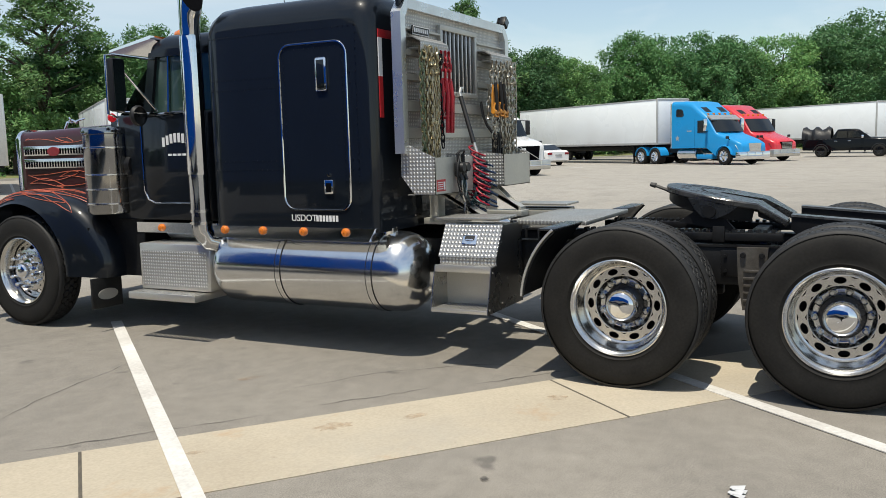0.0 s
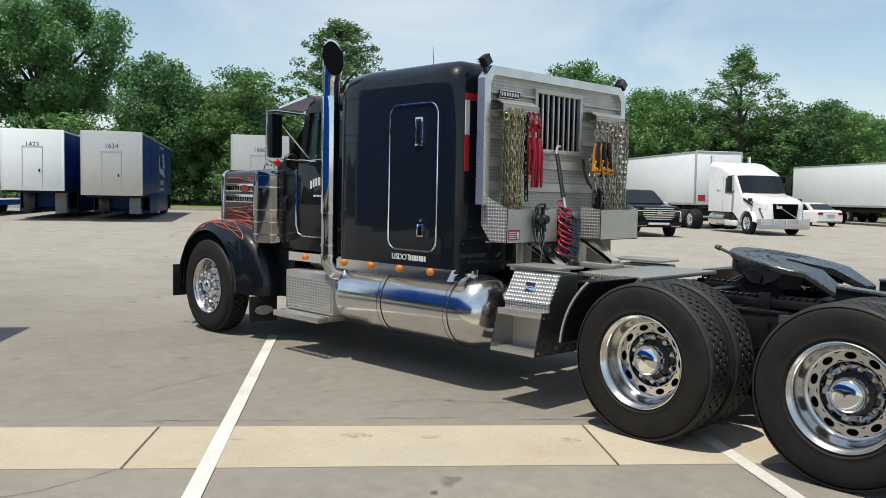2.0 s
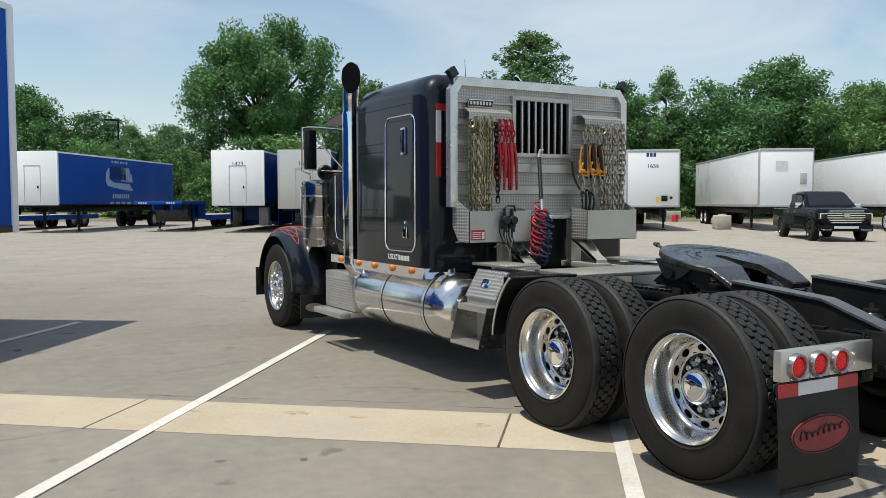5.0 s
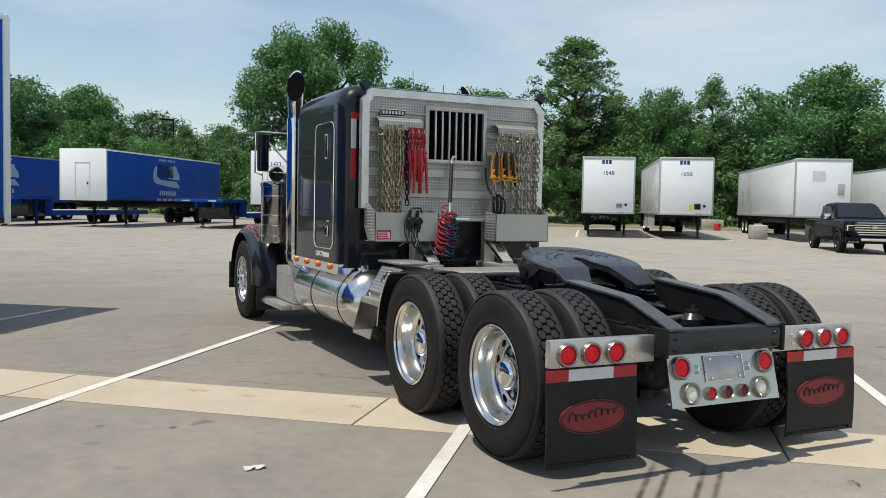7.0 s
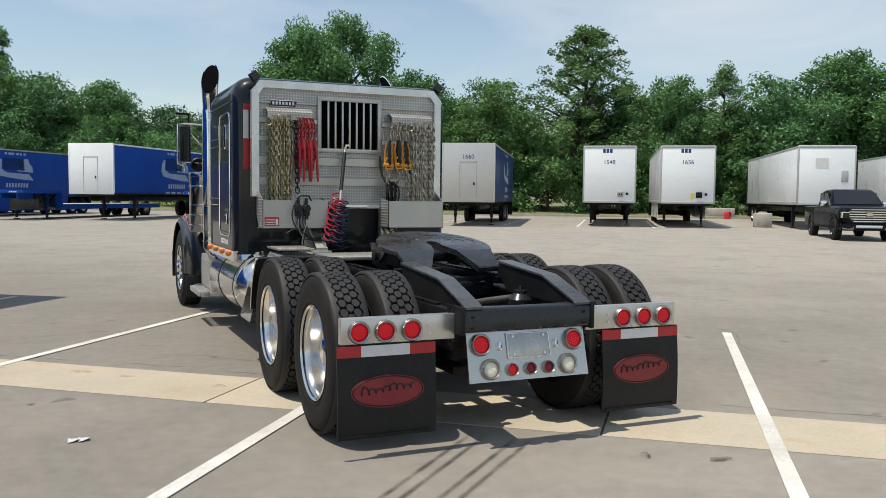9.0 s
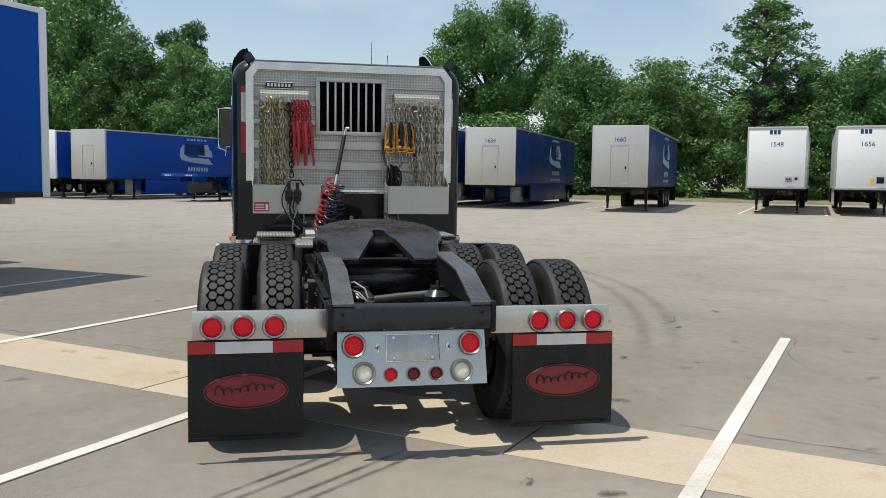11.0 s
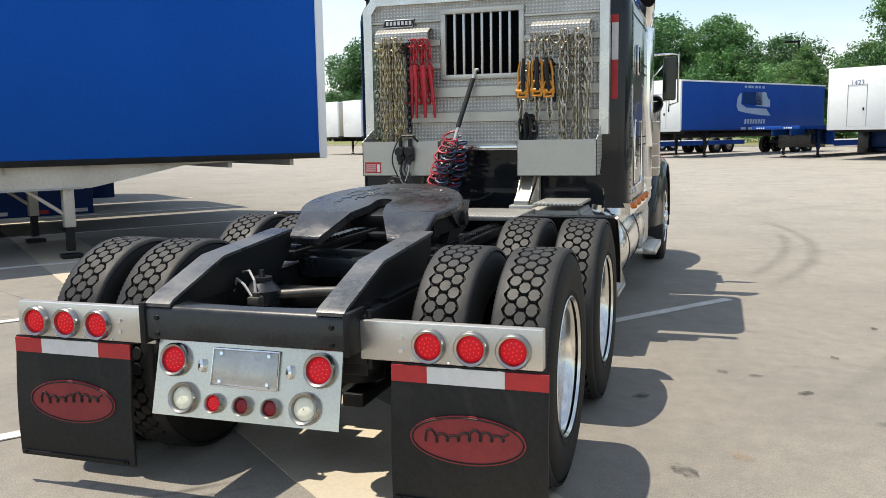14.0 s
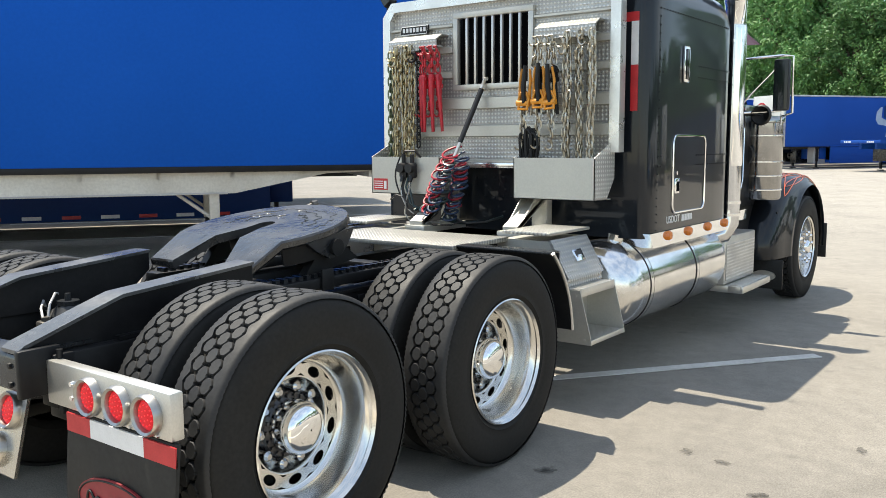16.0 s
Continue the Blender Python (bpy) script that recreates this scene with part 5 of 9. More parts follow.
    prof = [(0.002, 4.68), (0.15, 4.67), (0.24, 4.645), (0.29, 4.60), (R - 0.004, 4.56), (R, 4.52), (R, 2.95), (R - 0.004, 2.90), (0.29, 2.84), (0.25, 2.78), (0.18, 2.735), (0.08, 2.715), (0.002, 2.71)]
    g.rings([[(tx + r * math.cos(2 * math.pi * i / 56), y, tz + r * math.sin(2 * math.pi * i / 56)) for i in range(56)] for r, y in prof], cap=False)
    part("barrel", g, POLISHED, tk, angle=50)
    for y in (3.92, 3.07):
        g = Shape()
        g.rings([[(tx + r * math.cos(2 * math.pi * i / 56), y + dy, tz + r * math.sin(2 * math.pi * i / 56)) for i in range(56)] for r, dy in ((R, -0.025), (R + 0.005, -0.022), (R + 0.005, 0.022), (R, 0.025))], cap=False)
        part("strap", g, POLISHED, tk)
        g = Shape()
        for dy in (-0.026, 0.026):
            g.tube([(tx + (R + 0.002) * math.cos(2 * math.pi * i / 56), y + dy, tz + (R + 0.002) * math.sin(2 * math.pi * i / 56)) for i in range(56)], 0.004, 5, loop=True)
        part("strap_edge", g, BLACK_PLASTIC, tk)
    g = Shape()
    g.cyl((tx + side * 0.05, 3.02, tz + R - 0.02), (tx + side * 0.06, 3.02, tz + R + 0.035), 0.06, 0.06, 20)
    g.cyl((tx + side * 0.05, 3.02, tz + R + 0.03), (tx + side * 0.06, 3.02, tz + R + 0.05), 0.045, 0.03, 20)
    part("filler_cap", g, POLISHED, tk)
    g = Shape()
    for y in (3.92, 3.07):
        g.span((min(side * 0.47, side * 0.60), y - 0.05, 0.36), (max(side * 0.47, side * 0.60), y + 0.05, 0.9))
    part("bracket", g, FRAME_BLACK, tk)
    # battery box and step
    bb = new("battery_box")
    bb.parent = truck
    bb.location.y = -0.08
    tagged(bb, "tread-plate battery box with a step below the cab")
    a, b = sorted((side * 0.62, side * 1.10))
    g = Shape()
    g.span((a, 4.74, 0.43), (b, 5.54, 0.83), 0.012)
    part("body", g, BRUSHED, bb)
    g = Shape()
    a2, b2 = sorted((side * 1.10, side * 1.106))
    g.span((a2, 4.77, 0.46), (b2, 5.51, 0.77))
    part("door", g, PLATE_YZ, bb)
    g = Shape()
    a2, b2 = sorted((side * 0.70, side * 1.12))
    g.span((a2, 4.80, 0.36), (b2, 5.56, 0.42), 0.008)
    a2, b2 = sorted((side * 1.21, side * 1.24))
    g.span((a2, 4.80, 0.36), (b2, 5.56, 0.42), 0.006)
    for y in (4.80, 5.54):
        a2, b2 = sorted((side * 1.11, side * 1.22))
        g.span((a2, y, 0.36), (b2, y + 0.02, 0.42), 0.004)
    step = part("step", g, BRUSHED, bb)
    for k in range(18):
        g = Shape()
        g.span((a2, 4.83 + k * 0.0395, 0.395), (b2, 4.852 + k * 0.0395, 0.426), 0.003)
        part("slat", g, BRUSHED, step)
    g = Shape()
    g.cyl((side * 0.78, 4.80, 0.95), (side * 0.78, 5.42, 0.95), 0.115, n=24)
    part("reservoir", g, CHROME, bb)
    # step box behind the tank
    sb = new("step_box")
    sb.parent = truck
    tagged(sb, "tread-plate tool box with an open step below its sloping lid")
    y0, y1 = (2.09, 2.54) if side < 0 else (2.14, 2.60)
    prof = [(side * x, z) for x, z in ((0.50, 0.415), (1.165, 0.415), (1.160, 0.455), (1.085, 0.740), (0.995, 0.742), (0.995, 0.798), (0.87, 1.02), (0.50, 1.02))]
    for y in (y0, y1 - 0.006):
        g = Shape()
        g.prism(prof, "y", y, y + 0.006)
        # same sheet both sides; the left's dark reflection is put into its colour
        sp = part("side_panel", g, DARKER_ALU if side < 0 else SATIN, sb)
        for x, z in ((1.12, 0.445), (1.06, 0.70), (0.90, 0.46), (0.90, 0.90)):
            g = Shape()
            v = y - 0.004 if y == y0 else y + 0.006
            g.cyl((side * x, v, z), (side * x, v + 0.004, z), 0.008, 0.007, 8)
            part("rivet", g, BRUSHED, sp)
    g = Shape()
    a, b = sorted((side * 0.50, side * 0.90))
    g.span((a, y0 + 0.006, 0.415), (b, y1 - 0.006, 0.74))
    a, b = sorted((side * 0.50, side * 0.86))
    g.span((a, y0 + 0.006, 0.74), (b, y1 - 0.006, 1.012))
    part("back_panel", g, SATIN, sb)
    # pressed treads with folded front lips
    for nm, z, xo, fold in (("lower_step", 0.425, 1.165, -0.008), ("upper_step", 0.728, 1.092, -0.030)):
        g = Shape()
        a, b = sorted((side * 0.90, side * (xo - 0.004)))
        g.span((a, y0 + 0.006, z), (b, y1 - 0.006, z + 0.010), 0.002)
        a, b = sorted((side * (xo - 0.010), side * xo))
        g.span((a, y0 + 0.006, z + fold), (b, y1 - 0.006, z + 0.022), 0.003)
        st_ob = part(nm, g, BRUSHED, sb, "bright pressed aluminium tread")
        a, b = sorted((side * 0.905, side * (xo - 0.014)))
        for k in range(17):
            yk = y0 + 0.012 + k * (y1 - y0 - 0.04) / 16
            g = Shape()
            g.span((a, yk, z + 0.008), (b, yk + 0.013, z + 0.018), 0.003)
            part("slat", g, BRUSHED, st_ob)
    g = Shape()
    a, b = sorted((side * 0.995, side * 0.999))
    g.span((a, y0 + 0.004, 0.744), (b, y1 - 0.004, 0.806))
    part("apron", g, PLATE_LID, sb)
    g = Shape()
    g.prism([(side * 1.012, 0.800), (side * 0.882, 1.028), (side * 0.866, 1.024), (side * 0.996, 0.794)], "y", y0 - 0.004, y1 + 0.004)
    part("lid", g, PLATE_LID, sb, "sloping tread-plate lid with a latch")
    g = Shape()
    lm = Matrix.Translation((side * 0.950, (y0 + y1) / 2, 0.920)) @ Matrix.Rotation(side * radians(-30), 4, "Y")
    g.box((0, 0, 0), (0.012, 0.115, 0.080), 0.004, lm)
    la = part("latch", g, CHROME, sb)
    g = Shape()
    g.box((side * 0.007, 0, 0.012), (0.004, 0.075, 0.036), 0, lm)
    part("paddle", g, BLACK_PLASTIC, la)
    g = Shape()
    g.box((side * 0.012, 0, -0.006), (0.006, 0.06, 0.012), 0.002, lm)
    part("pull", g, CHROME, la)
    # quarter fender
    g = Shape()
    rows = []
    for i in range(13):
        a = radians(4 + 45 * i / 12)
        r = 0.655
        rows.append([(side * xx, AXLES[1] + rr * math.cos(a), W_Z + rr * math.sin(a)) for xx, rr in ((0.58, r), (1.20, r), (1.215, r - 0.02), (1.20, r - 0.006), (0.58, r - 0.006))])
    g.rings(rows)
    qf = part("quarter_fender", g, FRAME_BLACK, truck, "black quarter fender ahead of the drive wheels")
    g = Shape()
    g.tube([(side * 1.208, AXLES[1] + 0.657 * math.cos(radians(4 + 45 * i / 12)), W_Z + 0.657 * math.sin(radians(4 + 45 * i / 12))) for i in range(13)], 0.010, 8)
    part("edge_bead", g, BRUSHED, qf, "bright aluminium edge bead")
# bumper
g = Shape()
g.span((-0.98, 7.74 + FORE, 0.36), (0.98, 7.86 + FORE, 0.74), 0.03)
part("bumper", g, CHROME, truck)
# mirrors
for side in (-1, 1):
    mi = new("mirror")
    mi.parent = truck
    mi.location = (0, FORE, -0.06 if side < 0 else -0.14)
    tagged(mi, "chrome west-coast mirror on tubular brackets")
    g = Shape()
    x = side * 1.30
    g.span((x - 0.066, 5.45, 2.02), (x + 0.066, 5.53, 2.46), 0.022)
    part("housing", g, BLACK_PLASTIC, mi)
    g = Shape()
    g.span((x - 0.058, 5.445, 2.03), (x + 0.058, 5.449, 2.45))
    part("glass", g, DARK_GLASS, mi)
    g = Shape()
    g.tube([(side * 0.93, 5.42, 2.47), (x, 5.50, 2.49), (x + side * 0.085, 5.5, 2.48), (x + side * 0.09, 5.5, 2.0), (x, 5.5, 1.97)], 0.011, 8)
    g.tube([(side * 0.93, 5.42, 2.03), (x, 5.5, 2.44)], 0.010, 8)
    g.tube([(side * 0.94, 5.35, 2.0), (x, 5.5, 2.02), (x, 5.5, 1.90)], 0.010, 8)
    part("bracket", g, CHROME, mi)
    g = Shape()
    g.lathe([(0.001, 0.05), (0.05, 0.045), (0.085, 0.02), (0.09, 0.0), (0.075, -0.02)], 24, Matrix.Translation((side * 1.16, 5.40, 1.985)) @ Matrix.Rotation(radians(90), 4, "Z"))
    g.cyl((side * 1.16, 5.40, 1.985), (side * 0.94, 5.42, 1.99), 0.009, n=8)
    part("convex_mirror", g, BLACK_PLASTIC, mi)

# catwalk
g = Shape()
g.span((-0.57, 1.56, 1.0), (0.57, 2.16, 1.03), 0.004)
part("catwalk", g, PLATE_XY, truck, "tread-plate catwalk between the rails")
for side in (-1, 1):
    g = Shape()
    a, b = sorted((side * 0.56, side * 0.90))
    g.span((a, 2.10, 1.056), (b - 0.0, 2.62, 1.075), 0.006)
    part("catwalk_end", g, PLATE_XY, truck)
    g = Shape()
    a, b = sorted((side * 0.58, side * 1.19))
    g.span((a, 1.585, 1.022), (b, 1.70, 1.034), 0.003)
    g.span((a, 1.69, 0.96), (b, 1.70, 1.022))
    part("fender_shelf", g, FRAME_TOP, truck, "thin black shelf ahead of the drive tyres")

# ---- headache rack ----
rack = new("headache_rack")
rack.parent = truck
tagged(rack, "aluminium headache rack with barred window and chain trays")
RY = 2.84
g = Shape()
ring = [(-0.965, 1.55), (-0.965, 2.56), (-0.90, 2.645), (0.90, 2.645), (0.965, 2.56), (0.965, 1.55)]
rows = []
for i, (x, z) in enumerate(ring):
    sx = -1 if x < 0 else 1
    ox, oz = (0.036 * sx, 0.0) if i in (0, 5) else (0.036 * sx, 0.016) if i in (1, 4) else (0.016 * sx, 0.036)
    rows.append([(x - ox, RY - 0.035, z - oz), (x + ox, RY - 0.035, z + oz), (x + ox, RY + 0.045, z + oz), (x - ox, RY + 0.045, z - oz)])
g.rings(rows)
part("frame_tube", g, FRAME_ALU, rack, "polished aluminium frame tube", angle=30)
g = Shape()
for x0, x1, z0, z1 in ((-0.94, -0.34, 1.45, 2.62), (0.34, 0.94, 1.45, 2.62), (-0.34, 0.34, 2.55, 2.62), (-0.34, 0.34, 1.45, 2.0)):
    if x0 in (-0.94,):
        g.prism([(x0, z0), (x1, z0), (x1, z1), (x0 + 0.06, z1), (x0, z1 - 0.08)], "y", RY + 0.012, RY + 0.02)
    elif x1 in (0.94,):
        g.prism([(x0, z0), (x1, z0), (x1, z1 - 0.08), (x1 - 0.06, z1), (x0, z1)], "y", RY + 0.012, RY + 0.02)
    else:
        g.span((x0, RY + 0.012, z0), (x1, RY + 0.02, z1))
part("backing", g, PLATE_XZ, rack, "tread-plate backing sheet")
for z0, z1 in ((1.47, 1.50), (1.66, 1.75), (1.86, 1.95), (2.09, 2.15), (2.27, 2.33), (2.46, 2.49)):
    for x0, x1 in ((-0.93, -0.345), (0.345, 0.93)) if z1 > 1.98 else ((-0.93, 0.93),):
        g = Shape()
        g.prism([(RY + 0.012, z0), (RY - 0.020, z0 + 0.006), (RY - 0.020, z1 - 0.010), (RY + 0.012, z1)], "x", x0, x1)
        part("rib", g, SATIN, rack)
g = Shape()
for a, b in (((-0.34, 2.515), (0.34, 2.555)), ((-0.34, 2.0), (0.34, 2.04)), ((-0.34, 2.04), (-0.30, 2.515)), ((0.30, 2.04), (0.34, 2.515))):
    g.span((a[0], RY - 0.02, a[1]), (b[0], RY + 0.02, b[1]), 0.003)
wf = part("window_frame", g, SATIN, rack)
for i in range(7):
    x = -0.225 + i * 0.075
    g = Shape()
    g.span((x - 0.0095, RY - 0.012, 2.04), (x + 0.0095, RY + 0.012, 2.515), 0.003)
    part("bar", g, BRUSHED, wf)
g = Shape()
g.span((-0.30, RY + 0.05, 2.04), (0.30, RY + 0.06, 2.515))
part("screen", g, DARK, wf)
g = Shape()
g.span((-0.36, RY - 0.015, 1.435), (0.36, RY + 0.02, 1.475), 0.004)
part("bottom_rail", g, POLISHED, rack)
# maker's plate as a plain shape
g = Shape()
g.prism([(-0.83, 2.43), (-0.57, 2.43), (-0.555, 2.495), (-0.815, 2.495)], "y", RY - 0.034, RY - 0.0205)
bd = part("badge", g, BLACK_PLASTIC, rack, "black and white maker's badge")
g = Shape()
for k in range(7):
    g.span((-0.80 + k * 0.033, RY - 0.037, 2.45), (-0.78 + k * 0.033, RY - 0.034, 2.48))
part("badge_bars", g, MARK_WHITE, bd)
g = Shape()
g.tube([(-0.826, RY - 0.035, 2.433), (-0.574, RY - 0.035, 2.433), (-0.559, RY - 0.035, 2.492), (-0.811, RY - 0.035, 2.492)], 0.003, 5, loop=True)
part("badge_edge", g, MARK_WHITE, bd)
for side in (-1, 1):
    x0, x1 = sorted((side * 0.415, side * 0.865))
    g = Shape()
    g.prism([(RY + 0.01, 2.415), (RY - 0.055, 2.415), (RY - 0.125, 2.375), (RY - 0.125, 2.30), (RY - 0.117, 2.30), (RY - 0.117, 2.37), (RY - 0.05, 2.405), (RY + 0.01, 2.405)], "x", x0, x1)
    part("hanger_hood", g, PLATE_XZ, rack, "tread-plate hood over the chain hooks")
    g = Shape()
    for i in range(7):
        x = x0 + 0.05 + i * 0.06
        g.tube([(x, RY, 2.33), (x, RY - 0.09, 2.33), (x, RY - 0.10, 2.35)], 0.008, 6)
    part("hook", g, BRUSHED, rack)
    # tray
    tr = new("chain_tray")
    tr.parent = rack
    x0, x1 = sorted((side * (0.295 if side < 0 else 0.335), side * 0.944))
    y0, y1, z0, z1 = 2.585, RY - 0.02, 1.24, 1.515
    t = 0.006
    g = Shape()
    g.span((x0, y0, z0), (x1, y0 + t, z1))
    g.span((x0, y0, z0), (x1, y1, z0 + t))
    part("front_panel", g, SATIN, tr, "plain aluminium tray front")
    for k, x in enumerate((x0, x1 - t)):
        g = Shape()
        outer_end = (k == 0) == (side < 0)
        if outer_end:
            g.prism([(y0, z0), (y1 - 0.06, z0), (RY + 0.03, z0 + 0.14), (RY + 0.03, 1.62), (y1, 1.62), (y0, z1)], "x", x, x + t)
        else:
            g.prism([(y0, z0), (y1, z0), (y1, z1 + 0.03), (y0, z1)], "x", x, x + t)
        part("end_panel", g, PLATE_YZ, tr, "tread-plate tray end")
    if side < 0:
        g = Shape()
        g.span((-0.925, y0 - 0.002, 1.265), (-0.785, y0, 1.352))
        stk = part("sticker", g, TAPE_RED, tr, "red warning sticker")
        g = Shape()
        for k in range(4):
            g.span((-0.915, y0 - 0.004, 1.28 + k * 0.016), (-0.83, y0 - 0.002, 1.286 + k * 0.016))
        g.span((-0.82, y0 - 0.004, 1.275), (-0.795, y0 - 0.002, 1.335))
        part("bars", g, MARK_WHITE, stk)
    # work lamp
    wl = new("work_lamp")
    wl.parent = rack
    g = Shape()
    m = Matrix.Translation((side * 0.97, RY - 0.01, 2.715)) @ Matrix.Rotation(side * radians(35), 4, "Y")
    g.box((0, 0, 0), (0.085, 0.06, 0.085), 0.008, m)
    for k in range(5):
        g.box((0, 0.04, -0.03 + k * 0.015), (0.08, 0.03, 0.004), 0, m)
    part("housing", g, FRAME_BLACK, wl)
    g = Shape()
    g.box((0, -0.031, 0), (0.068, 0.004, 0.068), 0, m)
    part("lens", g, DARK_GLASS, wl)
    g = Shape()
    g.span((side * 0.97 - 0.012, RY - 0.012, 2.62), (side * 0.97 + 0.012, RY + 0.012, 2.70))
    part("stalk", g, BLACK_PLASTIC, wl)
    # legs down to the chassis
    lg = new("rack_leg")
    lg.parent = rack
    xc = side * 0.40
    g = Shape()
    g.span((xc - 0.06, RY - 0.02, 1.0), (xc + 0.06, RY + 0.06, 1.5), 0.006)
    part("post", g, SATIN, lg)
    g = Shape()
    for dx in (-0.055, 0.05):
        g.prism([(RY - 0.02, 1.38), (RY - 0.02, 1.24), (2.46, 1.03), (2.46, 1.06), (2.52, 1.10)], "x", xc + dx, xc + dx + 0.006)
    g.prism([(RY - 0.02, 1.26), (RY - 0.02, 1.22), (2.44, 1.02), (2.44, 1.06)], "x", xc - 0.055, xc + 0.056)
    g.span((xc - 0.09, 2.42, 0.98), (xc + 0.09, RY + 0.1, 1.03), 0.004)
    part("gusset", g, SATIN, lg)

# ---- chains, binders and hoses on the rack ----
def link_shape(g, p, q, wire, width, turn):
    """One oval link between p and q."""
    p, q = Vector(p), Vector(q)
    ax = (q - p).normalized()
    u = ax.orthogonal().normalized()
    u = (Matrix.Rotation(turn, 3, ax) @ u)
    L = (q - p).length / 2 + wire * 1.5
    c = (p + q) / 2
    pts = []
    for i in range(10):
        a = 2 * math.pi * i / 10
        sx, sy = math.cos(a), math.sin(a)
        pts.append(c + ax * (L * abs(sx) ** 0.7 * (1 if sx > 0 else -1)) + u * (width * abs(sy) ** 0.8 * (1 if sy > 0 else -1)))
    g.tube(pts, wire, 5, loop=True)


def chain_run(g, pts, pitch=0.048, wire=0.0062, width=0.017, turn=0.0):
    """Links along a bent line."""
    pts = [Vector(p) for p in pts]
    seg = [(b - a).length for a, b in zip(pts, pts[1:])]
    total = sum(seg)

    def along(d):
        for a, b, l in zip(pts, pts[1:], seg):
            if d <= l:
                return a.lerp(b, d / l)
            d -= l
        return pts[-1]

    n = int(total / pitch)
    for i in range(n):
        link_shape(g, along(i * pitch), along((i + 1) * pitch), wire, width, turn + (i % 2) * math.pi / 2)


def hook_shape(g, p, r=0.03, wire=0.009, face=0.0):
    p = Vector(p)
    pts = [p + Vector((math.cos(face) * r * (math.cos(a) - 1) * 0.9, math.sin(face) * r * (math.cos(a) - 1) * 0.9 - 0.0, r * math.sin(a) - 0.03)) for a in [radians(90 - 25 * i) for i in range(11)]]
    g.tube([p] + pts, [wire * 0.8] + [wire] * 6 + [wire * 0.8] * 3 + [wire * 0.5] * 2, 7)


rng = random.Random(21)
for side, mat, xs, label in ((-1, CHAIN_GOLD, (-0.825, -0.78, -0.735, -0.69, -0.655), "yellow zinc tie-down chain hanging on the rack into its tray"),
                             (1, CHAIN_STEEL, (0.645, 0.672, 0.738, 0.765, 0.826, 0.85), "worn steel tie-down chain hanging on the rack into its tray")):
    for k, x in enumerate(xs):
        g = Shape()
        y = 2.735 - 0.02 * (k % 2)
        for dx, dy, z1 in ((0.0, 0.0, 1.40), (0.014, -0.024, 1.44)):
            j = rng.uniform(-0.012, 0.012)
            chain_run(g, [(x + dx, y + dy, 2.33), (x + dx + j, y + dy, 2.0), (x + dx - j, y + dy, 1.7), (x + dx, y + dy, z1)], turn=rng.uniform(0, 3))
        hook_shape(g, (x, y - 0.035, 2.30 - 0.05 * (k % 3)), 0.032, 0.010, face=k)
        solid("tie_down_chain", g, mat, label, "chain", "hanging chains")
g = Shape()
chain_run(g, [(-0.855, 2.715, 2.30), (-0.86, 2.715, 1.9), (-0.852, 2.71, 1.45)], turn=0.4)
solid("tie_down_chain", g, CHAIN_GREEN, "dull green-tinged tie-down chain at the rack's edge", "chain", "hanging chains")
g = Shape()
chain_run(g, [(-0.585, 2.72, 2.31), (-0.58, 2.715, 2.0), (-0.575, 2.70, 1.55)], turn=0.9)
hook_shape(g, (-0.59, 2.69, 2.28), 0.035, 0.012, 0.4)
solid("tie_down_chain", g, FRAME_BLACK, "black tie-down chain with a grab hook", "chain", "hanging chains")


def binder(x, y, z, tilt, lean, mat, label, length=0.40):
    """A lever binder hanging from its hook: hook, links, body and long handle."""
    t = thing("lever_binder", label, "chain binder", "hanging binders", pose(x, y, z, lean, tilt, 0))
    g = Shape()
    hook_shape(g, (0, 0, 0), 0.028, 0.009, 0.3)
    chain_run(g, [(0, 0, -0.05), (0, 0, -0.22)], 0.045, 0.007, 0.018)
    part("top_hook", g, mat if mat is BINDER_RED else CHAIN_STEEL, t)
    g = Shape()
    g.span((-0.018, -0.02, -0.31), (0.018, 0.02, -0.20), 0.008)
    g.cyl((-0.026, 0, -0.235), (0.026, 0, -0.235), 0.016, n=10)
    g.cyl((-0.026, 0, -0.29), (0.026, 0, -0.29), 0.016, n=10)
    part("body", g, mat, t)
    g = Shape()
    g.tube([(0, -0.012, -0.22), (0.012, -0.022, -0.34), (0.016, -0.018, -0.22 - length)], [0.015, 0.017, 0.011], 8)
    part("handle", g, mat, t)
    g = Shape()
    chain_run(g, [(-0.012, 0.01, -0.31), (-0.02, 0.01, -0.45)], 0.045, 0.007, 0.018)
    hook_shape(g, (-0.02, 0.01, -0.45), 0.028, 0.009, 1.2)
    part("bottom_hook", g, mat if mat is BINDER_RED else CHAIN_STEEL, t)


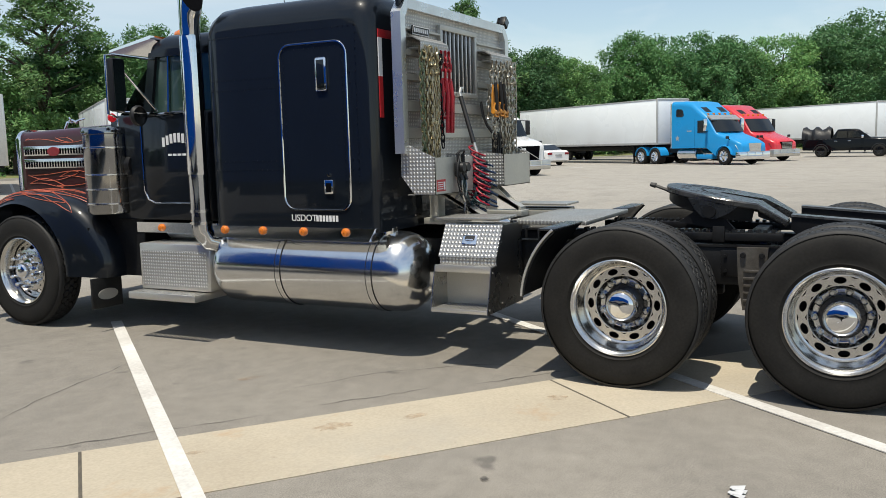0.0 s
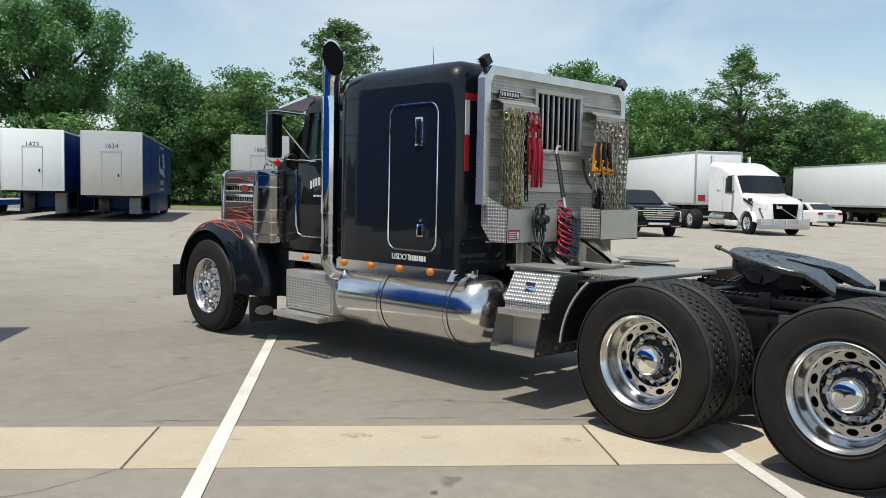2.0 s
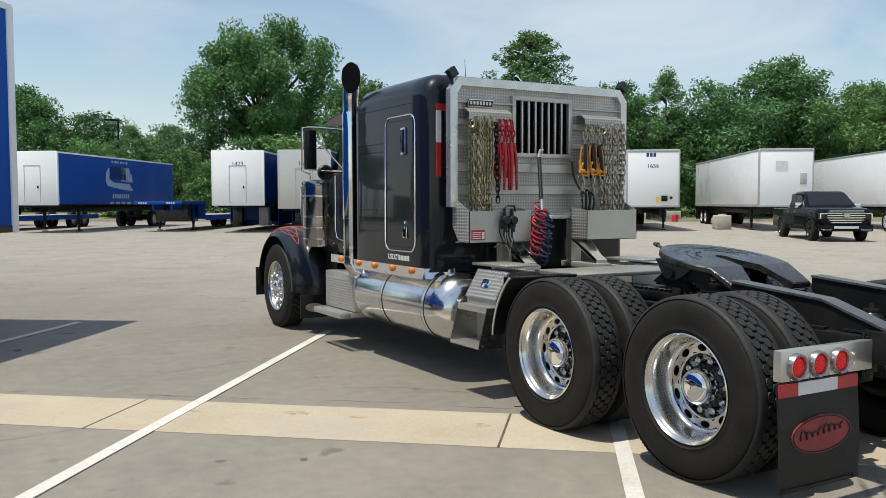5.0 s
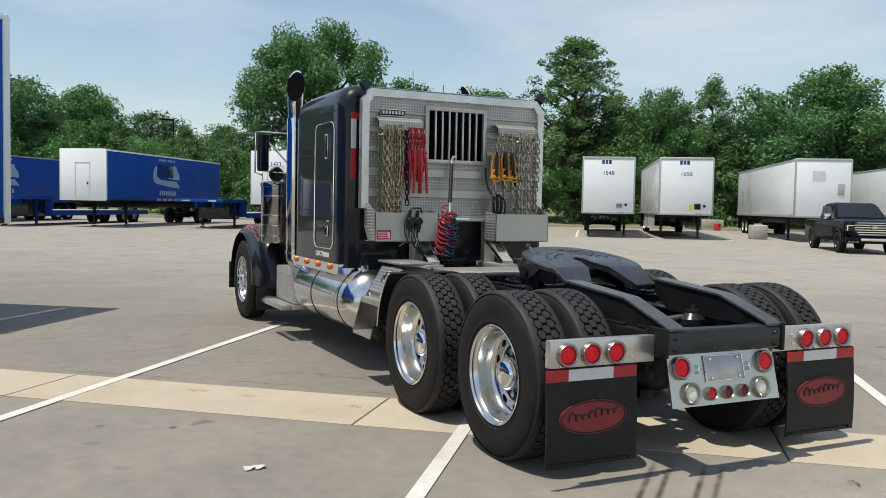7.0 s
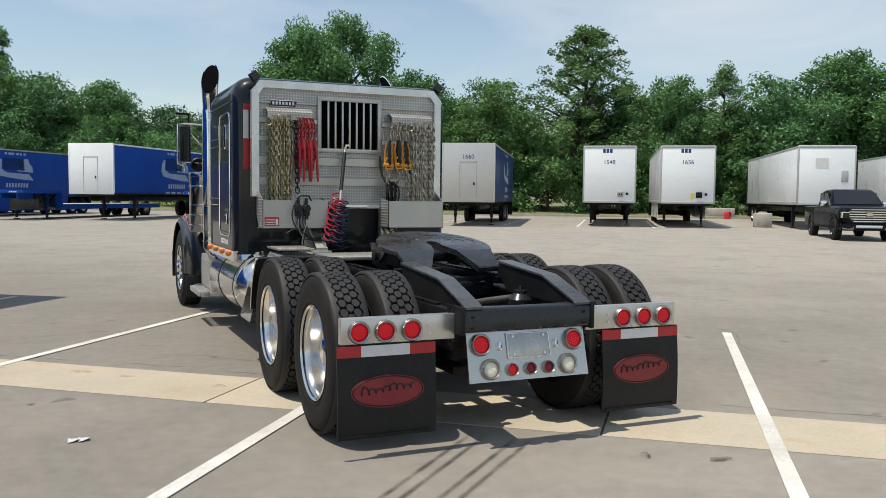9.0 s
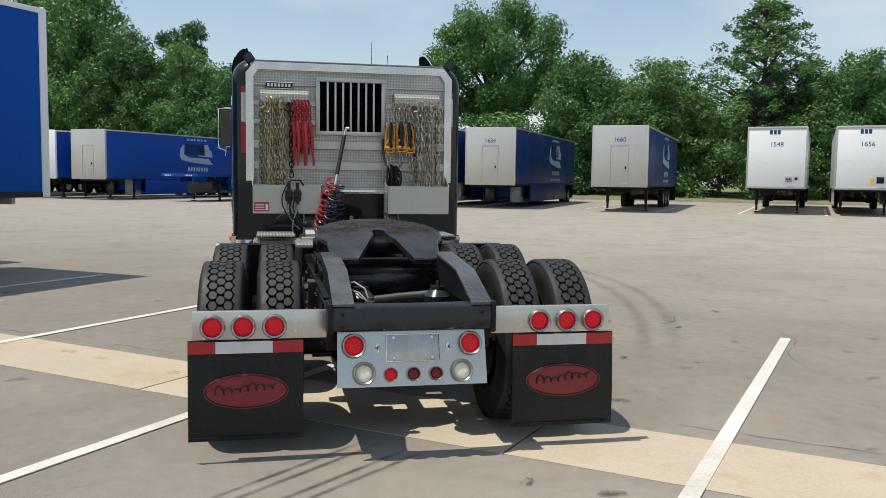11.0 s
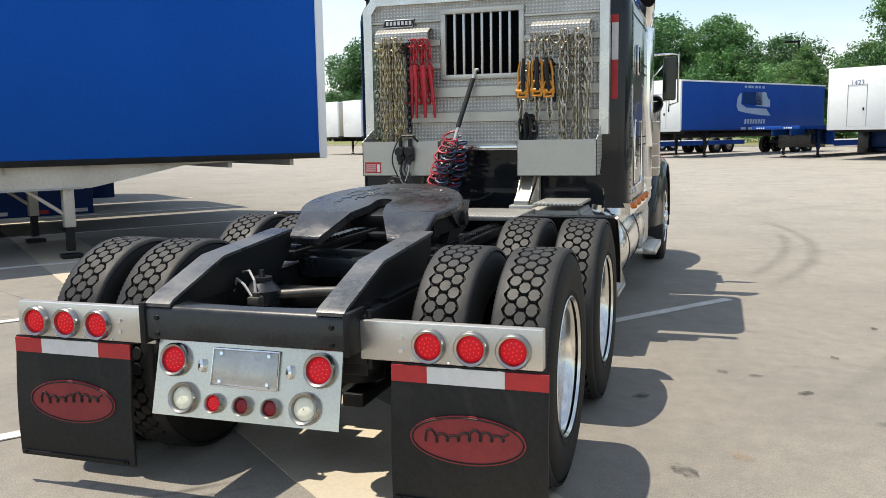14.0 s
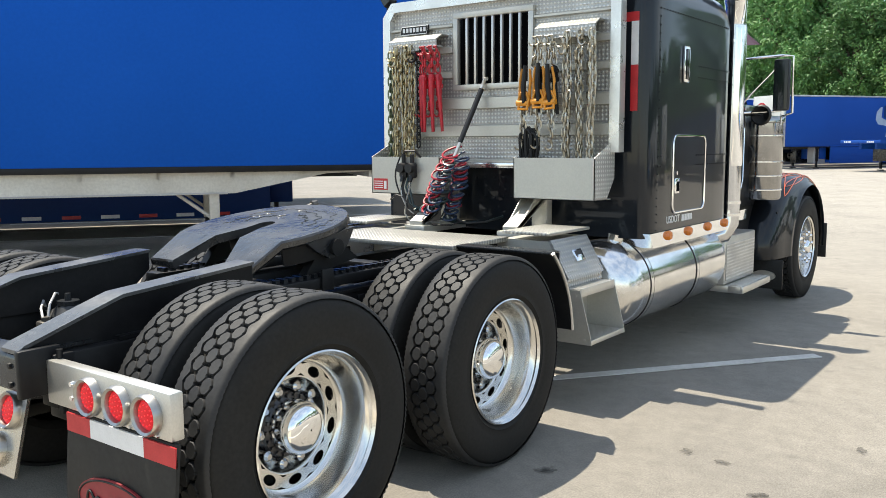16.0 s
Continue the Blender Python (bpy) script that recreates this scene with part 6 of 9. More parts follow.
for k, (x, tl) in enumerate(((-0.54, 3), (-0.507, 2), (-0.474, -1), (-0.442, 1), (-0.412, -3))):
    binder(x, 2.715 - 0.02 * (k % 2), 2.32, tl, 2, BINDER_RED, "red enamelled lever binder hanging among others")
for k, (x, tl) in enumerate(((0.43, 6), (0.475, 2), (0.52, 0), (0.565, -3))):
    binder(x, 2.715 - 0.02 * (k % 2), 2.32, tl, 2, FRAME_BLACK if k % 2 else CHAIN_STEEL, "dark steel lever binder hanging among others", 0.30)
for k, (x, z, tl) in enumerate(((0.375, 2.13, 3), (0.475, 2.14, 0), (0.545, 2.13, -4))):
    t = thing("ratchet_binder", "orange ratchet binder with looped handle", "chain binder", "hanging binders", pose(x, 2.665, z, 0, tl, 0))
    g = Shape()
    g.tube([(0, 0, 0), (0.0, -0.01, -0.14), (0.01, -0.01, -0.25)], [0.014, 0.018, 0.014], 8)
    part("handle", g, FLAP, t, "black grip")
    g = Shape()
    g.tube([(-0.035, 0, -0.22), (-0.03, -0.01, -0.29), (0.035, -0.01, -0.29), (0.04, 0, -0.22), (0.02, 0, -0.18), (-0.02, 0, -0.18)], 0.011, 7, loop=True)
    g.cyl((-0.05, 0, -0.25), (0.05, 0, -0.25), 0.02, n=10)
    for dx in (-0.036, 0.036):
        g.tube([(dx, 0.012, -0.24), (dx * 1.1, 0.012, -0.10), (dx * 0.8, 0.012, -0.02)], [0.012, 0.010, 0.008], 7)
    part("ratchet", g, BINDER_ORANGE, t)
    g = Shape()
    chain_run(g, [(0.0, 0.01, -0.29), (0.0, 0.01, -0.50)], 0.046, 0.0075, 0.019)
    hook_shape(g, (0, 0.01, -0.50), 0.03, 0.010, 0.8)
    part("chain_end", g, CHAIN_STEEL, t)
# winch bar
wb = thing("winch_bar", "steel winch bar with a black grip leaning on the rack", "bar")
g = Shape()
g.tube([(-0.17, 2.60, 1.52), (-0.06, 2.80, 2.03)], 0.013, 10)
part("shaft", g, BRUSHED, wb)
g = Shape()
g.tube([(-0.15, 2.64, 1.62), (-0.065, 2.79, 2.0)], 0.019, 10)
part("grip", g, BLACK_PLASTIC, wb)
g = Shape()
g.tube([(-0.06, 2.80, 2.03), (-0.045, 2.80, 2.07), (-0.02, 2.79, 2.07)], 0.014, 8)
part("tip", g, BRUSHED, wb)
# strap hank
hank = thing("strap_hank", "black cargo strap gathered in a hank over the tray", "strap")
for k in range(9):
    g = Shape()
    w, hgt = 0.035 + 0.004 * (k % 3), 0.105 + 0.008 * ((k * 5) % 4)
    cx = 0.35 + 0.011 * k
    pts = [(cx + w * math.cos(a) * (0.6 + 0.4 * math.sin(a + 1)), 2.66 + 0.014 * (k % 4), 1.60 + hgt * math.sin(a) - 0.006 * abs(k - 4)) for a in [2 * math.pi * i / 18 for i in range(18)]]
    g.tube(pts, 0.0085, 6, loop=True)
    part("strap_turn", g, FLAP, hank)
g = Shape()
g.tube([(0.31, 2.78, 1.97), (0.31, 2.76, 1.85), (0.32, 2.73, 1.77), (0.345, 2.69, 1.70)], 0.012, 6)
part("tail", g, FLAP, hank)
# air lines
lines = new("air_lines")
lines.parent = truck
tagged(lines, "coiled red and blue trailer air lines")


def coil(axis, r, turns, mat, seed):
    """A slack spiral hose wound round a bent axis."""
    rr = random.Random(seed)
    g = Shape()
    pts = []
    n = turns * 12
    jit = [(rr.uniform(-0.018, 0.018), rr.uniform(-0.016, 0.016), rr.uniform(0.75, 1.2)) for _ in range(turns + 2)]
    for i in range(n + 1):
        u = i / n
        q = u * (len(axis) - 1)
        k = min(int(q), len(axis) - 2)
        c = Vector(axis[k]).lerp(Vector(axis[k + 1]), q - k)
        a = 2 * math.pi * turns * u + seed
        w = i / 12
        j0, j1 = jit[int(w)], jit[int(w) + 1]
        f = w - int(w)
        jx, jz, jr = (j0[m] + (j1[m] - j0[m]) * f for m in range(3))
        pts.append((c.x + r * jr * math.cos(a) + jx, c.y + 0.95 * r * jr * math.sin(a), c.z + jz + 0.024 * math.sin(a)))
    g.tube(pts, 0.0078, 6)
    part("coil", g, mat, lines)


coil([(-0.17, 2.60, 1.56), (-0.24, 2.54, 1.42), (-0.29, 2.50, 1.28), (-0.31, 2.49, 1.13)], 0.062, 9, HOSE_RED, 1)
coil([(-0.13, 2.64, 1.52), (-0.14, 2.62, 1.36), (-0.16, 2.60, 1.20), (-0.20, 2.57, 1.08)], 0.060, 10, HOSE_BLUE, 2)
coil([(-0.17, 2.56, 1.50), (-0.20, 2.53, 1.34), (-0.24, 2.52, 1.20), (-0.40, 2.50, 1.12)], 0.054, 7, HOSE_GREEN, 3)
coil([(-0.16, 2.66, 1.50), (-0.17, 2.65, 1.32), (-0.22, 2.62, 1.12)], 0.055, 6, HOSE_RED, 4)
coil([(-0.19, 2.52, 1.44), (-0.22, 2.46, 1.28), (-0.26, 2.45, 1.12)], 0.052, 6, HOSE_BLUE, 5)
for k, (mat, x) in enumerate(((BLACK_PLASTIC, -0.60), (HOSE_GREEN, -0.55), (HOSE_GREEN, -0.52), (BLACK_PLASTIC, -0.58))):
    g = Shape()
    g.tube([(x, 2.565, 1.40), (x - 0.02, 2.54, 1.30), (x + 0.03, 2.53, 1.20 - 0.02 * k), (x + 0.12, 2.54, 1.13), (x + 0.24, 2.58, 1.12 + 0.01 * k), (-0.30, 2.62, 1.16)], 0.008, 6)
    part("hose", g, mat, lines)
    g = Shape()
    g.tube([(-0.25, 2.60, 1.14), (-0.30 + 0.05 * k, 2.60, 1.07), (-0.20 + 0.03 * k, 2.66, 1.04), (0.0, 2.75, 1.05), (0.05, 2.9, 1.08)], 0.009, 6)
    part("hose", g, mat if k < 3 else BLACK_PLASTIC, lines)
for x in (-0.605, -0.525):
    g = Shape()
    g.span((x - 0.034, 2.540, 1.36), (x + 0.034, 2.582, 1.475), 0.014)
    g.cyl((x, 2.55, 1.435), (x, 2.510, 1.435), 0.040, 0.034, 16)
    g.cyl((x, 2.55, 1.375), (x, 2.53, 1.335), 0.018, 0.014, 10)
    g.cyl((x, 2.56, 1.46), (x, 2.56, 1.535), 0.016, n=8)
    part("coupling", g, BLACK_PLASTIC, lines)
g = Shape()
g.tube([(-0.62, 2.57, 1.53), (-0.58, 2.55, 1.56), (-0.5, 2.56, 1.56), (-0.46, 2.60, 1.50)], 0.009, 6)
part("hose", g, BLACK_PLASTIC, lines)

for k, (pts, mat) in enumerate((
        ([(-0.62 - 0.05 * math.sin(math.pi * i / 12), 2.54, 1.52 - 0.024 * i) for i in range(13)], BLACK_PLASTIC),
        ([(-0.60, 2.54, 1.38), (-0.615, 2.53, 1.30), (-0.60, 2.53, 1.22), (-0.55, 2.53, 1.14), (-0.50, 2.54, 1.10)], DARKER_ALU),
        ([(-0.53, 2.54, 1.38), (-0.53, 2.53, 1.28), (-0.56, 2.53, 1.20), (-0.575, 2.53, 1.10), (-0.54, 2.55, 1.04)], DARKER_ALU),
        ([(-0.72, 2.54, 1.20), (-0.66, 2.53, 1.24), (-0.58, 2.53, 1.22), (-0.50, 2.53, 1.15), (-0.40, 2.54, 1.13)], BLACK_PLASTIC),
        ([(-0.28, 2.55, 1.12), (-0.36, 2.53, 1.05), (-0.30, 2.52, 1.03), (-0.16, 2.55, 1.035), (-0.10, 2.60, 1.06)], BLACK_PLASTIC))):
    g = Shape()
    g.tube(pts, 0.006, 6)
    part("hose", g, mat, lines)

# ---- small things on the ground ----
def smear(name, pts, width, label, dark, taper=True):
    """A thin worn mark on the asphalt, fading to its edges and ends."""
    g = Shape()
    rows = []
    n = len(pts)
    for i, p in enumerate(pts):
        a = Vector(pts[max(0, i - 1)])
        b = Vector(pts[min(n - 1, i + 1)])
        d = (b - a).normalized()
        w = Vector((-d.y, d.x)) * width / 2
        z = rise(p[0], p[1]) + 0.004
        rows.append([(p[0] - w.x, p[1] - w.y, z), (p[0], p[1], z), (p[0] + w.x, p[1] + w.y, z)])
    g.rings(rows, closed=False, cap=False)
    ob = solid(name, g, dark, label, "tyre mark", "tyre marks", "structure")
    me = ob.data
    uv = me.uv_layers.new(name="along")
    for lp in me.loops:
        uv.data[lp.index].uv = (lp.vertex_index // 3 / (n - 1), lp.vertex_index % 3 / 2)
    return ob


def mark_material(name, color, amount, scale=7.0, soft=False, low=0.0):
    m = material(name, color, 0.9, 0, 0.2, 3, 60)
    t = m.node_tree
    tc = t.nodes.new("ShaderNodeTexCoord")
    n = t.nodes.new("ShaderNodeTexNoise")
    n.inputs["Scale"].default_value, n.inputs["Detail"].default_value = scale, 6.0
    t.links.new(tc.outputs["Object"], n.inputs["Vector"])
    mr = t.nodes.new("ShaderNodeMapRange")
    mr.inputs["From Min"].default_value, mr.inputs["From Max"].default_value = 0.35, 0.65
    mr.inputs["To Min"].default_value, mr.inputs["To Max"].default_value = low, amount
    t.links.new(n.outputs["Fac"], mr.inputs["Value"])
    last = mr.outputs["Result"]
    if soft:
        uv = t.nodes.new("ShaderNodeUVMap")
        sp = t.nodes.new("ShaderNodeSeparateXYZ")
        t.links.new(uv.outputs["UV"], sp.inputs[0])
        for axis, reach in ((0, 0.22), (1, 0.5)):
            pp = t.nodes.new("ShaderNodeMath")
            pp.operation = "PINGPONG"
            pp.inputs[1].default_value = 0.5
            t.links.new(sp.outputs[axis], pp.inputs[0])
            e = t.nodes.new("ShaderNodeMapRange")
            e.interpolation_type = "SMOOTHSTEP"
            e.inputs["From Max"].default_value = reach
            t.links.new(pp.outputs[0], e.inputs["Value"])
            mu = t.nodes.new("ShaderNodeMath")
            mu.operation = "MULTIPLY"
            t.links.new(last, mu.inputs[0])
            t.links.new(e.outputs["Result"], mu.inputs[1])
            last = mu.outputs[0]
    t.links.new(last, t.nodes["Principled BSDF"].inputs["Alpha"])
    return m


MARK_DARK = mark_material("tyre_smear", (0.07, 0.066, 0.06), 0.17, 1.2, True, 0.12)
STAIN_RUST = mark_material("rust_stain", (0.42, 0.22, 0.07), 0.3, 14.0)
STAIN_OIL = mark_material("oil_spot", (0.035, 0.033, 0.03), 0.7, 16.0)


def bend(p, q, r, n=20):
    """A smooth curve from p by way of q to r."""
    p, q, r = Vector(p), Vector(q), Vector(r)
    return [tuple(p * (1 - u) ** 2 + q * 2 * u * (1 - u) + r * u * u) for u in [i / n for i in range(n + 1)]]


MARK_STRONG = mark_material("tyre_skid", (0.05, 0.047, 0.044), 0.6, 6.0, True, 0.2)
for p, q in (((-0.10, -0.50), (-1.75, -2.05)), ((0.12, -0.71), (-1.30, -2.0))):
    for k in (-0.05, 0.05):
        smear("tyre_mark", [(p[0] + (q[0] - p[0]) * u + k * 0.7, p[1] + (q[1] - p[1]) * u - k * 0.7) for u in [i / 8 for i in range(9)]], 0.06, "dark tyre skid behind the truck", MARK_STRONG)
for p, q, r in (((4.2, 10.6), (5.6, 6.3), (2.6, 1.1)), ((4.3, 9.0), (4.5, 5.0), (2.2, 0.9)), ((2.2, 12.3), (3.9, 8.6), (2.1, 4.6)), ((2.6, 10.4), (3.0, 8.0), (2.0, 5.3))):
    smear("tyre_mark", bend(p, q, r), 0.26, "faint curved tyre mark on the asphalt", MARK_DARK)
smear("tyre_mark", bend((7.0, 17.6), (10.0, 13.2), (14.4, 19.2)), 0.22, "faint curved tyre mark on the asphalt", MARK_DARK)
smear("tyre_mark", bend((6.6, 23.0), (9.0, 29.6), (14.5, 30.2)), 0.22, "faint curved tyre mark on the asphalt", MARK_DARK)


def blot(x, y, rx, ry, mat, label, seed, turn=0.0):
    rr = random.Random(seed)
    pts = []
    for i in range(18):
        a = 2 * math.pi * i / 18
        k = 0.75 + 0.5 * rr.random()
        px, py = rx * k * math.cos(a), ry * k * math.sin(a)
        pts.append((x + px * math.cos(turn) - py * math.sin(turn), y + px * math.sin(turn) + py * math.cos(turn)))
    g = Shape()
    z = rise(x, y) + 0.0085
    g.bm.faces.new([g.bm.verts.new((px, py, z)) for px, py in pts])
    solid("stain", g, mat, label, "stain", "ground stains", "structure")


for i, (x, y, rx, ry) in enumerate(((0.9, -1.63, 0.09, 0.05), (0.53, -1.40, 0.07, 0.04), (1.87, 1.85, 0.05, 0.04), (2.07, 1.81, 0.05, 0.03), (2.34, 1.5, 0.06, 0.04), (2.6, 2.4, 0.05, 0.03), (-3.38, 1.55, 0.04, 0.03), (-2.92, 1.33, 0.04, 0.03), (3.0, 3.4, 0.06, 0.03),
                                     (2.9, 1.2, 0.05, 0.03), (1.4, 1.2, 0.08, 0.05), (-4.2, 6.6, 0.12, 0.05), (-3.6, 7.6, 0.10, 0.04), (3.6, 2.9, 0.09, 0.03), (4.6, 3.9, 0.1, 0.04), (1.7, 0.1, 0.10, 0.06))):
    blot(x, y, rx * 0.8, ry * 0.8, STAIN_OIL, "small dark oil spot on the asphalt", i, i)
for i, (x, y, rx, ry) in enumerate(((-2.55, 2.45, 0.22, 0.12), (-2.2, 2.1, 0.16, 0.08), (-1.55, 1.45, 0.15, 0.10), (-1.9, 3.6, 0.2, 0.07), (1.95, 0.35, 0.16, 0.08), (-3.2, 2.9, 0.10, 0.06))):
    blot(x, y, rx * 0.5, ry * 0.5, STAIN_RUST, "rusty orange stain on the concrete", 40 + i, -0.67)
g = Shape()
for k in range(4):
    x, y = -2.66 + 0.03 * k, 0.21 + 0.012 * (k % 2)
    g.add([(x - 0.02, y - 0.03, 0.006), (x + 0.015, y - 0.035, 0.012 + 0.01 * (k % 2)), (x + 0.02, y + 0.03, 0.008), (x - 0.018, y + 0.032, 0.02 - 0.008 * (k % 2))], [(0, 1, 2, 3)])
lit = solid("paper_scrap", g, PALE_GREY, "crumpled white paper scrap lying on the asphalt", "litter")

rng = random.Random(77)
CRACK = mark_material("crack_shadow", (0.05, 0.047, 0.043), 0.85, 5.0, True, 0.2)
for x, y, ang, ln in ((-3.3, 4.4, 20, 1.6), (-2.1, 3.3, -35, 2.2), (-4.6, 6.4, 75, 1.8), (2.9, 3.0, 10, 1.5), (3.7, 0.7, 60, 2.4), (1.6, 7.8, 30, 2.6), (-1.6, -1.9, 10, 1.4), (2.4, -1.3, -30, 1.8), (5.8, 6.5, 80, 3.0), (-5.6, 3.3, -40, 2.0), (6.5, 1.9, 25, 2.6), (-0.6, 9.4, 5, 2.8)):
    pts = [(x, y)]
    a = radians(ang)
    for i in range(14):
        a += rng.uniform(-0.35, 0.35)
        pts.append((pts[-1][0] + ln / 14 * math.cos(a), pts[-1][1] + ln / 14 * math.sin(a)))
    c = smear("crack", pts, 0.014, "hairline crack in the asphalt", CRACK)
    tagged(c, category="crack", group="asphalt cracks")

# crumbled edge of the asphalt beside the concrete strip
way, off = Vector((0.7765, -0.6301)), Vector((0.6301, 0.7765))
for start, reach, d in ((-3.3, 1.5, 0.15), (-1.6, 0.9, 0.19), (-0.5, 0.8, 0.13), (3.6, 1.6, 0.16), (5.6, 1.2, 0.2), (-6.2, 1.8, 0.17)):
    pts = []
    for i in range(15):
        q = Vector((-1.175, 1.676)) + way * (start + reach * i / 14) + off * (d + rng.uniform(-0.012, 0.012))
        pts.append((q.x, q.y))
    c = smear("crack", pts, 0.022, "crumbled crack in the asphalt along the concrete strip", CRACK)
    tagged(c, category="crack", group="asphalt cracks")

# ---- trailers of the two rows ----
def bogie(parent, xs, z_axle, mat=None, wheels=True, half=1.02):
    for x in xs:
        for side in (-1, 1):
            w = new("wheel")
            w.parent = parent
            g = Shape()
            m = Matrix.Translation((x, side * half, z_axle)) @ Matrix.Rotation(radians(90), 4, "Z")
            g.lathe([(0.29, -0.13), (0.42, -0.15), (0.49, -0.14), (0.515, -0.11), (0.515, 0.11), (0.49, 0.14), (0.42, 0.15), (0.29, 0.13)], 28, m)
            part("tyre", g, RUBBER, w)
            g = Shape()
            ms = m @ Matrix.Diagonal((side, 1, 1, 1))
            g.lathe([(0.30, 0.13), (0.29, 0.06), (0.22, 0.02), (0.12, 0.03), (0.10, 0.09), (0.002, 0.09)], 24, ms)
            part("rim", g, BRUSHED if mat is None else mat, w)


def landing_gear(parent, x, z, half=0.95, mat=FRAME_BLACK):
    for side in (-1, 1):
        lg = new("landing_leg")
        lg.parent = parent
        g = Shape()
        g.span((x - 0.07, side * half - 0.07, 0.42), (x + 0.07, side * half + 0.07, z), 0.008)
        part("outer_tube", g, mat, lg)
        g = Shape()
        g.span((x - 0.05, side * half - 0.05, 0.10), (x + 0.05, side * half + 0.05, 0.45))
        g.span((x - 0.13, side * half - 0.11, 0.0), (x + 0.13, side * half + 0.11, 0.06), 0.01)
        part("foot", g, FRAME_BLACK, lg)
        g = Shape()
        g.tube([(x, side * half, 0.55), (x + 0.9, side * half * 0.95, z)], 0.025, 8)
        part("brace", g, mat, lg)
        for k in range(4):
            g = Shape()
            g.cyl((x - 0.075, side * half, 0.75 + k * 0.12), (x - 0.085, side * half, 0.75 + k * 0.12), 0.014, n=8)
            part("bolt", g, FRAME_BLACK, lg)


def logo(parent, x, side, z, k=1.0, mat=None):
    """A pale swoosh over a lorry silhouette, with plain bars for the writing."""
    mat = mat or MARK_PALE
    Y = side * 1.303
    def sh(poly):
        g = Shape()
        g.prism([(x + p[0] * k, z + p[1] * k) for p in poly], "y", Y, Y + side * 0.004)
        return g
    f = -side
    flip = lambda poly: [(p[0] * f, p[1]) for p in poly]
    part("graphic", sh(flip([(-1.3, 0.0), (-1.25, 0.35), (-1.05, 0.55), (-0.95, 0.55), (-0.98, 0.1), (-0.6, -0.06), (0.9, -0.1), (1.25, -0.40), (0.5, -0.38), (-0.6, -0.28), (-1.15, -0.2)])), mat, parent)
    part("graphic", sh(flip([(-0.85, 0.62), (0.55, 0.62), (0.6, 0.05), (-0.85, 0.1)])), TRAILER_NAVY if mat is MARK_PALE else mat, parent)
    part("graphic", sh(flip([(0.1, 0.62), (0.85, 0.62), (1.0, 0.35), (1.15, 0.3), (1.2, -0.02), (0.1, 0.02)])), mat, parent)
    for i, wv in enumerate((0.16, 0.22, 0.12, 0.2, 0.14, 0.18)):
        part("lettering_bar", sh(flip([(-0.75 + i * 0.26, 0.78), (-0.75 + i * 0.26 + wv, 0.78), (-0.75 + i * 0.26 + wv, 0.88), (-0.75 + i * 0.26, 0.88)])), mat, parent)
    for i in range(8):
        part("lettering_bar", sh(flip([(-0.72 + i * 0.2, -0.75), (-0.72 + i * 0.2 + 0.13, -0.75), (-0.68 + i * 0.2 + 0.13, -0.55), (-0.68 + i * 0.2, -0.55)])), mat, parent)
    for i in range(4):
        part("lettering_bar", sh(flip([(-0.95 + i * 0.52, -1.0), (-0.95 + i * 0.52 + 0.36, -1.0), (-0.95 + i * 0.52 + 0.36, -0.9), (-0.95 + i * 0.52, -0.9)])), mat, parent)


